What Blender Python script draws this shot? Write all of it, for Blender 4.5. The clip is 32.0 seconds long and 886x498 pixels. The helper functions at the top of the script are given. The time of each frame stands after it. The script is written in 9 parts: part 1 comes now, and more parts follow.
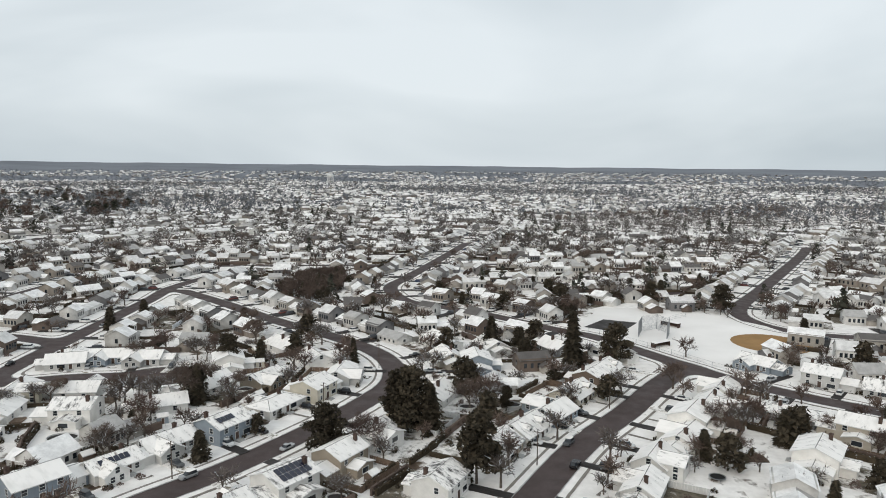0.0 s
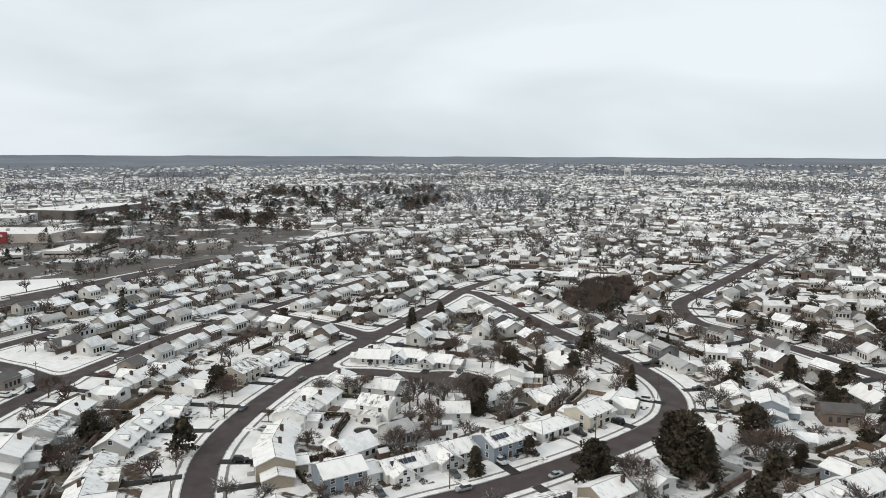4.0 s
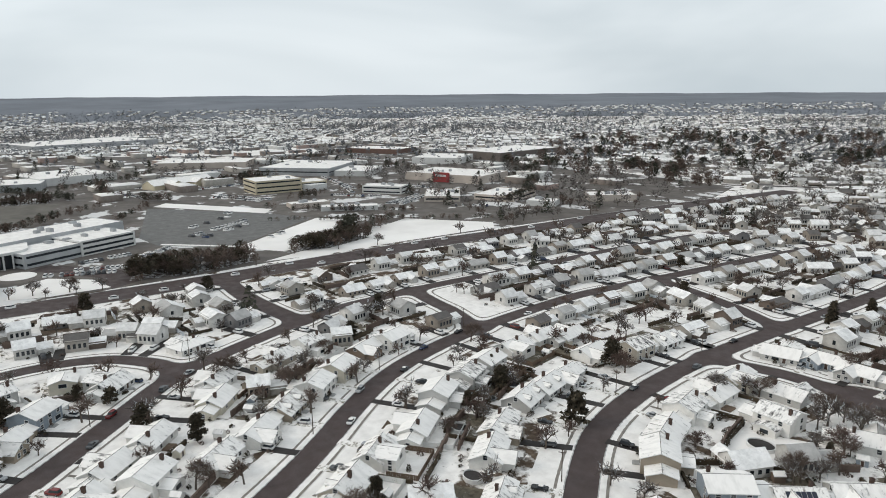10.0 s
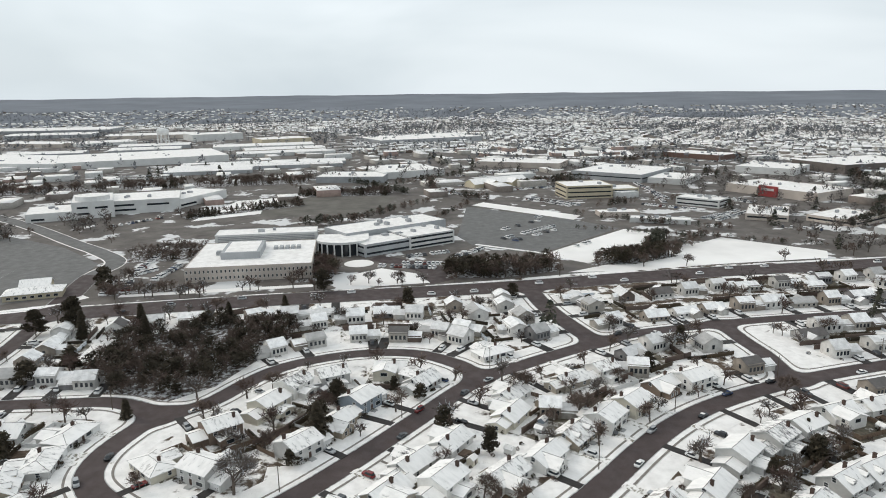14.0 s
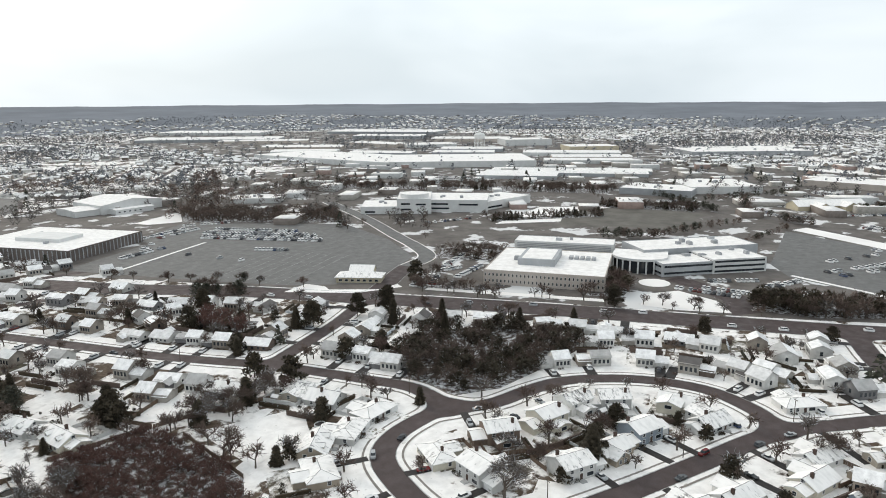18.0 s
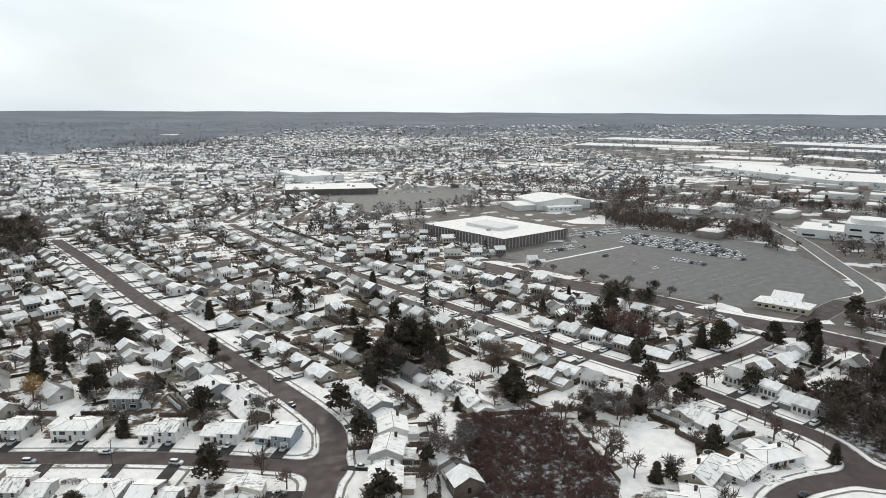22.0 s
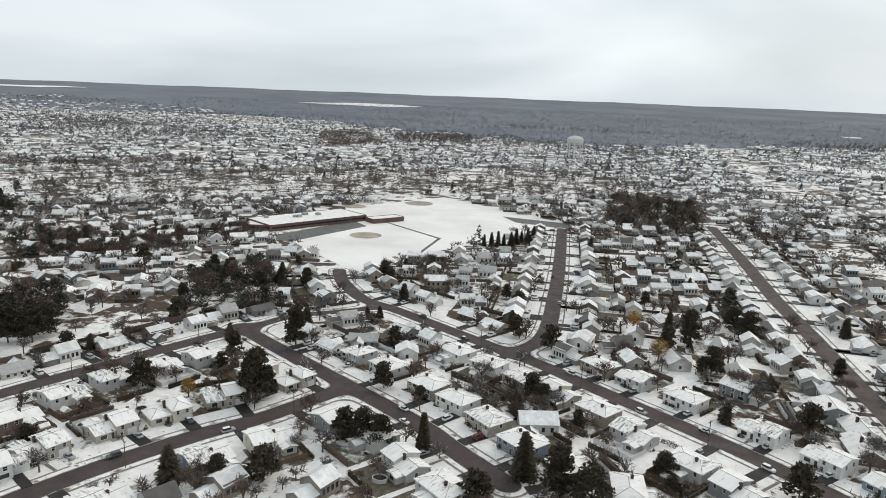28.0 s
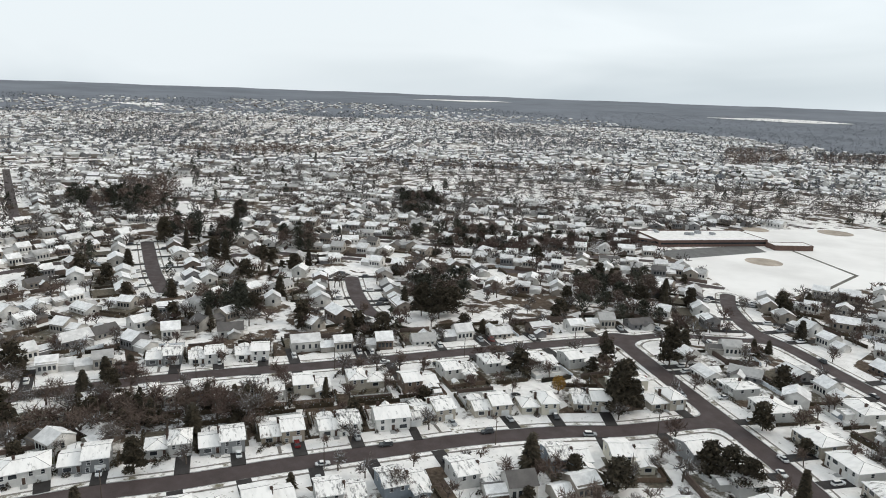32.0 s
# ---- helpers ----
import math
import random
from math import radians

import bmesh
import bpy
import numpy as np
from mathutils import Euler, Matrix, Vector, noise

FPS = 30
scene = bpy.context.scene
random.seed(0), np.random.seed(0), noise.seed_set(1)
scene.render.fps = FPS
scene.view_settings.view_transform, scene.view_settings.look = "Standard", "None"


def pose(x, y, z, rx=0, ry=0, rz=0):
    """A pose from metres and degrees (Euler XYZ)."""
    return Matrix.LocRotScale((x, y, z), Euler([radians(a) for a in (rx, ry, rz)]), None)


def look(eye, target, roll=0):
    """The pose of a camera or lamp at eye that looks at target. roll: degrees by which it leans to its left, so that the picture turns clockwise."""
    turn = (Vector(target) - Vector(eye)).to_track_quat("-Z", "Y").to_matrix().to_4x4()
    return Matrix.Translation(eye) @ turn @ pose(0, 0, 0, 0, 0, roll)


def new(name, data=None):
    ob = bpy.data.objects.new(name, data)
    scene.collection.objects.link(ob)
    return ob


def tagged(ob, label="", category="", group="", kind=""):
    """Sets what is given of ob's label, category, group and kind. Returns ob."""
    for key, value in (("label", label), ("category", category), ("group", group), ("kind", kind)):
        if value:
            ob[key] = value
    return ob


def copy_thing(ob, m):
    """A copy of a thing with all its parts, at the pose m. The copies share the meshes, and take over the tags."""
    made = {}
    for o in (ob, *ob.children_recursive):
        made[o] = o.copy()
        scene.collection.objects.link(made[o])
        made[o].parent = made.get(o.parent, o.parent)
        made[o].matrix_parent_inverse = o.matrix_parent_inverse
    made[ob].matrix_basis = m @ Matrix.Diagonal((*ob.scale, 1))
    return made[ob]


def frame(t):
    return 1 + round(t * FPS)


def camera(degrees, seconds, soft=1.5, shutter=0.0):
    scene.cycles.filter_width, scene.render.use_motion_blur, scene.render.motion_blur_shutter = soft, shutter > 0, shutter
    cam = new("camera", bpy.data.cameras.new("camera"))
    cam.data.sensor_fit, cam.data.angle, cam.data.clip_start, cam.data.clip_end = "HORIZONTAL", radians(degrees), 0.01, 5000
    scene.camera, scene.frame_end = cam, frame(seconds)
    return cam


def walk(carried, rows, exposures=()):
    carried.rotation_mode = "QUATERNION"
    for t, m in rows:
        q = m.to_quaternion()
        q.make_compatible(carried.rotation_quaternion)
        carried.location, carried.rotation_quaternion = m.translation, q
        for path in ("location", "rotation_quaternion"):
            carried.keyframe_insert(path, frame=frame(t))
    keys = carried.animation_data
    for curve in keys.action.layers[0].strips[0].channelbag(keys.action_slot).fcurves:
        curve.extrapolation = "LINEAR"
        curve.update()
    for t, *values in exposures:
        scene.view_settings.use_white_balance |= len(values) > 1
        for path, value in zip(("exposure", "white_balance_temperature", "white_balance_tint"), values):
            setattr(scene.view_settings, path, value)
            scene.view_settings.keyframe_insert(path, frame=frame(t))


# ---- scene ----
cam = camera(64.9, 32.0, soft=0.95)
PATH = [
    (0, (2.78, -2.51, 74.55), (1.876, 17.320, 72.142), 0.42),
    (0.5, (4.01, -2.83, 75.46), (2.083, 16.933, 73.054), 0.39),
    (1, (5.35, -3.14, 77.20), (2.279, 16.472, 74.733), 0.35),
    (1.5, (6.76, -2.35, 79.15), (2.681, 17.064, 76.609), 0.18),
    (2, (7.64, -1.83, 80.86), (2.562, 17.338, 78.269), 0.07),
    (2.5, (7.80, -1.77, 82.27), (1.702, 17.098, 79.649), -0.01),
    (3, (7.44, -1.75, 83.21), (0.352, 16.763, 80.590), -0.09),
    (3.5, (6.81, -1.59, 84.56), (-1.207, 16.537, 81.904), -0.03),
    (5.5, (7.16, -1.08, 89.75), (-4.023, 15.268, 86.990), -0.22),
    (6, (7.26, -1.41, 91.49), (-4.618, 14.423, 88.659), -0.23),
    (6.5, (7.21, -1.96, 93.29), (-5.463, 13.245, 90.401), -0.30),
    (7, (6.78, -1.99, 94.73), (-6.589, 12.596, 91.798), -0.33),
    (7.5, (6.47, -1.85, 95.92), (-7.581, 12.073, 92.951), -0.33),
    (8, (6.12, -1.74, 96.95), (-8.580, 11.481, 93.960), -0.29),
    (8.5, (5.61, -1.55, 98.24), (-9.716, 10.936, 95.222), -0.38),
    (9, (5.53, -1.25, 99.31), (-10.389, 10.444, 96.162), -0.45),
    (9.5, (5.41, -0.66, 100.39), (-11.008, 10.145, 96.664), -0.58),
    (10, (5.05, -0.41, 101.66), (-11.747, 9.512, 97.265), -0.65),
    (10.5, (4.73, -0.07, 103.41), (-12.522, 9.006, 98.925), -0.70),
    (11, (4.00, -0.18, 104.71), (-13.679, 8.022, 100.217), -0.62),
    (11.5, (3.33, -0.31, 105.74), (-14.754, 6.961, 101.265), -0.60),
    (12, (2.89, -0.20, 107.25), (-15.551, 6.104, 102.768), -0.58),
    (12.5, (2.53, -0.07, 108.66), (-16.322, 4.897, 104.196), -0.64),
    (13, (2.42, -0.04, 109.54), (-16.702, 3.783, 105.109), -0.80),
    (13.5, (2.50, 0.27, 111.27), (-16.799, 3.069, 106.831), -0.82),
    (15.5, (2.59, 0.57, 115.80), (-16.904, -0.599, 111.506), -0.68),
    (16, (2.22, 0.70, 116.46), (-17.197, -1.476, 112.189), -0.65),
    (16.5, (2.04, 0.68, 116.63), (-17.237, -2.512, 112.374), -0.52),
    (17, (1.63, 0.96, 116.63), (-17.430, -3.378, 112.416), -0.54),
    (17.5, (0.81, 1.35, 116.68), (-17.966, -4.107, 112.486), -0.47),
    (18, (0.23, 1.53, 116.71), (-18.224, -4.947, 112.536), -0.43),
    (18.5, (-0.24, 1.63, 116.55), (-18.188, -6.164, 112.404), -0.41),
    (19, (-0.90, 1.84, 116.45), (-18.209, -7.297, 112.345), -0.42),
    (19.5, (-1.50, 1.82, 116.23), (-18.065, -8.634, 112.171), -0.35),
    (20, (-2.17, 2.05, 115.90), (-17.904, -9.628, 111.893), -0.30),
    (20.5, (-2.83, 2.52, 115.79), (-17.492, -10.492, 111.830), -0.19),
    (21, (-3.33, 2.93, 115.61), (-17.013, -11.131, 111.709), -0.09),
    (21.5, (-3.69, 3.07, 115.62), (-16.342, -11.921, 111.735), -0.02),
    (22, (-3.77, 3.27, 115.73), (-15.394, -12.531, 111.795), 0.29),
    (22.5, (-3.88, 3.36, 115.39), (-14.426, -13.112, 111.217), 0.48),
    (23, (-4.54, 3.32, 115.10), (-13.962, -13.719, 110.526), 0.70),
    (23.5, (-5.31, 3.38, 114.77), (-14.087, -14.012, 110.231), 0.88),
    (24, (-5.64, 3.38, 114.63), (-13.814, -14.346, 110.259), 1.15),
    (24.5, (-5.84, 3.43, 114.09), (-13.511, -14.541, 109.829), 1.35),
    (25, (-5.29, 2.80, 113.52), (-11.622, -15.687, 109.279), 1.50),
    (25.5, (-5.06, 2.93, 113.48), (-9.538, -16.094, 109.247), 1.65),
    (26, (-4.80, 3.74, 113.98), (-7.387, -15.624, 109.707), 1.71),
    (26.5, (-4.66, 4.10, 113.39), (-5.162, -15.441, 109.143), 2.02),
    (28.5, (-7.27, 4.50, 114.39), (-0.857, -13.934, 110.007), 2.19),
    (29, (-7.84, 3.84, 114.01), (-0.104, -14.074, 109.628), 2.18),
    (29.5, (-8.03, 3.53, 113.77), (0.886, -13.826, 109.374), 2.21),
    (30, (-7.90, 3.42, 113.40), (2.192, -13.284, 109.016), 2.18),
    (30.5, (-8.23, 3.37, 113.30), (2.898, -12.659, 108.921), 2.13),
    (31, (-8.20, 3.40, 113.26), (3.928, -11.885, 108.886), 2.07),
    (31.5, (-7.97, 3.17, 113.08), (5.207, -11.234, 108.706), 2.10),
    (32, (-7.66, 2.93, 113.10), (6.524, -10.479, 108.715), 2.09),
]

EXPOSURES = ((0.0, -0.13), (3.0, -0.04), (6.0, -0.01), (8.0, -0.03), (11.0, -0.1), (13.0, -0.03), (16.0, 0.12), (20.0, 0.17), (22.0, 0.1), (24.0, 0.0), (26.0, 0.01), (29.0, -0.09), (30.0, -0.06), (32.0, 0.0))
walk(cam, [(t, look(eye, target, roll)) for t, eye, target, roll in PATH], EXPOSURES)

# ---- light: an overcast winter sky ----
SUN_EL, SUN_AZ = radians(30), radians(150)  # the sun behind the clouds; azimuth from +y to the left


def overcast_world():
    w = bpy.data.worlds.new("overcast_sky")
    scene.world = w
    w.use_nodes = True
    nt = w.node_tree
    nt.nodes.clear()
    N, L = nt.nodes.new, nt.links.new
    sky = N("ShaderNodeTexSky")
    sky.sky_type, sky.sun_disc = "NISHITA", False
    sky.sun_elevation, sky.sun_rotation = SUN_EL, -SUN_AZ
    sky.air_density, sky.dust_density = 1.0, 3.0
    dim = N("ShaderNodeVectorMath")
    dim.operation = "SCALE"
    dim.inputs["Scale"].default_value = 0.09
    L(sky.outputs[0], dim.inputs[0])
    tc = N("ShaderNodeTexCoord")
    mp = N("ShaderNodeMapping")
    mp.inputs["Scale"].default_value = (1.0, 1.0, 3.2)
    L(tc.outputs["Generated"], mp.inputs[0])
    nz = N("ShaderNodeTexNoise")
    nz.inputs["Scale"].default_value, nz.inputs["Detail"].default_value = 1.7, 4.0
    nz.inputs["Roughness"].default_value, nz.inputs["Distortion"].default_value = 0.45, 0.5
    L(mp.outputs[0], nz.inputs[0])
    ramp = N("ShaderNodeValToRGB")
    ramp.color_ramp.elements[0].position, ramp.color_ramp.elements[1].position = 0.34, 0.66
    ramp.color_ramp.elements[0].color = (0.63, 0.71, 0.76, 1)
    ramp.color_ramp.elements[1].color = (0.89, 0.96, 1.0, 1)
    L(nz.outputs[0], ramp.inputs[0])
    mix = N("ShaderNodeMix")
    mix.data_type = "RGBA"
    mix.inputs["Factor"].default_value = 0.93
    L(dim.outputs[0], mix.inputs["A"])
    L(ramp.outputs[0], mix.inputs["B"])
    bg = N("ShaderNodeBackground")
    bg.inputs["Strength"].default_value = 1.0
    # the cloud is brighter round the hidden sun
    dot = N("ShaderNodeVectorMath")
    dot.operation = "DOT_PRODUCT"
    dot.inputs[1].default_value = (-math.sin(SUN_AZ) * math.cos(SUN_EL), math.cos(SUN_AZ) * math.cos(SUN_EL), math.sin(SUN_EL))
    L(tc.outputs["Generated"], dot.inputs[0])
    glow = N("ShaderNodeMapRange")
    glow.inputs["From Min"].default_value, glow.inputs["From Max"].default_value = 0.2, 1.0
    glow.inputs["To Min"].default_value, glow.inputs["To Max"].default_value = 1.0, 1.13
    L(dot.outputs["Value"], glow.inputs["Value"])
    # thinner, more neutral cloud towards the zenith
    sep, up, warm = N("ShaderNodeSeparateXYZ"), N("ShaderNodeMapRange"), N("ShaderNodeMix")
    L(tc.outputs["Generated"], sep.inputs[0])
    up.inputs["From Min"].default_value, up.inputs["From Max"].default_value = 0.3, 0.9
    L(sep.outputs["Z"], up.inputs["Value"])
    warm.data_type, warm.blend_type = "RGBA", "MULTIPLY"
    warm.inputs["B"].default_value = (1.03, 1.0, 0.975, 1)
    L(up.outputs[0], warm.inputs["Factor"])
    L(mix.outputs["Result"], warm.inputs["A"])
    lit = N("ShaderNodeVectorMath")
    lit.operation = "SCALE"
    L(warm.outputs["Result"], lit.inputs[0])
    L(glow.outputs[0], lit.inputs["Scale"])
    L(lit.outputs[0], bg.inputs["Color"])
    out = N("ShaderNodeOutputWorld")
    L(bg.outputs[0], out.inputs["Surface"])


overcast_world()
sun_data = bpy.data.lights.new("sun", "SUN")
sun_data.energy, sun_data.angle, sun_data.color = 1.0, radians(20), (1.0, 0.90, 0.77)
sun = new("sun", sun_data)
sun.matrix_world = look((-300 * math.sin(SUN_AZ), 300 * math.cos(SUN_AZ), 300 * math.tan(SUN_EL)), (0, 0, 0))


# ---- materials ----
def material(name, rough=0.8, spec=0.3, metal=0.0):
    m = bpy.data.materials.new(name)
    m.use_nodes = True
    b = m.node_tree.nodes["Principled BSDF"]
    b.inputs["Roughness"].default_value, b.inputs["Specular IOR Level"].default_value = rough, spec
    b.inputs["Metallic"].default_value = metal
    return m, m.node_tree, b


def coords(nt, scale=(1, 1, 1), where="Object"):
    tc, mp = nt.nodes.new("ShaderNodeTexCoord"), nt.nodes.new("ShaderNodeMapping")
    mp.inputs["Scale"].default_value = scale
    nt.links.new(tc.outputs[where], mp.inputs[0])
    return mp.outputs[0]


def world_coords(nt, scale=(1, 1, 1)):
    ge, mp = nt.nodes.new("ShaderNodeNewGeometry"), nt.nodes.new("ShaderNodeMapping")
    mp.inputs["Scale"].default_value = scale
    nt.links.new(ge.outputs["Position"], mp.inputs[0])
    return mp.outputs[0]


def grain(nt, vec, scale, detail=3.0, rough=0.55):
    n = nt.nodes.new("ShaderNodeTexNoise")
    n.inputs["Scale"].default_value, n.inputs["Detail"].default_value = scale, detail
    n.inputs["Roughness"].default_value = rough
    nt.links.new(vec, n.inputs["Vector"])
    return n.outputs["Fac"]


def ramp(nt, fac, *stops, step=False):
    r = nt.nodes.new("ShaderNodeValToRGB")
    if step:
        r.color_ramp.interpolation = "CONSTANT"
    el = r.color_ramp.elements
    while len(el) < len(stops):
        el.new(0.5)
    for e, (p, c) in zip(el, stops):
        e.position = p
        e.color = (*c, 1) if len(c) == 3 else c
    nt.links.new(fac, r.inputs[0])
    return r.outputs[0]


def blend(nt, fac, a, b, how="MIX"):
    m = nt.nodes.new("ShaderNodeMix")
    m.data_type, m.blend_type = "RGBA", how
    for key, v in (("Factor", fac), ("A", a), ("B", b)):
        if isinstance(v, bpy.types.NodeSocket):
            nt.links.new(v, m.inputs[key])
        else:
            m.inputs[key].default_value = v if isinstance(v, (int, float)) else (*v, 1)
    return m.outputs["Result"]


def bump(nt, b, height, strength=0.3, distance=0.05):
    n = nt.nodes.new("ShaderNodeBump")
    n.inputs["Strength"].default_value, n.inputs["Distance"].default_value = strength, distance
    nt.links.new(height, n.inputs["Height"])
    nt.links.new(n.outputs[0], b.inputs["Normal"])


def rand(nt):
    return nt.nodes.new("ShaderNodeObjectInfo").outputs["Random"]


def island(nt):
    return nt.nodes.new("ShaderNodeNewGeometry").outputs["Random Per Island"]


def grey(v):
    return (v, v, v)


def base(nt, b, colour):
    nt.links.new(colour, b.inputs["Base Color"])


SNOW, SNOW2 = (0.91, 0.885, 0.86), (0.755, 0.73, 0.705)


def thinning(nt, v, value, much):
    """Adds to a value towards the south-eastern streets, where the snow lies thinner."""
    sep, lean, thin, more = (nt.nodes.new(k) for k in ("ShaderNodeSeparateXYZ", "ShaderNodeMath", "ShaderNodeMapRange", "ShaderNodeMath"))
    nt.links.new(v, sep.inputs[0])
    lean.operation = "SUBTRACT"
    nt.links.new(sep.outputs["X"], lean.inputs[0])
    nt.links.new(sep.outputs["Y"], lean.inputs[1])
    thin.inputs["From Min"].default_value, thin.inputs["From Max"].default_value = -200, 150
    thin.inputs["To Min"].default_value, thin.inputs["To Max"].default_value = 0.0, much
    nt.links.new(lean.outputs[0], thin.inputs["Value"])
    nt.links.new(value, more.inputs[0])
    nt.links.new(thin.outputs[0], more.inputs[1])
    return more.outputs[0]


def ground_material():
    m, nt, b = material("snowy_ground", 0.9, 0.15)
    v = world_coords(nt)
    snow = ramp(nt, grain(nt, v, 0.3, 4), (0.3, SNOW2), (0.6, SNOW))
    dirt = ramp(nt, grain(nt, v, 0.55, 5), (0.3, (0.05, 0.036, 0.028)), (0.55, (0.115, 0.085, 0.062)), (0.75, (0.18, 0.14, 0.105)))
    fine = grain(nt, v, 0.12, 5, 0.6)
    cells = nt.nodes.new("ShaderNodeTexVoronoi")
    cells.distance = "CHEBYCHEV"
    cells.inputs["Scale"].default_value, cells.inputs["Randomness"].default_value = 0.055, 0.75
    nt.links.new(v, cells.inputs["Vector"])
    one, plot, add = (nt.nodes.new(k) for k in ("ShaderNodeSeparateColor", "ShaderNodeMath", "ShaderNodeMath"))
    nt.links.new(cells.outputs["Color"], one.inputs[0])
    plot.operation = add.operation = "MULTIPLY_ADD"
    plot.inputs[1].default_value, plot.inputs[2].default_value = 0.3, 0.1
    nt.links.new(one.outputs[0], plot.inputs[0])
    add.inputs[1].default_value = 0.9
    nt.links.new(fine, add.inputs[0])
    nt.links.new(plot.outputs[0], add.inputs[2])
    more = thinning(nt, v, add.outputs[0], 0.045)
    cover = ramp(nt, more, (0.74, grey(1)), (0.82, grey(0)))
    base(nt, b, blend(nt, cover, dirt, snow))
    bump(nt, b, fine, 0.4, 0.15)
    return m


def snow_material(name="lawn_snow", patch=0.74, rough=0.85, thinner=0.0, patches=0.5, relief=0.3):
    m, nt, b = material(name, rough, 0.2)
    v = world_coords(nt)
    snow = ramp(nt, grain(nt, v, 0.25 if patches > 0.1 else 0.02, 4), (0.3, SNOW2), (0.62, SNOW))
    n = grain(nt, v, patches, 7, 0.7)
    thin = ramp(nt, thinning(nt, v, n, thinner) if thinner else n, (patch - 0.1, grey(0)), (patch, grey(1)))
    base(nt, b, blend(nt, thin, snow, (0.20, 0.18, 0.13)))
    bump(nt, b, grain(nt, v, 2.0, 4), relief, 0.1)
    return m


def asphalt_material(name, low=0.045, high=0.085, warm=1.0):
    m, nt, b = material(name, 0.75, 0.2)
    v = world_coords(nt)
    a = ramp(nt, grain(nt, v, 0.12, 5, 0.65), (0.3, (low, low * 0.95 * warm, low * 0.92 * warm)), (0.7, (high, high * 0.96 * warm, high * 0.93 * warm)))
    c = ramp(nt, grain(nt, v, 3.0, 4, 0.7), (0.3, grey(0.75)), (0.7, grey(1.15)))
    base(nt, b, blend(nt, 1.0, a, c, "MULTIPLY"))
    r = ramp(nt, grain(nt, v, 0.2, 3), (0.35, grey(0.6)), (0.65, grey(0.9)))
    nt.links.new(r, b.inputs["Roughness"])
    return m


def roof_material(name="snowy_roof", shingle=(0.085, 0.08, 0.08), lean=0.0):
    m, nt, b = material(name, 0.85, 0.2)
    v = coords(nt, (0.9, 0.35, 0.35))
    off = nt.nodes.new("ShaderNodeVectorMath")
    off.operation = "ADD"
    sc = nt.nodes.new("ShaderNodeVectorMath")
    sc.operation = "SCALE"
    cmb = nt.nodes.new("ShaderNodeCombineXYZ")
    for k in range(3):
        nt.links.new(rand(nt), cmb.inputs[k])
    sc.inputs["Scale"].default_value = 90.0
    nt.links.new(cmb.outputs[0], sc.inputs[0])
    nt.links.new(v, off.inputs[0])
    nt.links.new(sc.outputs[0], off.inputs[1])
    n = grain(nt, off.outputs[0], 1.2, 6, 0.7)
    sh = nt.nodes.new("ShaderNodeMath")
    sh.operation = "MULTIPLY_ADD"
    sh.inputs[1].default_value = 0.16
    nt.links.new(rand(nt), sh.inputs[0])
    nt.links.new(n, sh.inputs[2])
    cover = ramp(nt, sh.outputs[0], (0.68 - lean, grey(0)), (0.84 - lean, grey(1)))
    tiles = ramp(nt, grain(nt, off.outputs[0], 6.0, 3), (0.3, tuple(0.7 * x for x in shingle)), (0.7, tuple(1.4 * x for x in shingle)))
    snow = ramp(nt, grain(nt, off.outputs[0], 0.8, 4), (0.3, (0.80, 0.78, 0.755)), (0.55, (0.93, 0.905, 0.88)))
    base(nt, b, blend(nt, cover, snow, tiles))
    bump(nt, b, n, 0.25, 0.08)
    return m


def plain(name, colour, rough=0.7, spec=0.3, var=0.18, scale=0.8, metal=0.0, stretch=(1, 1, 1)):
    m, nt, b = material(name, rough, spec, metal)
    v = coords(nt, stretch)
    a = ramp(nt, grain(nt, v, scale, 5, 0.65), (0.3, tuple(x * (1 - var) for x in colour)), (0.7, tuple(min(1, x * (1 + var)) for x in colour)))
    c = ramp(nt, rand(nt), (0.0, grey(0.88)), (1.0, grey(1.1)))
    base(nt, b, blend(nt, 1.0, a, c, "MULTIPLY"))
    return m


def siding(name, colour):
    m, nt, b = material(name, 0.65, 0.3)
    v = coords(nt)
    a = ramp(nt, grain(nt, v, 0.5, 5, 0.65), (0.3, tuple(x * 0.86 for x in colour)), (0.7, tuple(min(1, x * 1.08) for x in colour)))
    w = nt.nodes.new("ShaderNodeTexWave")
    w.bands_direction = "Z"
    w.inputs["Scale"].default_value = 1.6
    nt.links.new(v, w.inputs[0])
    c = ramp(nt, rand(nt), (0.0, grey(0.85)), (1.0, grey(1.08)))
    base(nt, b, blend(nt, 1.0, a, c, "MULTIPLY"))
    bump(nt, b, w.outputs["Fac"], 0.4, 0.03)
    return m


def foliage(name, dark, light, snowy=0.0):
    m, nt, b = material(name, 0.8, 0.2)
    a = ramp(nt, island(nt), (0.0, dark), (1.0, light))
    c = ramp(nt, rand(nt), (0.0, grey(0.8)), (1.0, grey(1.25)))
    col = blend(nt, 1.0, a, c, "MULTIPLY")
    if snowy:
        s = nt.nodes.new("ShaderNodeMath")
        s.operation = "FRACT"
        k = nt.nodes.new("ShaderNodeMath")
        k.operation = "MULTIPLY"
        k.inputs[1].default_value = 17.3
        nt.links.new(island(nt), k.inputs[0])
        nt.links.new(k.outputs[0], s.inputs[0])
        col = blend(nt, ramp(nt, s.outputs[0], (0.0, grey(0)), (1 - snowy, grey(1)), step=True), col, (0.6, 0.63, 0.66))
    base(nt, b, col)
    return m


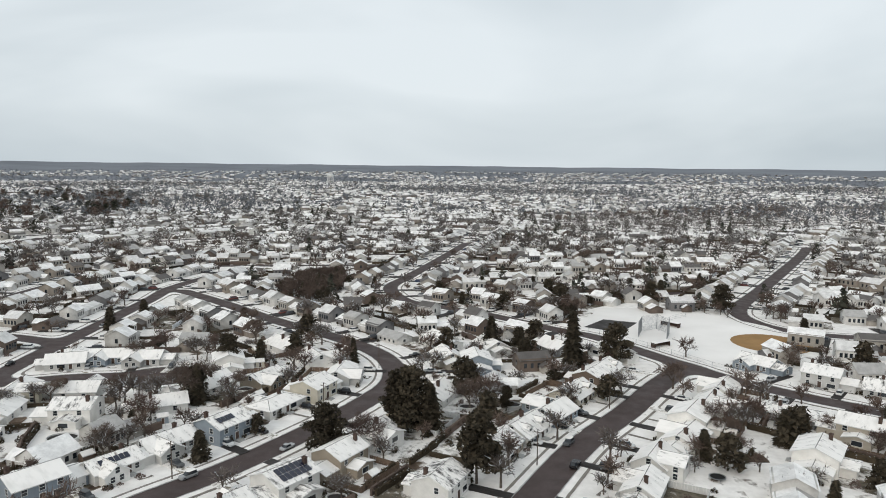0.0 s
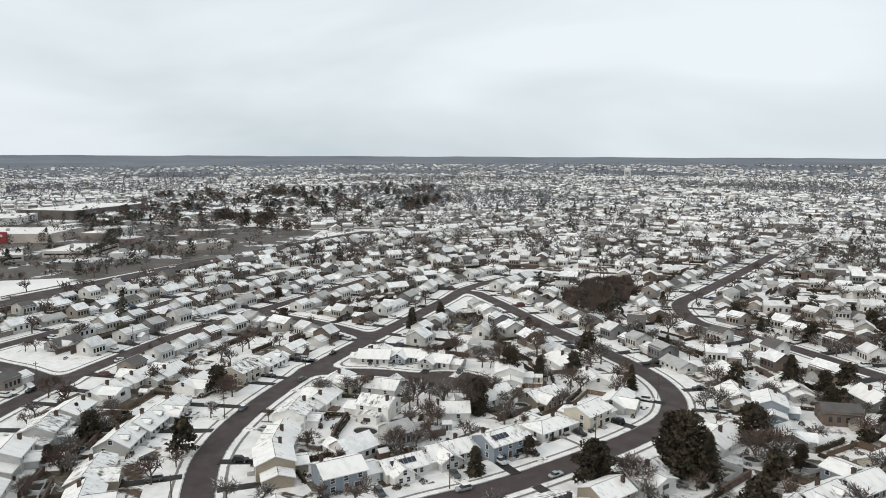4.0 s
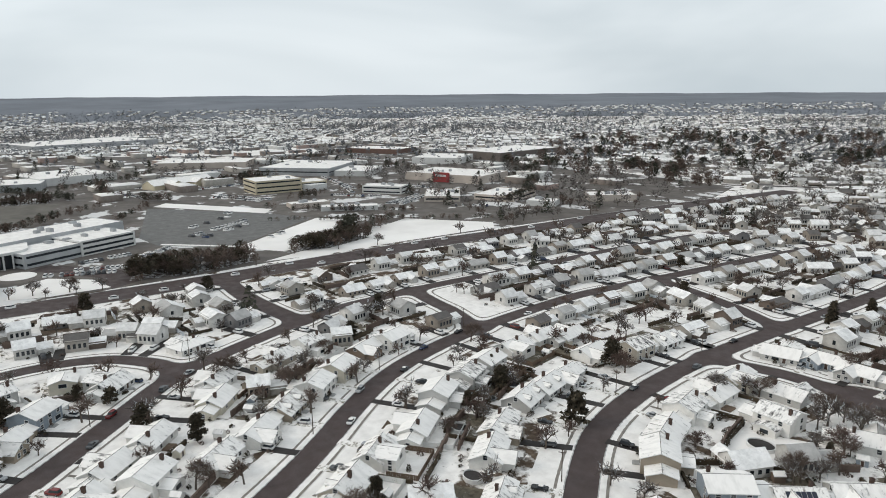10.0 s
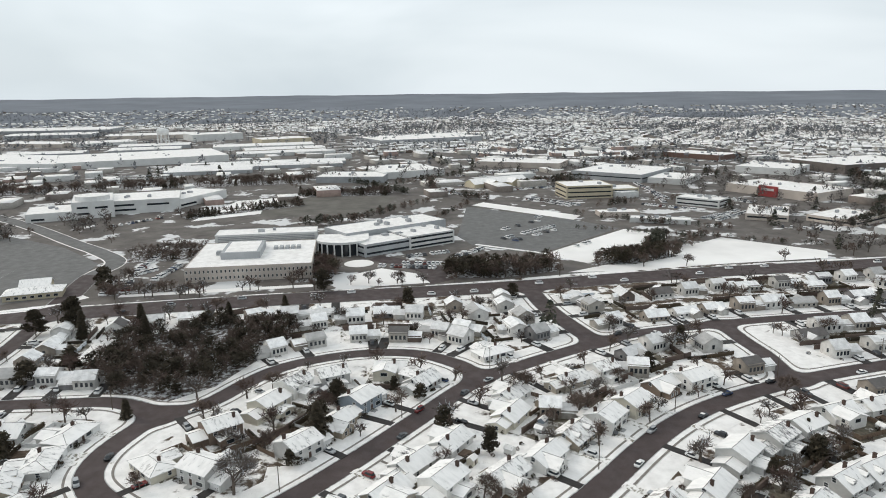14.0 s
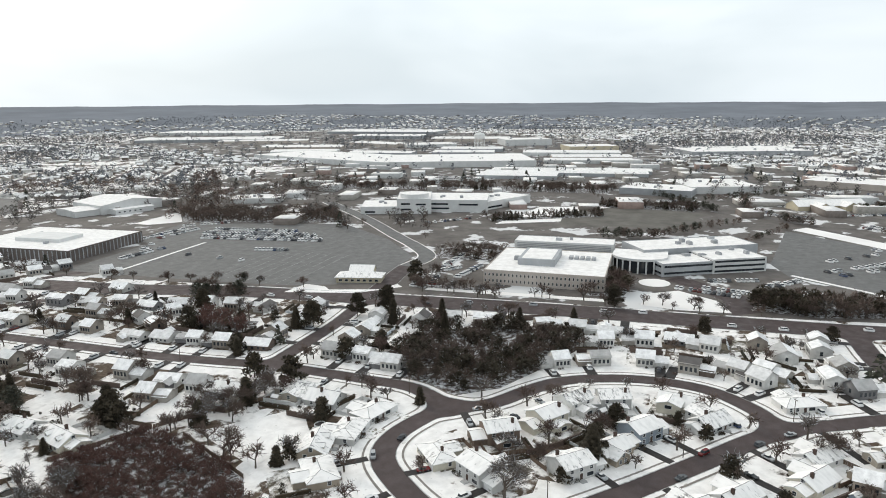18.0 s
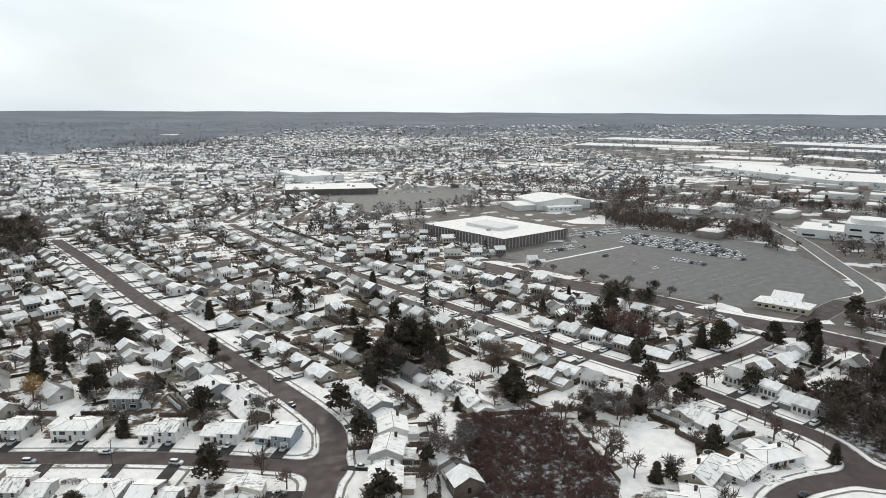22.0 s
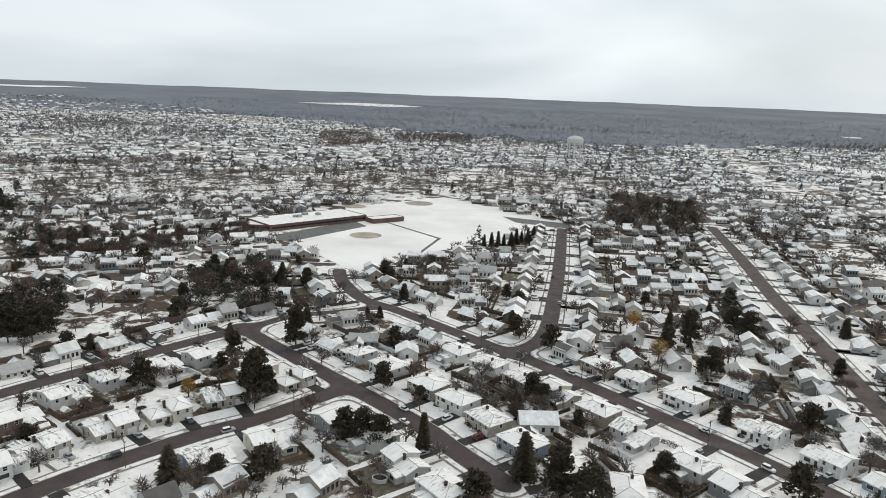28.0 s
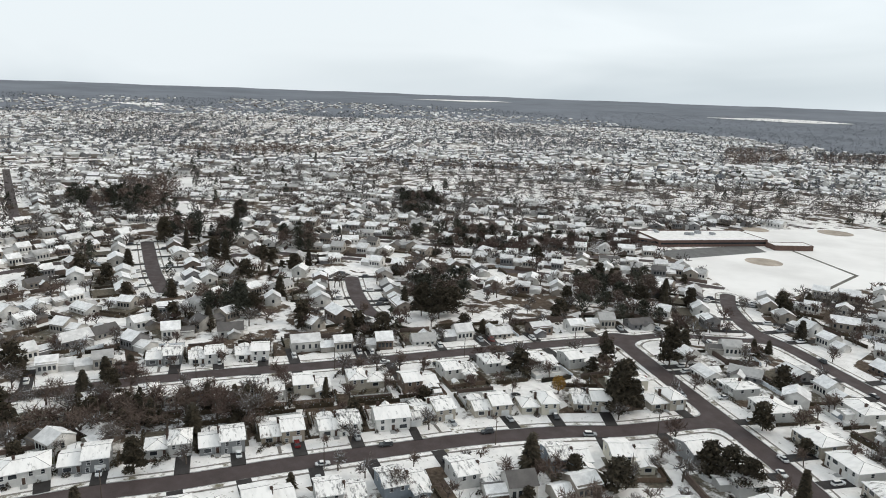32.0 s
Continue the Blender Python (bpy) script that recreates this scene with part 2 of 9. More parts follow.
def by_island(name, stops, rough=0.7, step=True):
    m, nt, b = material(name, rough, 0.3)
    a = ramp(nt, island(nt), *stops, step=step)
    v = world_coords(nt)
    c = ramp(nt, grain(nt, v, 0.35, 4, 0.7), (0.3, grey(0.75)), (0.65, grey(1.1)))
    base(nt, b, blend(nt, 1.0, a, c, "MULTIPLY"))
    return m


M_GROUND = ground_material()
M_LAWN = snow_material(thinner=0.06)
M_VERGE = snow_material("verge_snow", 0.73, thinner=0.12, patches=0.16)
M_FIELD = snow_material("field_snow", 0.84, patches=0.03, relief=0.06)
M_ROAD = asphalt_material("wet_asphalt", 0.066, 0.094, 0.81)
M_DRIVE = asphalt_material("driveway_asphalt", 0.028, 0.062, 0.95)
M_SNOWDRIVE = snow_material("snowy_drive", 0.6, patches=0.7)
M_LOT = asphalt_material("car_park_asphalt", 0.135, 0.18, 1.03)
M_KERB = plain("kerb_concrete", (0.42, 0.42, 0.41), 0.85, 0.2, 0.25, 0.5)
M_WALKWAY = plain("pavement_concrete", (0.22, 0.20, 0.18), 0.85, 0.2, 0.3, 0.5)
M_ROOFS = [roof_material(), roof_material("thin_snow_roof", (0.075, 0.07, 0.068), 0.07), roof_material("brown_snow_roof", (0.11, 0.08, 0.065), 0.03)]
M_FLATROOF = snow_material("flat_roof_snow", 0.8)
M_WALLS = [(c, siding(c.replace(" ", "_") + "_siding", v)) for c, v in (
    ("white", (0.78, 0.765, 0.735)), ("cream", (0.62, 0.58, 0.49)), ("pale grey", (0.52, 0.515, 0.50)), ("beige", (0.44, 0.40, 0.34)),
    ("grey-blue", (0.25, 0.29, 0.33)), ("tan", (0.34, 0.29, 0.23)), ("brown", (0.18, 0.135, 0.105)), ("slate grey", (0.24, 0.245, 0.25)))]
M_TRIM = plain("white_trim", (0.7, 0.7, 0.69), 0.5, 0.4, 0.08)
M_BRICK = plain("dark_brown_brick", (0.085, 0.058, 0.048), 0.85, 0.2, 0.35, 2.0)
M_GLASS, _nt, _b = material("dark_window_glass", 0.08, 0.6)
_b.inputs["Base Color"].default_value = (0.025, 0.03, 0.036, 1)
M_BARK = plain("bark", (0.115, 0.095, 0.08), 0.9, 0.1, 0.4, 2.0)
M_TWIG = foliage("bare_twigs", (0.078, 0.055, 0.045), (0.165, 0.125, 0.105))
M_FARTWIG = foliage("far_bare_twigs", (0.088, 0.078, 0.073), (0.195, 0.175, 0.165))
# twigs of far trees, paled to blue-grey in place of air haze
M_HAZEFOREST = foliage("far_forest", (0.085, 0.09, 0.1), (0.16, 0.168, 0.182))
# forest crowns with the haze of distance mixed into their colour
M_HAZEWOOD = foliage("hazed_forest_crowns", (0.13, 0.14, 0.157), (0.185, 0.197, 0.218))
M_WOODTWIG = foliage("red_brown_wood", (0.085, 0.045, 0.038), (0.19, 0.112, 0.094), 0.02)
M_TWIG2 = foliage("red_brown_twigs", (0.07, 0.047, 0.04), (0.15, 0.105, 0.09))
M_TWIGSNOW = foliage("snowy_twigs", (0.09, 0.075, 0.068), (0.19, 0.165, 0.15), 0.10)
M_NEEDLE = foliage("evergreen_needles", (0.026, 0.023, 0.016), (0.082, 0.066, 0.045))
# needles of farther evergreens, colour lifted as haze lifts their darks
M_HAZENEEDLE = foliage("hazed_evergreen_needles", (0.026, 0.03, 0.024), (0.085, 0.082, 0.06))
M_SHINGLE = plain("dark_ridge_shingles", (0.17, 0.16, 0.15), 0.85, 0.2, 0.3, 1.0)
M_HEDGE = foliage("hedge_leaves", (0.024, 0.021, 0.014), (0.088, 0.066, 0.043), 0.08)
M_ORANGE = foliage("autumn_leaves", (0.22, 0.115, 0.02), (0.46, 0.27, 0.06))
M_FENCE = plain("weathered_fence_wood", (0.16, 0.115, 0.085), 0.85, 0.2, 0.3, 1.5)
M_WFENCE = plain("white_vinyl_fence", (0.68, 0.68, 0.67), 0.5, 0.4, 0.06)
M_TYRE = plain("tyre_rubber", (0.02, 0.02, 0.02), 0.9, 0.2)
M_CLAY = plain("infield_clay", (0.33, 0.20, 0.09), 0.9, 0.1, 0.15, 0.1)
M_DIRT = plain("thin_snow_clay", (0.42, 0.36, 0.30), 0.9, 0.1, 0.3, 0.1)
M_STEEL = plain("galvanised_steel", (0.30, 0.31, 0.32), 0.45, 0.5, 0.1, 1.0, 0.7)
M_POLE = plain("utility_pole_wood", (0.10, 0.08, 0.065), 0.9, 0.1, 0.3)
M_FARWALL = by_island("far_house_walls", ((0.0, (0.62, 0.605, 0.58)), (0.3, (0.5, 0.485, 0.46)), (0.5, (0.37, 0.345, 0.31)), (0.66, (0.27, 0.235, 0.2)), (0.8, (0.18, 0.175, 0.175)), (0.91, (0.13, 0.1, 0.082))))
M_FARROOF = by_island("far_snowy_roofs", ((0.0, (0.90, 0.89, 0.88)), (0.5, (0.74, 0.73, 0.72)), (0.76, (0.45, 0.44, 0.43)), (0.9, (0.13, 0.12, 0.115))))


# ---- mesh tools ----
class Shape:
    """Vertices, faces and material slots of one mesh."""

    def __init__(self):
        self.v, self.f, self.m = [], [], []

    def face(self, pts, m=0):
        n = len(self.v)
        self.v += [tuple(p) for p in pts]
        self.f.append(tuple(range(n, n + len(pts))))
        self.m.append(m)

    def box(self, x0, x1, y0, y1, z0, z1, m=0, bottom=False):
        n = len(self.v)
        self.v += [(x, y, z) for z in (z0, z1) for x, y in ((x0, y0), (x1, y0), (x1, y1), (x0, y1))]
        faces = [(0, 1, 5, 4), (1, 2, 6, 5), (2, 3, 7, 6), (3, 0, 4, 7), (4, 5, 6, 7)] + ([(3, 2, 1, 0)] if bottom else [])
        self.f += [tuple(n + i for i in q) for q in faces]
        self.m += [m] * len(faces)

    def hull(self, low, high, m=0, cap=True):
        """A skin between two rings of the same length."""
        n, k = len(self.v), len(low)
        self.v += [tuple(p) for p in low] + [tuple(p) for p in high]
        for i in range(k):
            j = (i + 1) % k
            self.f.append((n + i, n + j, n + k + j, n + k + i))
            self.m.append(m)
        if cap:
            self.f.append(tuple(n + k + i for i in range(k)))
            self.m.append(m)

    def limb(self, a, b, ra, rb, sides=4, m=0):
        a, b = Vector(a), Vector(b)
        d = (b - a).normalized()
        u = d.cross(Vector((0.3, 0.2, 0.93))).normalized()
        w = d.cross(u)
        ring = [(math.cos(2 * math.pi * i / sides), math.sin(2 * math.pi * i / sides)) for i in range(sides)]
        self.hull([a + (u * c + w * s) * ra for c, s in ring], [b + (u * c + w * s) * rb for c, s in ring], m, False)

    def mesh(self, name, *mats):
        me = bpy.data.meshes.new(name)
        seen, order, at = {}, [], []
        for p in self.v:
            key = (round(p[0], 4), round(p[1], 4), round(p[2], 4))
            if key not in seen:
                seen[key] = len(order)
                order.append(key)
            at.append(seen[key])
        me.from_pydata(order, [], [tuple(at[i] for i in f) for f in self.f])
        for mt in mats:
            me.materials.append(mt)
        if len(mats) > 1:
            me.polygons.foreach_set("material_index", self.m)
        me.update()
        return me


def part(name, shape, mats, parent, label="", at=None):
    """Links a shape or a finished mesh as one object under its thing."""
    me = shape if isinstance(shape, bpy.types.Mesh) else shape.mesh(name, *(mats if isinstance(mats, (tuple, list)) else (mats,)))
    ob = new(name, me)
    ob.parent = parent
    if at is not None:
        ob.matrix_basis = at
    return tagged(ob, label)


def thing(name, m, label, category, group="", kind=""):
    ob = new(name)
    ob.matrix_basis = m
    return tagged(ob, label, category, group, kind)


def flat(name, polygon, z, mat, label="", category="", kind="structure", thick=0.0):
    s = Shape()
    if thick:
        s.hull([(x, y, z - thick) for x, y in polygon], [(x, y, z) for x, y in polygon])
    else:
        s.face([(x, y, z) for x, y in polygon])
    return tagged(new(name, s.mesh(name, mat)), label, category, "", kind)


def bulk(name, verts, faces, mats, slots=None):
    """A large joined mesh from numpy arrays of vertices and equal-sided faces."""
    me = bpy.data.meshes.new(name)
    nv, (nf, k) = len(verts), faces.shape
    me.vertices.add(nv)
    me.vertices.foreach_set("co", np.ascontiguousarray(verts, np.float32).ravel())
    me.loops.add(nf * k)
    me.loops.foreach_set("vertex_index", np.ascontiguousarray(faces, np.int32).ravel())
    me.polygons.add(nf)
    me.polygons.foreach_set("loop_start", np.arange(0, nf * k, k, dtype=np.int32))
    for mt in mats:
        me.materials.append(mt)
    if slots is not None:
        me.polygons.foreach_set("material_index", np.ascontiguousarray(slots, np.int32))
    me.update(calc_edges=True)
    return new(name, me)


# ---- plan: streets ----
HW = 4.35  # half of a residential street
STREETS = {
    "avenue_a": (HW, [(-8, 95), (5, 122), (17, 148), (32, 178), (50, 205), (67, 233), (82, 254)]),
    "cross_a": (HW, [(10, 760), (-8, 640), (-25, 540), (-40, 459), (-48, 414), (-36, 375), (-19, 361), (10, 340), (38, 313), (56, 298), (70, 276), (85, 252), (98, 235), (118, 217), (150, 195)]),
    "crescent_a": (HW, [(-78, 128), (-68, 143), (-57, 158), (-44, 181), (-32, 206), (-25, 229), (-28, 251), (-40, 272), (-63, 295), (-88, 316), (-110, 337), (-133, 360), (-168, 392)]),
    "curve_b": (HW, [(-105, 100), (-124, 120), (-139, 139), (-150, 163), (-158, 193), (-163, 225), (-167, 270), (-170, 315), (-174, 365), (-178, 400), (-172, 440), (-160, 480)]),
    "curve_c": (HW, [(-128, 8), (-148, 32), (-165, 52), (-178, 66), (-193, 81), (-208, 98), (-221, 118), (-232, 143), (-240, 168), (-247, 198), (-253, 231), (-254, 260), (-254, 305), (-254, 361), (-254, 400), (-250, 450)]),
    "curve_d": (HW, [(-165, -42), (-181, -25), (-200, -8), (-223, 11), (-254, 37), (-270, 62), (-288, 95), (-299, 120), (-305, 152), (-309, 178), (-312, 220), (-314, 255), (-320, 321), (-322, 400)]),
    "link_a": (HW + 1, [(-291, 97), (-320, 91), (-347, 87), (-383, 86)]),
    "main_road": (11.5, [(-330, -400), (-340, -330), (-356, -264), (-368, -168), (-378, -70), (-383, 25), (-388, 90), (-396, 150), (-402, 210), (-405, 281), (-409, 345), (-414, 410), (-417, 500), (-418, 560), (-415, 680)]),
    "link_b": (HW, [(-238, 160), (-265, 164), (-284, 164), (-307, 165)]),
    "link_c": (HW, [(-171, 272), (-197, 280), (-226, 285), (-254, 288)]),
    "court_a": (HW, [(-161, 218), (-152, 220), (-137, 226), (-119, 229), (-108, 230)]),
    "court_a_bulb": (11.0, [(-108, 230), (-104, 231)]),
    "loop_a": (HW, [(-256, 38), (-264, 36), (-274, 30), (-286, 16), (-290, -3), (-287, -23), (-278, -42), (-264, -54), (-247, -65), (-236, -80)]),
    "loop_b": (HW, [(-160, -44), (-168, -60), (-178, -74), (-193, -88), (-209, -91), (-227, -86), (-240, -79)]),
    "street_e": (HW, [(-238, -80), (-251, -100), (-253, -123), (-254, -143), (-254, -171), (-251, -197), (-248, -225), (-247, -260), (-246, -312), (-243, -390), (-239, -461), (-238, -565), (-244, -684)]),
    "street_f": (HW, [(-254, -171), (-287, -171), (-315, -171), (-340, -173), (-368, -177)]),
    "works_drive": (7.0, [(-368, -177), (-392, -178), (-447, -184), (-486, -182), (-520, -205), (-557, -238), (-689, -350)]),
    "street_g": (HW + 0.6, [(-62, -138), (-79, -162), (-95, -184), (-108, -203), (-113, -221), (-112, -260), (-108, -312), (-104, -378), (-99, -442), (-95, -550), (-87, -686)]),
    "street_h": (HW, [(-98, -187), (-79, -206), (-55, -227), (-28, -247), (-4, -264), (23, -284), (40, -294), (78, -317), (108, -335), (130, -346), (150, -369), (159, -382), (168, -400)]),
    "street_i": (HW, [(36, -293), (26, -324), (29, -400), (35, -484), (46, -612)]),
    "street_j": (HW, [(20, -184), (40, -199), (53, -210), (73, -223), (100, -239), (130, -257), (156, -273), (168, -281)]),
    "street_k": (HW, [(165, -279), (178, -253), (201, -202), (221, -156), (241, -115), (257, -77), (268, -40)]),
    "street_l": (HW, [(96, -226), (110, -199), (122, -183), (138, -156), (150, -130), (165, -95), (175, -69), (186, -45), (198, -10)]),
    "link_d": (HW - 1, [(163, -282), (152, -305), (137, -317), (118, -334)]),
    "court_b": (HW, [(330, -240), (300, -222), (272, -209), (262, -209)]),
    "street_m": (HW, [(494, -178), (414, -152), (368, -140)]),
    "street_n": (HW, [(430, 860), (345, 720), (286, 608), (182, 432), (144, 369), (137, 338), (150, 314), (184, 304), (260, 300)]),
}


def smooth_line(pts, step=2.0):
    """Points along a soft curve through the given ones, every step metres, with their directions."""
    p = [Vector(q) for q in pts]
    p = [2 * p[0] - p[1]] + p + [2 * p[-1] - p[-2]]
    fine = []
    for a, b, c, d in zip(p, p[1:], p[2:], p[3:]):
        n = max(2, int((c - b).length / 1.0))
        for i in range(n):
            t = i / n
            fine.append(0.5 * (2 * b + (c - a) * t + (2 * a - 5 * b + 4 * c - d) * t * t + (3 * b - a - 3 * c + d) * t ** 3))
    fine.append(p[-2])
    out, run, last = [fine[0]], 0.0, fine[0]
    for q in fine[1:]:
        run += (q - last).length
        last = q
        if run >= step:
            out.append(q)
            run = 0.0
    return np.array([tuple(q) for q in out])


LINES = {k: (hw, smooth_line(pts)) for k, (hw, pts) in STREETS.items()}
ALLPTS = np.concatenate([ln for _, ln in LINES.values()])
ALLHW = np.concatenate([np.full(len(ln), hw) for hw, ln in LINES.values()])


def street_gap(x, y):
    """The distance from a place to the nearest kerb."""
    return float((np.hypot(ALLPTS[:, 0] - x, ALLPTS[:, 1] - y) - ALLHW).min())


def inside(x, y, poly):
    hit = False
    for (x0, y0), (x1, y1) in zip(poly, poly[1:] + poly[:1]):
        if (y0 > y) != (y1 > y) and x < (x1 - x0) * (y - y0) / (y1 - y0) + x0:
            hit = not hit
    return hit


# open grounds and woods, as outlines on the plan
WOOD_A = [(-262, -112), (-247, -84), (-262, -66), (-292, -52), (-318, -42), (-338, -45), (-342, -81), (-323, -122), (-285, -128)]
WOOD_B = [(-156, -191), (-184, -177), (-184, -163), (-168, -125), (-150, -112), (-125, -140), (-134, -165)]
YARD_A = [(-190, -160), (-220, -134), (-198, -118), (-175, -127)]
YARD_B = [(-189, -189), (-214, -191), (-217, -177), (-192, -178)]
YARD_C = [(-120, 164), (-113, 179), (-101, 187), (-94, 176), (-104, 161)]
WOOD_C = [(-113, 394), (-86, 366), (-76, 400), (-79, 440), (-92, 478), (-119, 446)]
FIELD_A = [(47, 318), (69, 362), (119, 355), (146, 306), (140, 288), (104, 252), (82, 274)]
FIELD_B = [(258, -470), (235, -460), (168, -408), (150, -402), (99, -526), (42, -639), (191, -746), (262, -640), (320, -520)]
CAMPUS = [(-400, -128), (-408, 60), (-425, 130), (-425, 320), (-900, 330), (-900, -330), (-470, -175)]
CAR_PARK = [(-372, -415), (-362, -275), (-392, -190), (-480, -188), (-560, -245), (-600, -420), (-600, -640), (-370, -560)]
OPEN = [YARD_A, YARD_B, YARD_C, WOOD_A, WOOD_B, WOOD_C, FIELD_A, FIELD_B, CAMPUS, CAR_PARK]


def open_ground(x, y):
    return any(inside(x, y, p) for p in OPEN)


# ---- ground ----
def ground_sheet():
    s = Shape()
    n, r = 96, 4920
    for i in range(n):
        a, b = 2 * math.pi * i / n, 2 * math.pi * (i + 1) / n
        s.face([(0, 0, 0), (r * math.cos(a), r * math.sin(a), 0), (r * math.cos(b), r * math.sin(b), 0)])
    return tagged(new("ground", s.mesh("ground", M_GROUND)), "snow-dusted winter ground with brown grass showing through", "ground", "", "structure")


ground_sheet()


def street_bands():
    """Road, kerb, snowy verge and pavement as bands round the street lines, with rounded corners."""
    cell, x0, y0, x1, y1 = 1.6, -460.0, -705.0, 500.0, 660.0
    nx, ny = int((x1 - x0) / cell) + 1, int((y1 - y0) / cell) + 1
    total = np.full((nx, ny), 60.0)
    quiet = total.copy()  # residential streets alone
    reach = 12
    for street, (hw, ln) in LINES.items():
        one = np.full((nx, ny), 60.0)
        k = reach + int(hw / cell)
        for x, y in ln:
            i, j = int((x - x0) / cell), int((y - y0) / cell)
            a, b, c, d = max(i - k, 0), min(i + k, nx), max(j - k, 0), min(j + k, ny)
            if a >= b or c >= d:
                continue
            gx = x0 + cell * np.arange(a, b)[:, None] - x
            gy = y0 + cell * np.arange(c, d)[None] - y
            np.minimum(one[a:b, c:d], np.sqrt(gx * gx + gy * gy) - hw, out=one[a:b, c:d])
        soft = 7.0
        h = np.clip(soft - np.abs(total - one), 0, None) / soft
        total = np.minimum(total, one) - h * h * soft * 0.25
        if street not in ("main_road", "works_drive"):
            h = np.clip(soft - np.abs(quiet - one), 0, None) / soft
            quiet = np.minimum(quiet, one) - h * h * soft * 0.25
    quiet = np.where(total < quiet - 0.05, np.minimum(total, 0.0), quiet)
    bands = (("road", -99, 0.0, 0.03, M_ROAD, "dark wet asphalt street between snowy verges", "road"),
             ("kerb", 0.0, 0.3, 0.17, M_KERB, "low grey concrete kerb along the street", "kerb"),
             ("verge", 0.3, 2.0, 0.15, M_VERGE, "snow-covered grass verge between kerb and pavement", "verge"),
             ("pavement", 2.0, 2.8, 0.16, M_WALKWAY, "damp concrete pavement along the street", "pavement"),
             ("front_lawn", 2.8, 9.6, 0.06, M_LAWN, "snow-covered front lawns along the street", "lawn"))
    near = np.argwhere(np.minimum(np.minimum(total[:-1, :-1], total[1:, 1:]), np.minimum(total[1:, :-1], total[:-1, 1:])) < 9.7)

    def clipped(tri, lo, hi):
        for level, sign in ((lo, 1), (hi, -1)):
            out = []
            for p, q in zip(tri, tri[1:] + tri[:1]):
                a, b = sign * (p[2] - level), sign * (q[2] - level)
                if a >= 0:
                    out.append(p)
                if (a >= 0) != (b >= 0):
                    t = a / (a - b)
                    out.append((p[0] + t * (q[0] - p[0]), p[1] + t * (q[1] - p[1]), level))
            tri = out
            if len(tri) < 3:
                return None
        return tri

    shapes = [Shape() for _ in bands]
    for i, j in near:
        both = [[(x0 + cell * (i + u), y0 + cell * (j + v), float(grid[i + u, j + v])) for u, v in ((0, 0), (1, 0), (1, 1), (0, 1))] for grid in (total, quiet)]
        for s, (_, lo, hi, z, *_) in zip(shapes, bands):
            c = both[0 if hi < 1 else 1]
            lo_d, hi_d = min(q[2] for q in c), max(q[2] for q in c)
            if lo_d >= hi or hi_d <= lo:
                continue
            if lo_d >= lo and hi_d <= hi:
                s.face([(x, y, z) for x, y, _ in c])
                continue
            for tri in ([c[0], c[1], c[2]], [c[0], c[2], c[3]]):
                got = clipped(tri, lo, hi)
                if got:
                    s.face([(x, y, z) for x, y, _ in got])
                    if z > 0.1:
                        for p, q in zip(got, got[1:] + got[:1]):
                            if abs(p[2] - lo) < 1e-6 and abs(q[2] - lo) < 1e-6:
                                s.face([(p[0], p[1], 0.0), (q[0], q[1], 0.0), (q[0], q[1], z), (p[0], p[1], z)])
    for s, (name, _, _, _, mat, label, cat) in zip(shapes, bands):
        tagged(new(name, s.mesh(name, mat)), label, cat, "", "structure")


street_bands()


# ---- houses ----
def window_mesh(name, w, h, bars=1):
    s = Shape()
    t = 0.09
    for x0, x1, z0, z1 in ((-w / 2 - t, w / 2 + t, h / 2, h / 2 + t), (-w / 2 - t, w / 2 + t, -h / 2 - t, -h / 2), (-w / 2 - t, -w / 2, -h / 2, h / 2), (w / 2, w / 2 + t, -h / 2, h / 2)):
        s.box(x0, x1, -0.07, 0.02, z0, z1, 0, True)
    for k in range(bars):
        z = -h / 2 + h * (k + 1) / (bars + 1)
        s.box(-w / 2, w / 2, -0.05, 0.0, z - 0.03, z + 0.03, 0)
    s.face([(-w / 2, -0.02, -h / 2), (w / 2, -0.02, -h / 2), (w / 2, -0.02, h / 2), (-w / 2, -0.02, h / 2)], 1)
    return s.mesh(name, M_TRIM, M_GLASS)


WIN, WIDE = window_mesh("window", 0.95, 1.35), window_mesh("wide_window", 2.1, 1.35, 0)


def door_mesh():
    s = Shape()
    s.box(-0.58, 0.58, -0.06, 0.02, 0.0, 2.2, 0)
    s.box(-0.46, 0.46, -0.1, 0.0, 0.03, 2.06, 1)
    return s.mesh("door", M_TRIM, M_BRICK)


def garage_mesh():
    s = Shape()
    s.box(-1.5, 1.5, -0.06, 0.02, 0.0, 2.35, 0)
    for k in range(4):
        s.box(-1.36, 1.36, -0.1, 0.0, 0.04 + 0.55 * k, 0.55 + 0.55 * k, 0)
    return s.mesh("garage_door", M_TRIM)


DOOR, GARAGE = door_mesh(), garage_mesh()


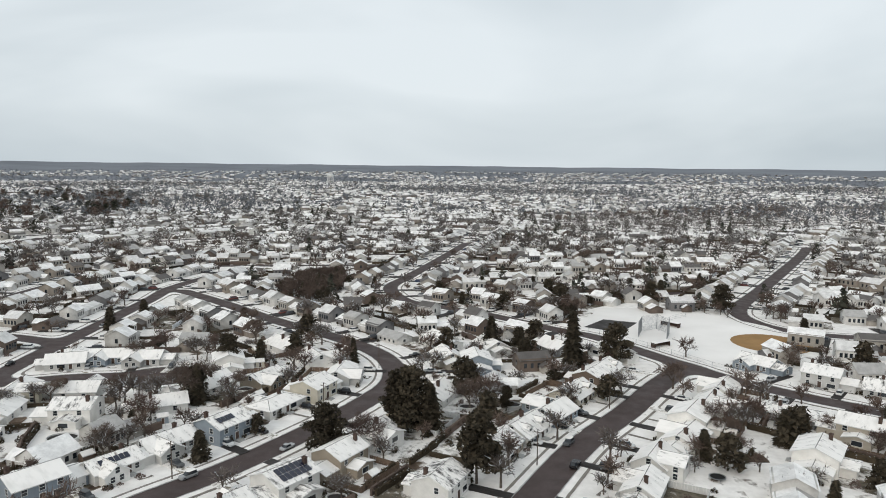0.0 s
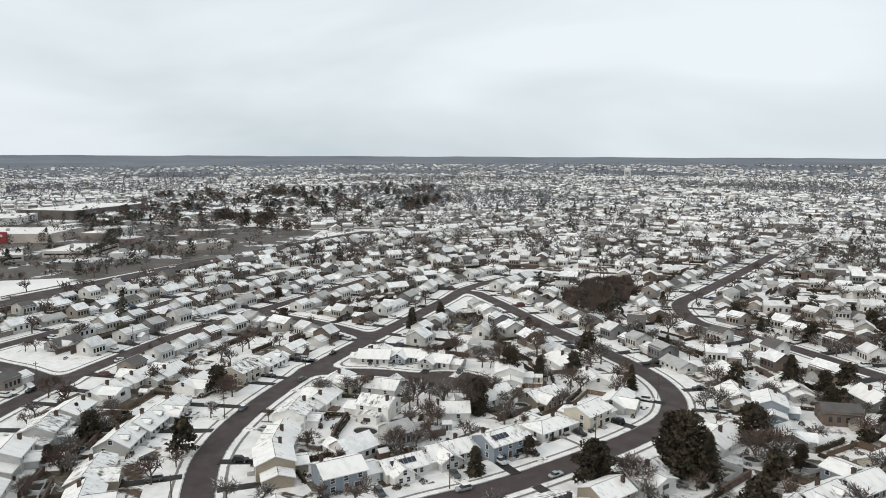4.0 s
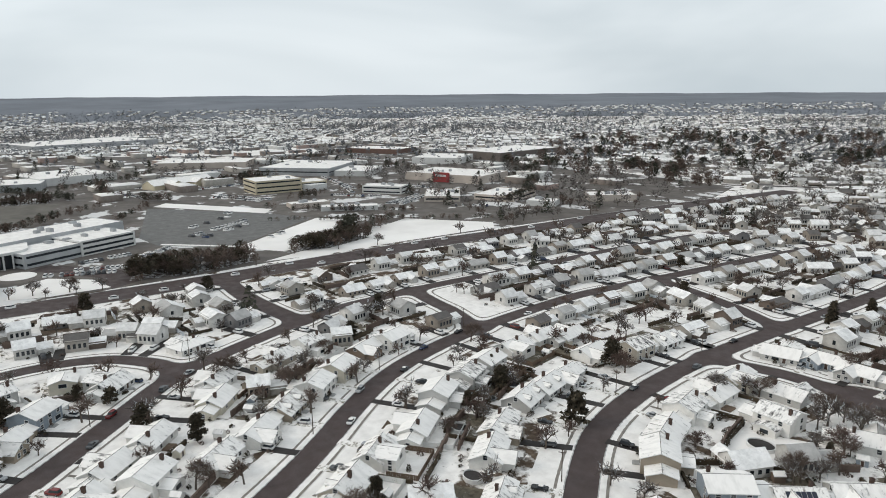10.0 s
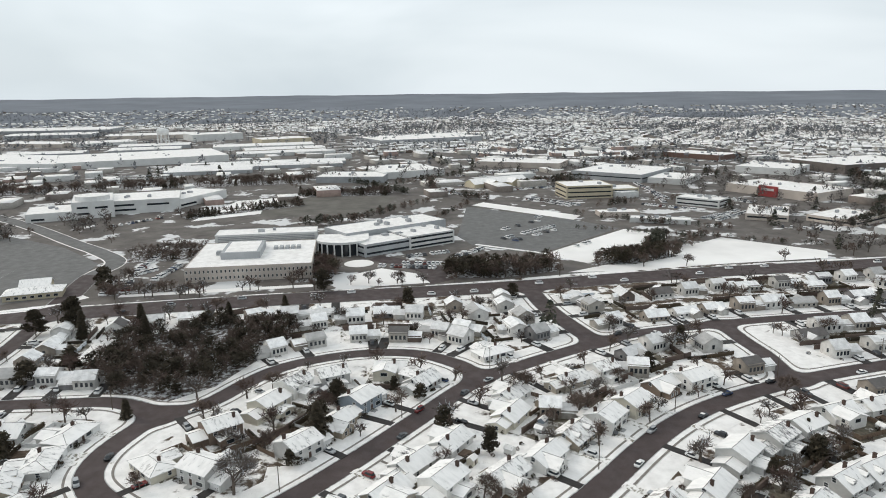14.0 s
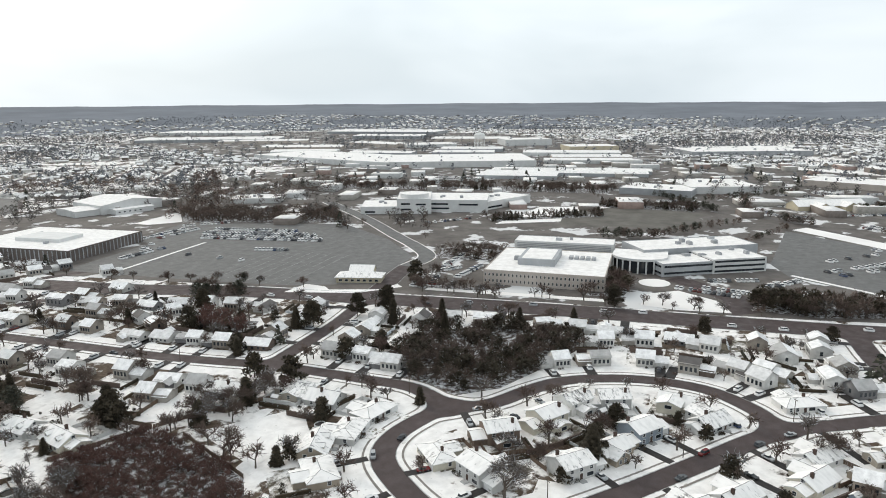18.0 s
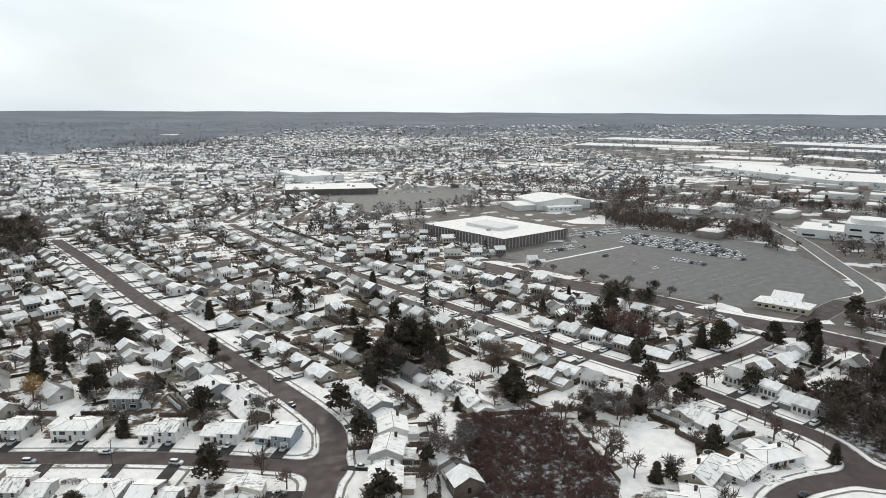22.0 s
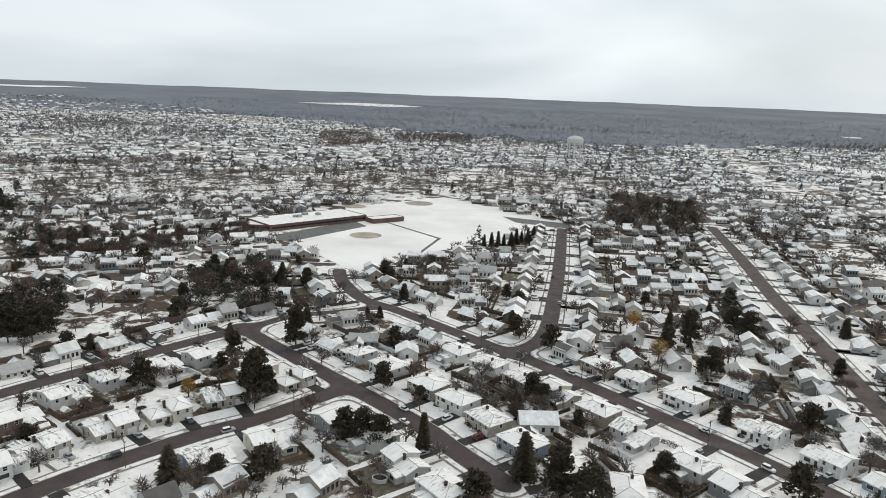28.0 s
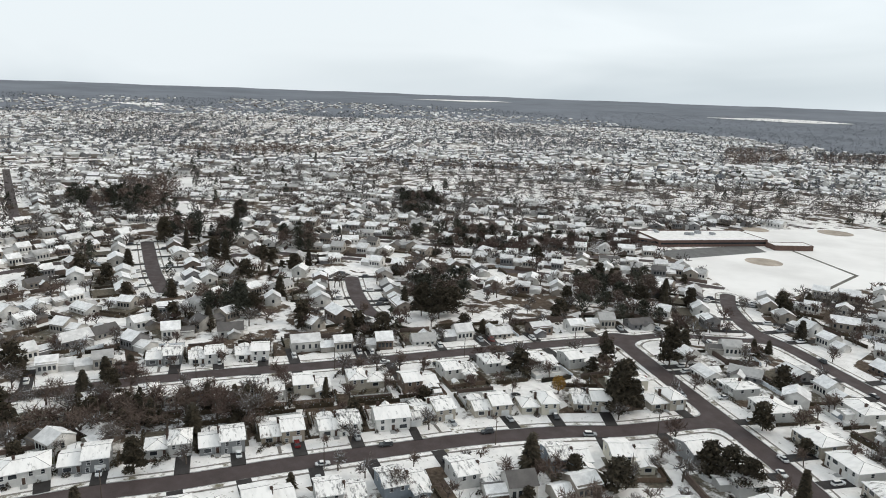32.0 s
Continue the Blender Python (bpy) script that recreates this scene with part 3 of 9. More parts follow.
def volume(walls, roof, x0, x1, y0, y1, eave, rise, kind="gx", over=0.4, z0=0.0):
    """Walls with gable ends, and a roof slab with eaves."""
    th = 0.24
    walls.hull([(x0, y0, z0), (x1, y0, z0), (x1, y1, z0), (x0, y1, z0)], [(x0, y0, eave), (x1, y0, eave), (x1, y1, eave), (x0, y1, eave)], 0, False)
    top = eave + rise
    if kind == "hip":
        e0, e1, f0, f1 = x0 - over, x1 + over, y0 - over, y1 + over
        ring = [(e0, f0), (e1, f0), (e1, f1), (e0, f1)]
        roof.hull([(x, y, eave - 0.08) for x, y in ring], [(x, y, eave + 0.14) for x, y in ring], 1, False)
        roof.face([(x, y, eave - 0.08) for x, y in reversed(ring)], 1)
        if (e1 - e0) >= (f1 - f0):
            d, ym = (f1 - f0) / 2, (f0 + f1) / 2
            a, b = (e0 + d * 0.95, ym, top), (e1 - d * 0.95, ym, top)
        else:
            d, xm = (e1 - e0) / 2, (e0 + e1) / 2
            a, b = (xm, f0 + d * 0.95, top), (xm, f1 - d * 0.95, top)
        q = [(x, y, eave + 0.14) for x, y in ring]
        if (e1 - e0) >= (f1 - f0):
            for pts in ((q[0], q[1], b, a), (q[1], q[2], b), (q[2], q[3], a, b), (q[3], q[0], a)):
                roof.face(pts)
        else:
            for pts in ((q[0], q[1], a), (q[1], q[2], b, a), (q[2], q[3], b), (q[3], q[0], a, b)):
                roof.face(pts)
        near_a = (0, 3) if (e1 - e0) >= (f1 - f0) else (0, 1)
        for k in range(4):
            roof.limb(q[k], a if k in near_a else b, 0.065, 0.065, 4, 2)
        roof.limb(a, b, 0.07, 0.07, 4, 2)
        return
    swap = kind == "gy"
    a0, a1, b0, b1 = (y0, y1, x0, x1) if swap else (x0, x1, y0, y1)
    bm = (b0 + b1) / 2
    slope = rise / (bm - b0)
    put = (lambda a, b, z: (b, a, z)) if swap else (lambda a, b, z: (a, b, z))
    for a in (a0, a1):
        walls.face([put(a, b0, eave), put(a, b1, eave), put(a, bm, top)])
    for side, bo in ((-1, b0), (1, b1)):
        be = bo + side * over
        ze = eave - over * slope
        low = [put(a0 - over, be, ze), put(a1 + over, be, ze), put(a1 + over, bm, top), put(a0 - over, bm, top)]
        high = [(x, y, z + th) for x, y, z in low]
        roof.hull(low, high, 1, False)
        roof.face(high)
        roof.face(low[::-1], 1)
    if over:
        roof.limb(put(a0 - over, bm, top + th), put(a1 + over, bm, top + th), 0.07, 0.07, 4, 2)


def chimney(parent, x, y, z0, z1, w=0.36):
    s = Shape()
    s.box(x - w, x + w, y - w, y + w, z0, z1)
    s.box(x - w - 0.08, x + w + 0.08, y - w - 0.08, y + w + 0.08, z1, z1 + 0.18, 0, True)
    s.box(x - w * 0.5, x + w * 0.5, y - w * 0.5, y + w * 0.5, z1 + 0.18, z1 + 0.4)
    part("chimney", s, M_BRICK, parent, "dark brick chimney")


def steps(parent, x, y):
    s = Shape()
    s.box(x - 0.9, x + 0.9, y - 1.3, y - 0.003, 0.0, 0.36)
    s.box(x - 0.9, x + 0.9, y - 1.65, y - 1.3, 0.0, 0.18)
    part("doorstep", s, M_KERB, parent)


def openings(parent, wins=(), wides=(), doors=(), garages=()):
    """Windows, doors and garage doors at x, y, z and the way they face: 0 front, 90 east, 180 rear, 270 west."""
    for data, name, spots in ((WIN, "window", wins), (WIDE, "window", wides), (DOOR, "door", doors), (GARAGE, "garage_door", garages)):
        for x, y, z, r in spots:
            part(name, data, None, parent, "", pose(x, y, z, 0, 0, r))


def shell(name, m, label, vols, roof_mat, extra_walls=None):
    t = thing(name, m, label, "house")
    for v in vols:
        walls, roof = Shape(), Shape()
        volume(walls, roof, *v)
        part("wall", walls, M_WALLS[0][1], t)
        part("roof", roof, (roof_mat, M_TRIM, M_SHINGLE), t, "snow-covered shingle roof")
    return t


def dormer(parent, x, y0, y1, eave, roof_mat):
    w, r = Shape(), Shape()
    volume(w, r, x - 0.9, x + 0.9, y0, y1, eave, 0.75, "gy", 0.2, eave - 1.5)
    d = part("dormer", w, M_WALLS[0][1], parent)
    part("dormer_roof", r, (roof_mat, M_TRIM, M_SHINGLE), d)
    part("window", WIN, None, d, "", pose(x, y0, eave - 0.75))


def cape(m, rm):
    t = shell("cape_house", m, "", [(-5.6, 5.6, -4.1, 4.1, 2.6, 2.8, "gx"), (5.6, 9.0, -2.6, 3.0, 2.4, 1.2, "gx")], rm)
    for x in (-2.9, 2.9):
        dormer(t, x, -3.2, 0.2, 4.2, rm)
    chimney(t, 0.6, 0.9, 4.4, 6.5)
    openings(t, [(-3.9, -4.1, 1.6, 0), (3.4, -4.1, 1.6, 0), (9.0, 0.2, 1.5, 90), (5.6, 0, 4.1, 90), (-5.6, 1.6, 1.6, 270), (-5.6, 0, 4.1, 270), (2.6, 4.1, 1.6, 180)], [(-1.6, -4.1, 1.6, 0)], [(1.2, -4.1, 0.36, 0)])
    steps(t, 1.2, -4.1)
    return t


def cape_wing(m, rm):
    t = shell("cape_house", m, "", [(-5.6, 5.2, -4.4, 3.2, 2.6, 2.6, "gx"), (-2.6, 4.6, 1.0, 6.6, 3.9, 1.4, "gy"), (-8.4, -5.6, -2.8, 2.4, 2.3, 1.1, "gx")], rm)
    chimney(t, -1.5, 0.2, 4.4, 6.2)
    openings(t, [(-3.6, -4.4, 1.6, 0), (3.6, -4.4, 1.6, 0), (5.2, -1.8, 1.6, 90), (5.2, -0.6, 3.8, 90), (-5.6, -0.6, 3.9, 270), (4.6, 5.0, 3.0, 90), (4.6, 5.0, 1.2, 90), (-2.6, 5.0, 3.0, 270)], [(-1.2, -4.4, 1.6, 0), (1.0, 6.6, 3.0, 180)], [(1.4, -4.4, 0.36, 0)])
    steps(t, 1.4, -4.4)
    return t


def colonial(m, rm):
    t = shell("two_storey_house", m, "", [(-5.4, 4.2, -4.1, 4.1, 4.8, 2.0, "gx"), (4.2, 8.2, -3.0, 3.4, 2.6, 1.3, "gx"), (-3.4, 2.2, 4.1, 7.0, 2.5, 0.9, "gy")], rm)
    chimney(t, -4.0, 1.6, 5.4, 7.6)
    openings(t, [(-3.6, -4.1, 3.8, 0), (-0.6, -4.1, 3.8, 0), (2.6, -4.1, 3.8, 0), (-3.6, -4.1, 1.5, 0), (-5.4, -1.5, 3.8, 270), (-5.4, -1.5, 1.5, 270), (-3.0, 4.1, 3.8, 180), (2.4, 4.1, 3.8, 180)], [(2.3, -4.1, 1.5, 0), (-0.6, 7.0, 1.4, 180)], [(-0.6, -4.1, 0.36, 0)], [(6.2, -3.0, 0.0, 0)])
    steps(t, -0.6, -4.1)
    return t


def ranch(m, rm):
    t = shell("ranch_house", m, "", [(-6.6, 6.6, -3.9, 3.9, 2.6, 1.7, "hip"), (-4.5, 1.5, 3.2, 7.2, 2.5, 1.2, "gy")], rm)
    chimney(t, 2.0, 0.8, 3.6, 5.2)
    openings(t, [(-5.2, -3.9, 1.6, 0), (-3.0, -3.9, 1.6, 0), (-6.6, -1.4, 1.6, 270), (6.6, 1.4, 1.6, 90), (-1.5, 7.2, 1.5, 180), (3.6, 3.9, 1.6, 180)], [(1.9, -3.9, 1.6, 0)], [(-0.4, -3.9, 0.36, 0)], [(5.0, -3.9, 0.0, 0)])
    steps(t, -0.4, -3.9)
    return t


def split_level(m, rm):
    t = shell("split_level_house", m, "", [(-6.8, -0.4, -3.6, 4.2, 2.9, 1.4, "gx"), (-0.4, 6.8, -4.3, 4.3, 4.5, 1.4, "gx"), (-5.8, -1.2, 4.2, 6.8, 2.5, 0.6, "gy")], rm)
    chimney(t, -0.9, 1.2, 3.2, 6.0)
    openings(t, [(1.4, -4.3, 3.5, 0), (4.8, -4.3, 3.5, 0), (6.8, -1.8, 3.5, 90), (6.8, 1.8, 3.5, 90), (-6.8, 0.8, 1.7, 270), (1.6, 4.3, 3.5, 180), (4.8, 4.3, 3.5, 180), (1.0, -4.3, 1.2, 0)], [(-4.4, -3.6, 1.6, 0), (-3.5, 6.8, 1.5, 180)], [(-1.5, -3.6, 0.36, 0)], [(4.4, -4.3, 0.0, 0)])
    steps(t, -1.5, -3.6)
    return t


def split_hip(m, rm):
    t = shell("split_level_house", m, "", [(-6.6, 0.4, -3.4, 3.8, 2.9, 1.4, "hip"), (0.4, 7.0, -4.4, 4.4, 4.5, 1.6, "hip")], rm)
    chimney(t, -0.2, 1.0, 3.2, 5.8)
    openings(t, [(2.0, -4.4, 3.5, 0), (5.2, -4.4, 3.5, 0), (7.0, -1.8, 3.5, 90), (7.0, 1.8, 3.5, 90), (-6.6, 0.8, 1.7, 270), (2.2, 4.4, 3.5, 180), (5.0, 4.4, 3.5, 180)], [(-4.0, -3.4, 1.7, 0), (-3.2, 3.8, 1.7, 180)], [(-0.9, -3.4, 0.36, 0)], [(4.6, -4.4, 0.0, 0)])
    steps(t, -0.9, -3.4)
    return t


def high_ranch(m, rm):
    t = shell("high_ranch_house", m, "", [(-6.8, 6.8, -4.1, 4.1, 4.3, 1.5, "hip"), (-2.0, 3.0, 4.1, 7.0, 2.5, 0.6, "gy")], rm)
    chimney(t, -2.4, 1.0, 4.9, 6.4)
    openings(t, [(-5.2, -4.1, 3.3, 0), (1.9, -4.1, 3.3, 0), (4.9, -4.1, 3.3, 0), (-5.2, -4.1, 1.1, 0), (6.8, 0, 3.3, 90), (-6.8, 0, 3.3, 270), (-4.6, 4.1, 3.3, 180), (4.6, 4.1, 3.3, 180)], [(-2.6, -4.1, 3.3, 0)], [(0.0, -4.1, 0.36, 0)], [(4.4, -4.1, 0.0, 0)])
    steps(t, 0.0, -4.1)
    return t


def gable_front(m, rm):
    t = shell("gabled_house", m, "", [(-6.0, 5.0, -2.8, 4.4, 2.8, 2.2, "gx"), (-5.2, 0.2, -5.4, 0.4, 2.7, 2.0, "gy"), (5.0, 8.6, -1.8, 3.6, 2.4, 1.2, "gx")], rm)
    chimney(t, 2.4, 1.6, 4.0, 6.0)
    openings(t, [(-3.6, -5.4, 1.5, 0), (-1.6, -5.4, 1.5, 0), (-2.5, -5.4, 3.5, 0), (3.4, -2.8, 1.6, 0), (8.6, 0.9, 1.5, 90), (5.0, 0.8, 4.0, 90), (-6.0, 0.8, 3.9, 270), (-3.0, 4.4, 1.6, 180), (2.0, 4.4, 1.6, 180)], [], [(1.6, -2.8, 0.36, 0)])
    steps(t, 1.6, -2.8)
    return t


STYLES = {
    "cape": (cape, 9.0, 4.1, "cape house with dormers and a snowy roof"),
    "cape_wing": (cape_wing, 5.6, 5.4, "cape house with a raised rear wing and snowy roof"),
    "colonial": (colonial, 8.2, 3.9, "two-storey house with attached garage and snowy roof"),
    "ranch": (ranch, 6.6, 3.9, "low ranch house under a snowy hip roof"),
    "split_level": (split_level, 6.6, 4.1, "split-level house with two snowy gable roofs"),
    "split_hip": (split_hip, 6.8, 4.3, "split-level house with two snowy hip roofs"),
    "high_ranch": (high_ranch, 6.6, 3.9, "raised ranch house under a snowy hip roof"),
    "gable_front": (gable_front, 8.6, 5.0, "house with a front gable wing and snowy roof"),
}
PROTO = {}
HOUSES = []  # x, y, half diagonal
rng = random.Random(11)


def place_house(style, x, y, rz, colour, roof_no):
    build, hx, hy, words = STYLES[style]
    key = (style, roof_no)
    m = pose(x, y, 0, 0, 0, rz) @ Matrix.Diagonal((1.0 if style in ("split_level", "split_hip", "high_ranch") else 1.1, 1.12, 1.0, 1))
    if key not in PROTO:
        PROTO[key] = t = build(m, M_ROOFS[roof_no])
    else:
        t = copy_thing(PROTO[key], m)
    name, mat = M_WALLS[colour]
    tagged(t, f"{name} {words}", "house", "houses along the streets")
    for c in t.children_recursive:
        if c.name.split(".")[0] in ("wall", "dormer"):
            c.material_slots[0].link = "OBJECT"
            c.material_slots[0].material = mat
    HOUSES.append((x, y))
    return t



# houses by district: x, y and a style letter where one is set
PLOTS_NORTH = [
    (-115, 139, "o"), (-95, 142, ""), (-83, 154, ""), (-40, 146, "o"), (-30, 160, ""), (-23, 159, "g"), (-4, 148, ""), (41, 150, ""),
    (48, 157, "o"), (-113, 188, "o"), (-76, 168, ""), (-65, 179, "o"), (9, 171, ""), (17, 184, ""), (59, 180, ""), (65, 192, "o"),
    (89, 168, ""), (110, 188, "o"), (-92, 198, ""), (-84, 217, ""), (-67, 224, ""), (-57, 200, "r"), (-48, 213, ""), (28, 197, ""),
    (35, 216, ""), (83, 222, ""), (97, 202, "r"), (-119, 245, ""), (-86, 240, "o"), (-56, 251, ""), (-42, 231, ""), (44, 230, ""),
    (124, 236, ""), (-110, 270, ""), (-72, 267, ""), (-32, 284, ""), (149, 271, ""), (-110, 305, ""), (-97, 294, ""), (-37, 288, "o"),
    (-123, 321, ""), (160, 321, ""), (185, 335, ""),
]
PLOTS_SOUTH_EAST = [
    (96, -354, "h"), (109, -364, "h"), (125, -375, ""), (51, -324, "h"), (65, -335, "h"), (78, -341, "h"), (75, -291, "h"), (91, -299, "h"),
    (122, -305, "t"), (168, -303, ""), (179, -289, "s"), (27, -259, "h"), (43, -270, "h"), (59, -279, "h"), (100, -263, "t"), (115, -268, "h"),
    (183, -270, "s"), (47, -231, "h"), (61, -240, "h"), (71, -250, ""), (82, -253, "h"), (113, -228, "t"), (159, -237, ""), (193, -254, "s"),
    (204, -236, "s"), (33, -219, "h"), (84, -203, "s"), (130, -206, "s"), (168, -221, "s"), (213, -220, "s"), (216, -199, "s"), (98, -182, "s"),
    (110, -165, "s"), (141, -188, "t"), (151, -173, "s"), (183, -187, "s"), (184, -167, "s"), (224, -182, "s"), (235, -167, "s"), (270, -189, ""),
    (116, -151, "s"), (123, -136, "s"), (161, -154, "s"), (165, -139, "o"),
]
PLOTS_SOUTH_EAST_B = [
    (198, -152, ""), (245, -154, ""), (282, -137, ""), (132, -116, "s"), (173, -122, "s"), (181, -105, "s"), (207, -133, "s"), (215, -118, ""),
    (246, -129, "s"), (257, -114, "s"), (296, -115, ""), (139, -99, "s"), (149, -82, "s"), (187, -87, "s"), (268, -101, "s"), (278, -80, "s"),
    (332, -80, ""), (195, -73, "t"), (202, -51, "s"), (287, -62, "s"), (200, -34, "h"),
]
PLOTS_WEST = [
    (-263, -385, ""), (-262, -336, ""), (-161, -331, ""), (-267, -287, ""), (-265, -257, ""), (-153, -278, ""), (-218, -249, ""), (-164, -236, ""),
    (-328, -222, ""), (-270, -223, ""), (-225, -224, ""), (-209, -198, ""), (-170, -221, ""), (-168, -199, ""), (-337, -194, ""), (-311, -191, ""),
    (-222, -168, ""), (-222, -184, ""), (-275, -150, "o"), (-333, -128, ""), (-303, -118, ""), (-280, -119, ""), (-268, -117, ""), (-227, -128, ""),
    (-223, -105, "r"), (-191, -112, ""), (-331, -102, ""), (-206, -102, ""), (-177, -103, ""), (-169, -97, ""), (-345, -65, ""), (-220, -56, ""),
    (-199, -71, "r"), (-193, -54, ""), (-329, -31, "o"), (-304, -31, "o"), (-260, -21, ""), (-252, -35, "o"), (-236, -42, ""), (-221, -16, ""),
    (-205, -27, "o"), (-335, -13, "o"), (-309, -11, ""), (-237, -8, "o"),
]
PLOTS_WEST_B = [
    (-175, 0, ""),
]
PLOTS_NORTH_WEST = [
    (-343, 3, ""), (-306, 8, ""), (-266, 3, ""), (-253, 15, ""), (-248, 6, ""), (-191, 7, ""), (-347, 38, ""), (-337, 17, ""),
    (-308, 28, ""), (-299, 36, ""), (-220, 43, ""), (-216, 34, ""), (-203, 20, ""), (-181, 36, ""), (-178, 16, ""), (-177, 42, ""),
    (-308, 63, ""), (-300, 72, ""), (-279, 48, "r"), (-247, 72, ""), (-203, 62, ""), (-190, 50, "g"), (-286, 86, ""), (-252, 87, "o"),
    (-222, 89, "o"), (-212, 76, ""), (-168, 91, "g"), (-161, 82, ""), (-143, 103, ""), (-355, 133, ""), (-337, 110, ""), (-310, 113, ""),
    (-271, 106, ""), (-237, 107, ""), (-236, 121, "o"), (-191, 124, ""), (-183, 108, ""), (-167, 132, ""), (-158, 134, ""), (-154, 114, ""),
    (-319, 136, ""), (-275, 143, ""), (-246, 149, "o"), (-207, 157, ""),
]
PLOTS_NORTH_WEST_B = [
    (-197, 137, "o"), (-174, 156, ""), (-171, 144, ""), (-283, 195, ""), (-255, 194, ""), (-212, 173, ""), (-207, 184, ""), (-202, 168, ""),
    (-186, 180, ""), (-136, 187, ""), (-255, 218, ""), (-181, 213, ""), (-179, 196, "o"), (-184, 233, ""), (-145, 238, ""), (-133, 246, ""),
    (-183, 256, ""), (-142, 271, ""),
]
PLOTS_SOUTH = [
    (8, -369, ""), (-56, -331, ""), (-17, -330, ""), (14, -296, "h"), (-133, -262, ""), (-95, -257, ""), (-88, -270, "o"), (-58, -279, "o"),
    (-36, -262, "h"), (-17, -276, "s"), (-1, -283, "h"), (-78, -229, "s"), (-59, -241, "s"), (-48, -251, "s"), (-17, -226, "s"), (-4, -233, "s"),
    (-133, -216, "o"), (-93, -216, "s"), (-47, -199, "s"), (-34, -210, "h"), (19, -206, "h"), (-127, -194, "o"), (-117, -181, "o"), (-106, -165, "o"),
    (-68, -184, "s"), (-59, -172, ""), (-28, -177, "h"), (-15, -188, "h"), (3, -195, "s"),
    (-175, -206, "r"), (-166, -224, "r"), (-224, -200, "w"), (-231, -182, "c"),
]

# more plots along the streets
PLOTS_NORTH_B = [
    (-25, 413), (-15, 376), (-7, 427), (20, 407), (32, 438), (13, 333), (-11, 281), (5, 304), (24, 297), (29, 326), (41, 332),
    (57, 364), (72, 375), (-7, 255), (4, 246), (10, 273), (36, 273), (58, 267), (49, 242), (41, 226), (46, 406), (6, 379),
]
PLOTS_SOUTH_EAST_C = [
    (611, -169), (615, -187), (576, -197), (568, -209), (417, -109), (416, -120), (413, -134), (536, -175), (501, -163), (472, -151), (443, -140),
    (461, -179), (437, -178), (406, -173), (406, -185), (381, -162), (370, -167), (367, -151), (336, -154), (328, -156), (329, -126), (322, -128),
    (350, -115), (355, -96), (468, -247), (424, -227), (397, -209), (397, -221),
]
PLOTS_SOUTH_EAST_D = [
    (353, -218), (353, -207), (370, -254), (339, -235), (328, -237), (310, -202), (295, -195), (262, -183), (312, -176), (465, -288), (448, -310),
    (415, -300), (430, -355), (429, -378), (353, -318), (345, -327), (346, -272), (331, -272), (491, -361), (529, -333), (434, -416), (403, -413),
    (324, -355), (309, -306), (293, -314),
]
PLOTS_SOUTH_B = [
    (9, -411), (4, -381), (8, -365), (-7, -388), (-16, -374), (-25, -412), (-52, -397), (-55, -372), (-64, -369), (-55, -331), (-70, -340),
    (4, -330), (-15, -327), (-80, -388), (-86, -380), (-59, -296), (-117, -389), (-127, -386), (-134, -346), (-118, -319), (-88, -329), (-92, -284),
    (-96, -275), (-95, -261), (-132, -430), (-150, -424), (-168, -418), (-185, -382),
]
PLOTS_SOUTH_C = [
    (-167, -335), (-146, -342), (-128, -316), (-159, -305), (-203, -485), (-211, -461), (-246, -495), (-254, -469), (-234, -398), (-264, -388), (-283, -382),
    (-306, -393), (-326, -396), (-206, -334), (-214, -319), (-216, -307), (-258, -330), (-300, -345), (-290, -307), (-314, -340), (-336, -333), (-310, -288),
    (-219, -285), (-270, -284), (-268, -268),
]
PLOTS_WEST_C = [
    (-335, -31), (-343, -16), (-340, 3), (-333, 23), (-308, -34), (-308, -13), (-309, 3), (-312, 17), (-344, 32), (-313, 39), (-333, 48),
    (-343, 64), (-306, 67), (-284, 48), (-300, 74), (-288, -27), (-331, 109), (-351, 136), (-357, 154), (-358, 171), (-365, 191), (-363, 207),
    (-365, 229), (-359, 245), (-373, 275), (-374, 294), (-376, 314), (-376, 337), (-377, 362), (-391, 406), (-392, 434), (-392, 463),
]


def nearest_street(x, y):
    """The nearest place on a residential street, and the distance from there to its kerb."""
    best = None
    for name, (hw, ln) in LINES.items():
        if name in ("main_road", "works_drive", "court_a_bulb"):
            continue
        d = np.hypot(ln[:, 0] - x, ln[:, 1] - y)
        i = int(d.argmin())
        if best is None or d[i] - hw < best[0]:
            best = (float(d[i] - hw), float(ln[i, 0]), float(ln[i, 1]), name)
    return best


SPLIT_STREETS = ("street_h", "street_j", "street_k", "street_l", "link_d", "court_b")


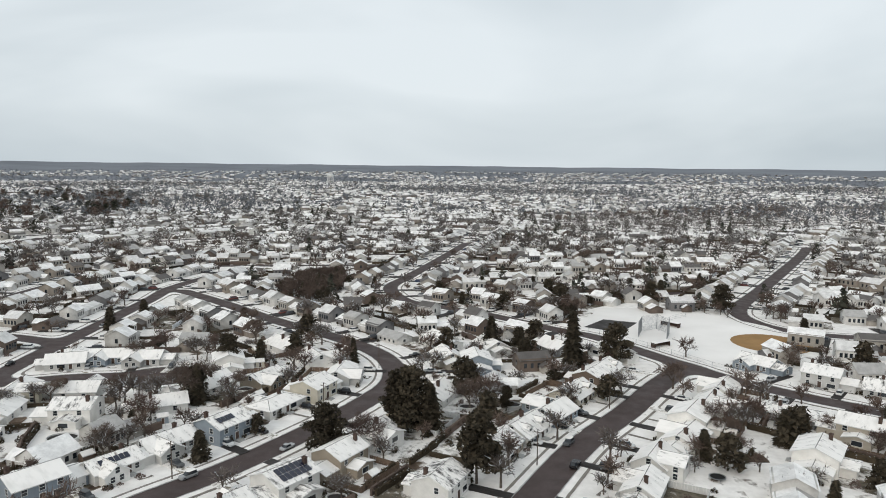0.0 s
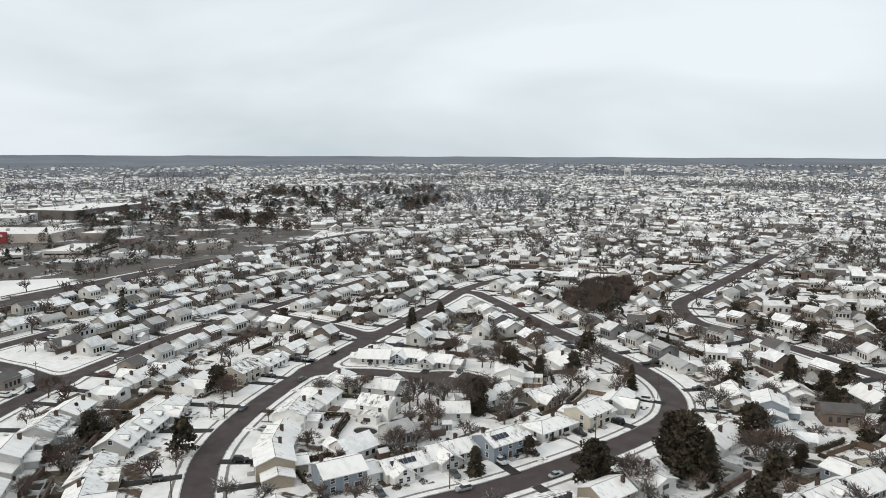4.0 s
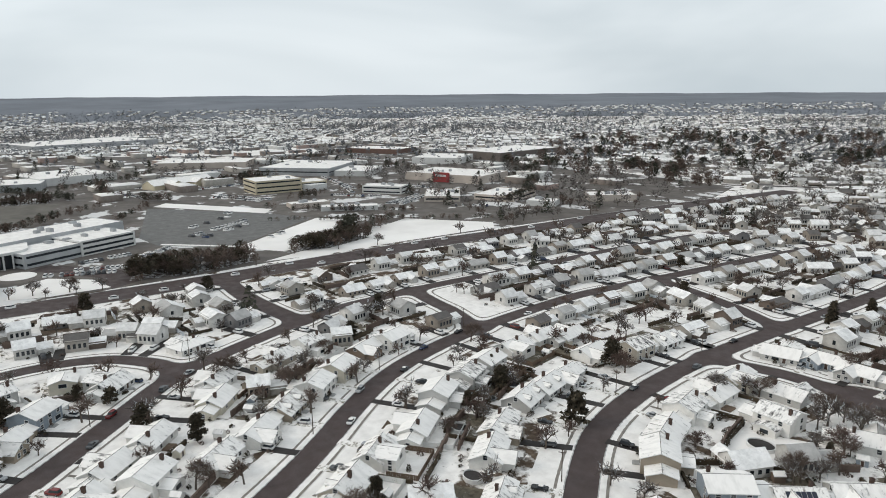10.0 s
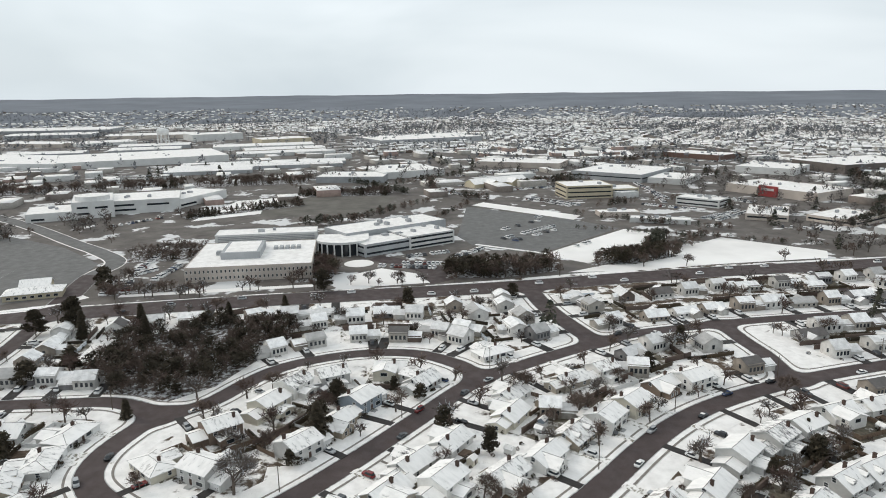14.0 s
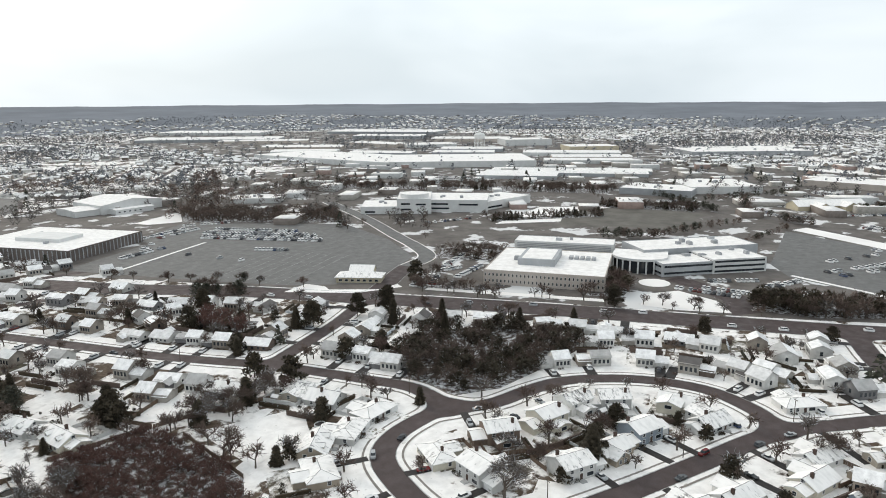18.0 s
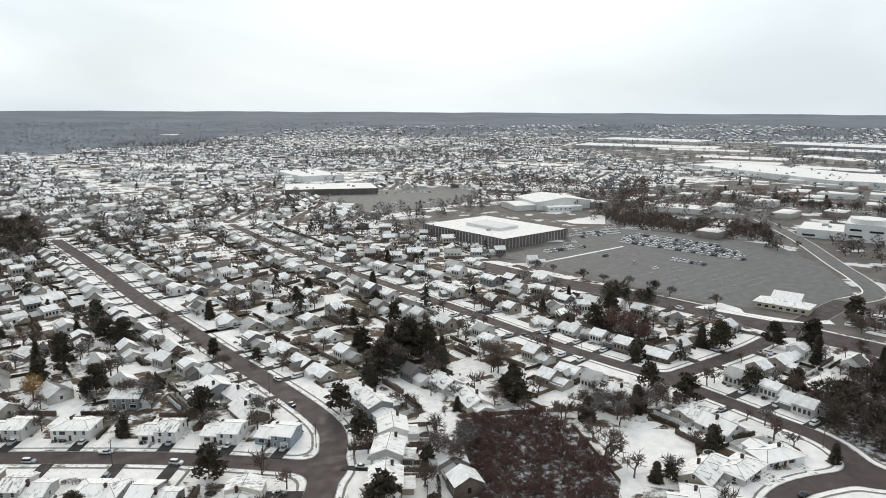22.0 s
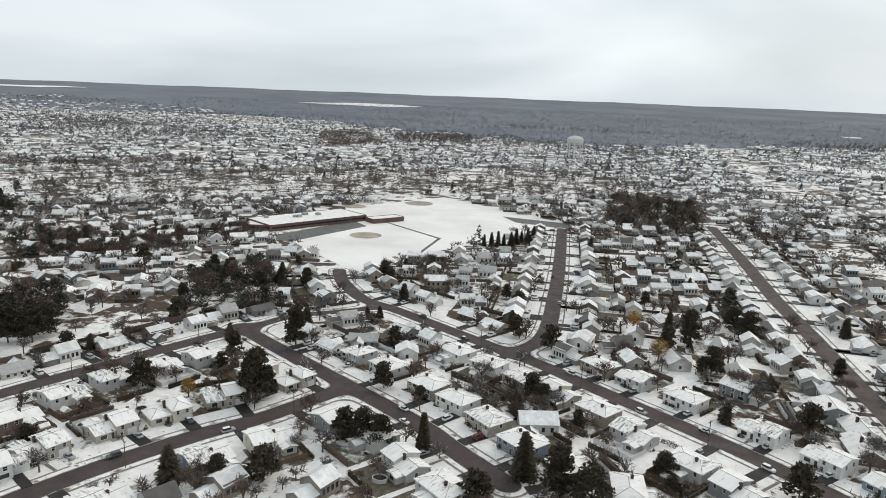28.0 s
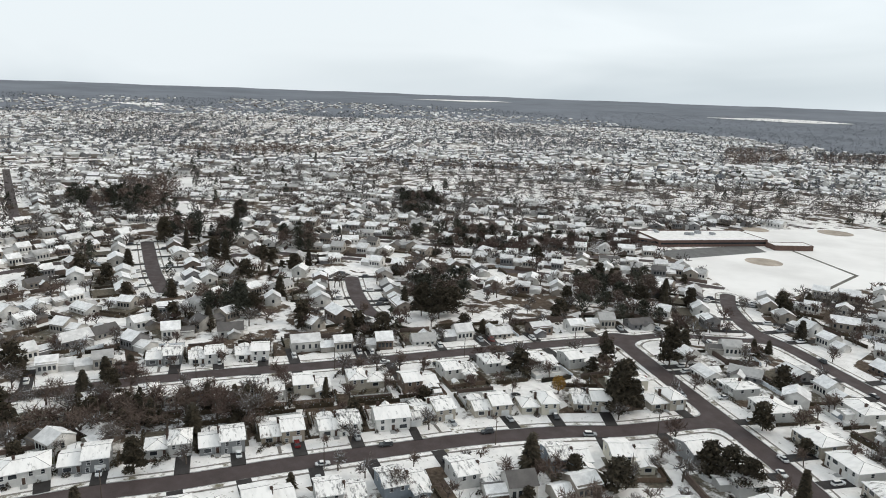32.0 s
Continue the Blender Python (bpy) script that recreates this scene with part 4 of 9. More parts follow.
def known_plots():
    zone = {"north": "gcwog", "west": "gcwo", "south": "crwn", "split": "sth"}
    kinds = {"g": "gable_front", "c": "cape", "w": "cape_wing", "o": "colonial", "s": "split_level", "t": "split_hip", "h": "high_ranch", "n": "high_ranch", "r": "ranch"}
    found = []
    more = [(x, y, "") for x, y in PLOTS_NORTH_B + PLOTS_SOUTH_EAST_C + PLOTS_SOUTH_EAST_D + PLOTS_SOUTH_B + PLOTS_SOUTH_C + PLOTS_WEST_C]
    for x, y, k in PLOTS_NORTH + PLOTS_SOUTH_EAST + PLOTS_SOUTH_EAST_B + PLOTS_WEST + PLOTS_WEST_B + PLOTS_NORTH_WEST + PLOTS_NORTH_WEST_B + PLOTS_SOUTH + more:
        gap, sx, sy, street = nearest_street(x, y)
        d = math.hypot(sx - x, sy - y)
        ox, oy = (x - sx) / d, (y - sy) / d
        if gap < 11.5:
            x, y, gap = x + ox * (11.5 - gap), y + oy * (11.5 - gap), 11.5
        apart = 235 if street in SPLIT_STREETS else 100 if k else 140
        if open_ground(x, y) or any((x - q[0]) ** 2 + (y - q[1]) ** 2 < apart for q in found):
            continue
        group = "split" if street in SPLIT_STREETS else "north" if y > 60 else "west" if y > -95 else "south"
        found.append((x, y, math.degrees(math.atan2(-ox, oy)), kinds[k or rng.choice(zone[group])], 1, ox, oy, gap))
    return found


def lots():
    """Building plots along the streets: where a house fits between kerbs, open grounds and its neighbours."""
    plan = [  # street, sides, first plot, spacing, setback, styles
        ("avenue_a", 2, 6, 17.5, 20.5, "gcw"), ("crescent_a", 2, 4, 17.0, 20.0, "gcwo"), ("curve_b", 2, 4, 16.0, 19.0, "gcwo"),
        ("curve_c", 2, 5, 16.0, 18.5, "gcwo"), ("curve_d", 2, 5, 16.0, 18.5, "gcwo"), ("loop_a", 2, 8, 16.5, 18.5, "gcwo"),
        ("loop_b", 2, 8, 17.0, 19.0, "gcwo"), ("court_a", 2, 6, 18.0, 19.0, "gcw"), ("link_c", 2, 12, 17.0, 18.5, "cw"), ("link_a", 2, 10, 17.0, 19.0, "gcw"),
        ("cross_a", 2, 4, 17.5, 20.0, "gcwo"), ("street_h", 2, 12, 18.2, 19.5, "shn"), ("street_j", 2, 6, 18.2, 19.5, "shn"),
        ("street_l", 2, 12, 18.2, 19.5, "stn"), ("street_k", 2, 12, 18.2, 19.5, "stn"), ("street_g", 2, 4, 18.5, 21.0, "crnw"),
        ("street_e", 2, 8, 18.5, 21.0, "crwn"), ("street_f", 2, 12, 18.0, 20.0, "crw"), ("street_i", 2, 20, 18.0, 19.5, "crnw"),
        ("court_b", 2, 4, 18.0, 19.0, "sn"), ("street_m", 2, 4, 18.0, 19.0, "sn"), ("street_n", 2, 10, 18.0, 20.0, "gcr"), ("main_road", 1, 6, 17.0, 27.0, "gcw"),
    ]
    kinds = {"g": "gable_front", "c": "cape", "w": "cape_wing", "o": "colonial", "s": "split_level", "t": "split_hip", "h": "high_ranch", "n": "high_ranch", "r": "ranch"}
    found = known_plots()
    for street, sides, first, gap, back, styles in plan:
        hw, ln = LINES[street]
        step = np.hypot(*np.diff(ln, axis=0).T)
        s = np.r_[0, np.cumsum(step)]
        for side in ((1, -1) if sides == 2 else (-1,)):
            at = first
            while at < s[-1] - 3:
                x, y = np.interp(at, s, ln[:, 0]), np.interp(at, s, ln[:, 1])
                x2, y2 = np.interp(min(at + 4, s[-1]), s, ln[:, 0]), np.interp(min(at + 4, s[-1]), s, ln[:, 1])
                x1, y1 = np.interp(max(at - 4, 0), s, ln[:, 0]), np.interp(max(at - 4, 0), s, ln[:, 1])
                tx, ty = x2 - x1, y2 - y1
                n = math.hypot(tx, ty)
                tx, ty = tx / n, ty / n
                ox, oy = -ty * side, tx * side
                setback = back + hw - HW + rng.uniform(-0.8, 0.8)
                hx, hy = x + ox * setback, y + oy * setback
                ok = not open_ground(hx, hy) and street_gap(hx, hy) > 10.5
                ok = ok and all((hx - a) ** 2 + (hy - b) ** 2 > (17.5 if street in SPLIT_STREETS else 15.8) ** 2 for a, b, *_ in found)
                ok = ok and all(street_gap(hx + tx * k * 6.0 + ox * j, hy + ty * k * 6.0 + oy * j) > 5.0 for k in (-1, 1) for j in (-4, 4))
                if ok:
                    found.append((hx, hy, math.degrees(math.atan2(-ox, oy)), kinds[rng.choice(styles)], side, ox, oy, setback - hw))
                    at += gap * rng.uniform(0.97, 1.04)
                else:
                    at += 3.0
    return found


LOTS = lots()


def outlying(q):
    """How far a plot lies from the middle; those right in the middle or to the north-east count as far."""
    d, a = math.hypot(q[0], q[1]), math.degrees(math.atan2(-q[0], q[1])) % 360
    return d + 500 if d < (165 if 92 < a < 200 else 150 if a > 200 else 138) or 264 < a < 326 else d


NEAR = sorted(LOTS, key=outlying)
print("plots", len(LOTS))
N_NEAR = 190
for x, y, rz, style, side, ox, oy, back in NEAR[:N_NEAR]:
    thin = x - y > 80
    place_house(style, x, y, rz, rng.choices(range(8), (24, 12, 18, 14, 8, 10, 8, 6) if thin else (40, 11, 18, 12, 4, 7, 4, 4))[0], rng.choices((0, 1, 2), (2, 4, 2) if thin else (6, 3, 1))[0])


# ---- far houses and woods, too many to count ----
def ridge_height(a):
    """The height of the land at the far edge, by the way it lies (degrees from +y to the left)."""
    w = 0.5 - 0.5 * math.cos(radians(min(max((a + 40) % 360, 0), 150) * 1.2))
    return 57 + 38 * w + 1.6 * math.sin(a * 0.6) + 1.2 * math.sin(a * 1.53)


def land(x, y):
    """The height of the far land."""
    d = math.hypot(x, y)
    if d < 2900:
        return 0.0
    t = min((d - 2900) / 1960, 1.0)
    return ridge_height(math.degrees(math.atan2(-x, y)) % 360) * t ** 1.25


def far_gables(name, xs, ys, rot, w, d, eave, rise, mats, label, panes=False):
    """Small gabled houses joined in one mesh: walls, gable ends and two roof slopes each."""
    n = len(xs)
    c, s = np.cos(rot), np.sin(rot)
    hx, hy = w / 2, d / 2
    z = np.zeros(n)
    low = np.array([land(a, b) for a, b in zip(xs, ys)]) if n and np.hypot(xs, ys).max() > 2900 else z
    o = 0.4
    loc = [(-hx, -hy, z), (hx, -hy, z), (hx, hy, z), (-hx, hy, z), (-hx, -hy, eave), (hx, -hy, eave), (hx, hy, eave), (-hx, hy, eave),
           (-hx, z, eave + rise), (hx, z, eave + rise),
           (-hx - o, -hy - o, eave - 0.2), (hx + o, -hy - o, eave - 0.2), (hx + o, z, eave + rise + 0.2), (-hx - o, z, eave + rise + 0.2),
           (-hx - o, hy + o, eave - 0.2), (hx + o, hy + o, eave - 0.2), (hx + o, z, eave + rise + 0.2), (-hx - o, z, eave + rise + 0.2)]
    v = np.stack([np.stack([xs + c * a - s * b, ys + s * a + c * b, np.broadcast_to(q, n) + low], -1) for a, b, q in loc], 1)
    quads = np.array([(0, 1, 5, 4), (1, 2, 6, 5), (2, 3, 7, 6), (3, 0, 4, 7), (4, 5, 9, 8), (6, 7, 8, 9), (5, 6, 9, 9), (7, 4, 8, 8), (10, 11, 12, 13), (15, 14, 17, 16)])
    tris = []
    for q in quads:
        tris.append(q[:3])
        if len(set(q)) == 4:
            tris.append(q[[0, 2, 3]])
    tris = np.array(tris)
    slot = np.array([0] * 8 + [0] * 4 + [0] * 2 + [1] * 4)[: len(tris)]
    f = (tris[None] + (18 * np.arange(n))[:, None, None]).reshape(-1, 3)
    ob = bulk(name, v.reshape(-1, 3), f, mats, np.tile(slot, n))
    if panes:
        loc = []
        for side in (-1, 1):
            yy = side * (hy + 0.04)
            for u in (-0.66, -0.2, 0.25, 0.68):
                for z0, z1 in ((0.32, 0.72),):
                    x0, x1 = hx * u - 0.55, hx * u + 0.55
                    loc += [(x0, yy, eave * z0), (x1, yy, eave * z0), (x1, yy, eave * z1), (x0, yy, eave * z1)]
        for side in (-1, 1):
            xx = side * (hx + 0.04)
            loc += [(xx, z - 0.6, eave * 0.35), (xx, z + 0.6, eave * 0.35), (xx, z + 0.6, eave * 0.75), (xx, z - 0.6, eave * 0.75)]
        v = np.stack([np.stack([xs + c * a - s * b, ys + s * a + c * b, np.broadcast_to(q, n)], -1) for a, b, q in loc], 1)
        tagged(bulk(name + "_windows", v.reshape(-1, 3), np.arange(v.shape[0] * v.shape[1]).reshape(-1, 4), [M_GLASS]), "dark windows of distant houses", "windows", "", "stuff")
    return tagged(ob, label, "houses", "", "stuff")


def far_town():
    """Houses along the streets of square quarters, with the trees of their back gardens and the streets between."""
    r = np.random.RandomState(3)
    rows, trees, roads = [], [], []
    for ring, (r0, r1, along, across, keep) in enumerate(((0, 1100, 17.0, 31.0, 0.95), (1100, 2200, 18.5, 35.0, 0.88), (2200, 3000, 22.0, 46.0, 0.75), (3000, 4100, 26.0, 62.0, 0.7))):
        big = 420.0
        m = int(r1 / big) + 2
        for i in range(-m, m + 1):
            for j in range(-m, m + 1):
                cx, cy = i * big + r.uniform(-20, 20), j * big + r.uniform(-20, 20)
                if not r0 - big < math.hypot(cx, cy) < r1 + big:
                    continue
                a = math.atan2(cy, cx) + math.pi / 2 + r.choice([0.0, 0.12, -0.15, 0.3, -0.35, 0.2, 1.35]) + r.uniform(-0.08, 0.08)
                u, v = np.meshgrid(np.arange(-big / 2 + 8, big / 2 - 4, along), np.arange(-big / 2 + 8, big / 2 - 4, across))
                street = np.where(np.arange(v.shape[0]) % 2 == 0, 4.0, -4.0)[:, None]
                u, v = (u + r.uniform(-2.5, 2.5, u.shape)).ravel(), (v + street + r.uniform(-3.5, 3.5, v.shape)).ravel()
                x, y = cx + math.cos(a) * u - math.sin(a) * v, cy + math.sin(a) * u + math.cos(a) * v
                lines = np.arange(-big / 2 + 8, big / 2 - 4, across)
                for vv in lines[0::2] + across / 2:
                    uu = np.arange(-big / 2, big / 2, (8.5, 8.0, 10.0, 15.0)[ring])
                    uu = uu + r.uniform(-4, 4, len(uu))
                    side = vv + r.uniform(-6, 6, len(uu))
                    tx, ty = cx + math.cos(a) * uu - math.sin(a) * side, cy + math.sin(a) * uu + math.cos(a) * side
                    td = np.hypot(tx, ty)
                    good = (td >= max(r0, 560)) & (td < r1) & (np.abs(tx - cx) < big / 2) & (np.abs(ty - cy) < big / 2)
                    trees.append(np.c_[tx, ty][good])
                if ring < 2:
                    for vv in lines[1::2] + across / 2:
                        for u0 in np.arange(-big / 2, big / 2, 14.0):
                            mx, my = cx + math.cos(a) * (u0 + 7) - math.sin(a) * vv, cy + math.sin(a) * (u0 + 7) + math.cos(a) * vv
                            md = math.hypot(mx, my)
                            if max(r0, 420) < md < min(r1, 1700) and abs(mx - cx) < big / 2 and abs(my - cy) < big / 2:
                                roads.append((mx, my, a))
                d = np.hypot(x, y)
                ok = (d >= r0) & (d < r1) & (r.rand(len(x)) < keep) & (np.abs(x - cx) < big / 2) & (np.abs(y - cy) < big / 2)
                rows.append(np.c_[x, y, a + r.uniform(-0.12, 0.12, len(x)) + r.choice([0.0, 0.0, 0.0, np.pi / 2], len(x))][ok])
    p = np.concatenate(rows)
    ang = np.degrees(np.arctan2(-p[:, 0], p[:, 1])) % 360
    p = p[(ang < 275) | (ang > 320)]
    gap = np.full(len(p), 999.0)
    close = np.hypot(p[:, 0], p[:, 1]) < 800
    idx = np.nonzero(close)[0]
    for k in range(0, len(idx), 400):
        q = idx[k : k + 400]
        gap[q] = (np.hypot(p[q, 0][:, None] - ALLPTS[:, 0], p[q, 1][:, None] - ALLPTS[:, 1]) - ALLHW).min(1)
    keep = gap > 14
    hs = np.array([(a, b) for a, b, *_ in LOTS])
    for q in idx:
        if keep[q] and np.hypot(hs[:, 0] - p[q, 0], hs[:, 1] - p[q, 1]).min() < 15:
            keep[q] = False
        if keep[q] and (math.hypot(p[q, 0], p[q, 1]) < 110 or open_ground(p[q, 0], p[q, 1])):
            keep[q] = False
    p = p[keep]
    keep = np.array([not barren(x, y) for x, y, _ in p])
    t = np.concatenate(trees)
    t = t[np.array([(x > -420 or not barren_core(x, y)) and not in_forest(x, y) and 0.8 + 0.6 * stand(x, y) > (x * 0.37 + y * 0.73) % 1 for x, y in t])]
    return p[keep], t, [q for q in roads if not barren(q[0], q[1])]


EDGE_WAY = (-90, -45, -10, 0, 30, 46, 75, 90, 113, 121, 143, 150, 155, 160, 163, 167, 172, 180, 185, 190, 195, 200, 203, 209, 216, 223, 240, 247, 270)
EDGE_FAR = (3950, 3950, 4000, 3950, 3850, 3650, 3600, 3600, 3800, 3950, 3650, 3600, 3400, 3000, 2530, 2260, 2050, 1770, 1760, 1920, 2000, 2110, 2450, 2740, 3350, 3700, 3900, 3800, 3800)


def wood_edge(a):
    """Where the last houses end and unbroken woods begin, by the way it lies (degrees from +y to the left)."""
    a = (a + 90) % 360 - 90
    return float(np.interp(a, EDGE_WAY, EDGE_FAR)) + 45 * math.sin(a * 1.3) + 30 * math.sin(a * 3.1)


def in_forest(x, y):
    """The unbroken woods beyond the last houses."""
    return math.hypot(x, y) > wood_edge(math.degrees(math.atan2(-x, y)))


def stand(x, y):
    """Where trees stand thick between the far houses: above 0.75 no houses at all."""
    return 0.5 * math.sin(x / 171 + 1.7 * math.sin(y / 263)) + 0.5 * math.sin(y / 143 + 1.3 * math.sin(x / 311 + 1.0))


# open grounds among the far houses
FAR_FIELDS = [
    [(830, -321), (816, -394), (742, -362), (730, -308), (748, -284)], [(-348, -1600), (-520, -1440), (-485, -1330), (-322, -1450)],
    [(1282, -1376), (1231, -1662), (1102, -1489), (1153, -1259)], [(-81, 1103), (-11, 1191), (25, 1091), (-58, 1024)]]
FAR_BELTS = [  # outline, trees, least and greatest height
    ([(93, 905), (284, 1130), (549, 1259), (423, 963)], 130, 9, 15), ([(795, -269), (797, -303), (722, -299), (613, -230), (630, -211)], 90, 10, 15),
    ([(1206, -497), (1157, -669), (1024, -776), (1020, -589), (1074, -442)], 200, 8, 14), ([(777, -1686), (663, -1730), (494, -1391), (562, -1214)], 260, 9, 15),
    ([(583, -1716), (407, -1829), (355, -1593), (484, -1453)], 200, 9, 14), ([(-902, -728), (-969, -726), (-608, -456), (-606, -495)], 110, 9, 14),
    ([(-653, -991), (-856, -750), (-770, -675), (-592, -900)], 170, 8, 13), ([(-754, -660), (-965, -480), (-840, -417), (-557, -488)], 210, 8, 13),
    ([(900, -694), (754, -800), (621, -920), (581, -863), (685, -740), (850, -640)], 150, 8, 13)]
SOUTH_LOTS = [[(-417, -882), (-538, -858), (-641, -846), (-640, -785), (-560, -690), (-497, -672), (-394, -674)], [(-380, -885), (-505, -825), (-560, -930), (-660, -1180), (-560, -1190), (-420, -960)]]
FAR_OPEN = FAR_FIELDS + SOUTH_LOTS + [q[0] for q in FAR_BELTS]
FACTORY_TOWN = [(-1250, -60), (-1240, -900), (-1600, -1560), (-2050, -1850), (-2550, -1300), (-2450, -700), (-1900, -40)]


def barren_core(x, y):
    return (-1300 < x < -420 and -620 < y < 640) or inside(x, y, FACTORY_TOWN)


def barren(x, y):
    """Where no houses stand: works, shops, woods and the far forest."""
    if -1300 < x < -420 and -620 < y < 640:
        return True
    if inside(x, y, CAMPUS) or inside(x, y, CAR_PARK):
        return True
    d, a = math.hypot(x, y), math.degrees(math.atan2(-x, y)) % 360
    if in_forest(x, y) or inside(x, y, FACTORY_TOWN) or (d > 470 and stand(x, y) > 0.6):
        return True
    if d > 700 and any(inside(x, y, q) for q in FAR_OPEN):
        return True
    return False


FAR, ROW_TREES, FAR_ROADS = far_town()
REST = NEAR[N_NEAR:]
rs = np.random.RandomState(8)
fx = np.r_[FAR[:, 0], [q[0] for q in REST]]
fy = np.r_[FAR[:, 1], [q[1] for q in REST]]
fr = np.r_[FAR[:, 2], [radians(q[2]) for q in REST]]
k = len(fx)
print("far houses", k)
fw, fd, fe = rs.uniform(11.5, 17, k), rs.uniform(8.8, 12.2, k), rs.choice([2.5, 2.7, 2.9, 3.4, 4.4, 4.9], k)
dist = np.hypot(fx, fy)
split = (dist < 700) & (rs.rand(k) < 0.6)
mid = (dist < 700) & ~split
fw[mid], fd[mid] = rs.uniform(10.5, 13.5, mid.sum()), rs.uniform(8.0, 10.0, mid.sum())
fw[split], fd[split], fe[split] = rs.uniform(7.2, 8.8, split.sum()), rs.uniform(8.0, 9.6, split.sum()), rs.uniform(4.2, 5.0, split.sum())
for nm, sel, panes in (("far_houses", dist < 800, True), ("distant_houses", dist >= 800, False)):
    far_gables(nm, fx[sel], fy[sel], fr[sel], fw[sel], fd[sel], fe[sel], rs.uniform(1.5, 2.7, sel.sum()), [M_FARWALL, M_FARROOF], "snow-roofed suburban houses spreading to the horizon", panes)
# the low halves of the split-level houses
ox, low = rs.choice([-1, 1], split.sum()) * (fw[split] / 2 + 2.9), rs.uniform(5.8, 7.0, split.sum())
far_gables("far_house_wings", fx[split] + np.cos(fr[split]) * ox, fy[split] + np.sin(fr[split]) * ox, fr[split], low, fd[split] - rs.uniform(0.6, 1.6, split.sum()), np.full(split.sum(), 2.7), rs.uniform(1.2, 1.8, split.sum()), [M_FARWALL, M_FARROOF], "low snow-roofed halves of far split-level houses")
# cross wings and garages of the other houses
sel = (dist < 1500) & ~split
sgn = rs.choice([-1, 1], sel.sum())
ox, oy = sgn * fw[sel] * rs.uniform(0.1, 0.3, sel.sum()), rs.choice([-1, 1], sel.sum()) * fd[sel] * 0.5
cc, ss = np.cos(fr[sel]), np.sin(fr[sel])
far_gables("far_house_wings", fx[sel] + cc * ox - ss * oy, fy[sel] + ss * ox + cc * oy, fr[sel] + np.pi / 2, rs.uniform(4.5, 8, sel.sum()), rs.uniform(4.2, 6, sel.sum()), rs.choice([2.4, 2.6], sel.sum()), rs.uniform(1.0, 1.6, sel.sum()), [M_FARWALL, M_FARROOF], "snow-roofed wings of distant houses")


def horizon_land():
    """Wooded land that rises gently towards the horizon all round."""
    s = Shape()
    n = 240
    rings = [2900, 3300, 3700, 4100, 4500, 4860]
    for i in range(n):
        for ra, rb in zip(rings, rings[1:]):
            quad = []
            for rr, j in ((ra, i), (rb, i), (rb, i + 1), (ra, i + 1)):
                a = 2 * math.pi * (j % n) / n
                x, y = -rr * math.sin(a), rr * math.cos(a)
                quad.append((x, y, land(x, y) + (0.3 if rr == 2900 else 0)))
            s.face(quad)
    # base colour lightened and blued to stand for haze over the far land
    m, nt, b = material("hazed_woods", 0.95, 0.05)
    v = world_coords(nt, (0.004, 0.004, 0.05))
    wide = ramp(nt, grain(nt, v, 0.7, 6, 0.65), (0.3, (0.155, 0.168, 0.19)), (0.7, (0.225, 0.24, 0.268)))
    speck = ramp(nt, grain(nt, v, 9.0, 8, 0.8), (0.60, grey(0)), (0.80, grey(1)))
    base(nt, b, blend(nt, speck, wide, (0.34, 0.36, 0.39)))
    tagged(new("backdrop", s.mesh("backdrop", m)), "wooded land along the far horizon, haze in its grey-blue colour", "backdrop", "", "structure")
    for a0, a1, r0, r1 in ((196.7, 206.5, 3690, 3900), (221.5, 229.5, 4290, 4420), (248, 252, 3290, 3500), (164, 165.6, 3080, 3140)):
        s = Shape()
        for k in range(12):
            quad = []
            for outer, q in ((0, k), (1, k), (1, k + 1), (0, k + 1)):
                a = radians(a0 + (a1 - a0) * q / 12)
                rr = r0 + (r1 - r0) * (0.5 + (outer - 0.5) * max(0.05, math.sin(math.pi * min(1, q / 9)) if q < 4.5 else 1 - ((q - 4.5) / 7.5) ** 1.6))
                x, y = -rr * math.sin(a), rr * math.cos(a)
                quad.append((x, y, land(x, y) + 2.0))
            s.face(quad)
        tagged(new("snow_field", s.mesh("snow_field", M_FIELD)), "distant snow-covered open field", "field", "", "structure")
    s = Shape()
    for k in range(70):
        quad = []
        for q, outer in ((k, False), (k, True), (k + 1, True), (k + 1, False)):
            a = 156 + 58 * q / 70
            rr = 2905 if outer else min(wood_edge(a), 2900)
            quad.append((-rr * math.sin(radians(a)), rr * math.cos(radians(a)), 0.32))
        s.face(quad)
    tagged(new("forest_floor", s.mesh("forest_floor", m)), "floor of the leafless forest, haze in its grey-blue colour", "ground", "", "structure")


horizon_land()


def far_streets():
    s = Shape()
    hs = np.array([(q[0], q[1]) for q in LOTS])
    for x, y, a in FAR_ROADS:
        if math.hypot(x, y) < 900 and (open_ground(x, y) or street_gap(x, y) < 8 or np.hypot(hs[:, 0] - x, hs[:, 1] - y).min() < 13):
            continue
        c, t = math.cos(a), math.sin(a)
        s.face([(x + c * u - t * v, y + t * u + c * v, 0.03) for u, v in ((-7, -4), (7, -4), (7, 4), (-7, 4))])
    tagged(new("far_streets", s.mesh("far_streets", M_ROAD)), "dark asphalt streets between the farther houses", "road", "", "structure")


far_streets()
for poly in FAR_FIELDS:
    flat("snow_field", poly, 0.06, M_FIELD, "snow-covered open field among far houses", "field")


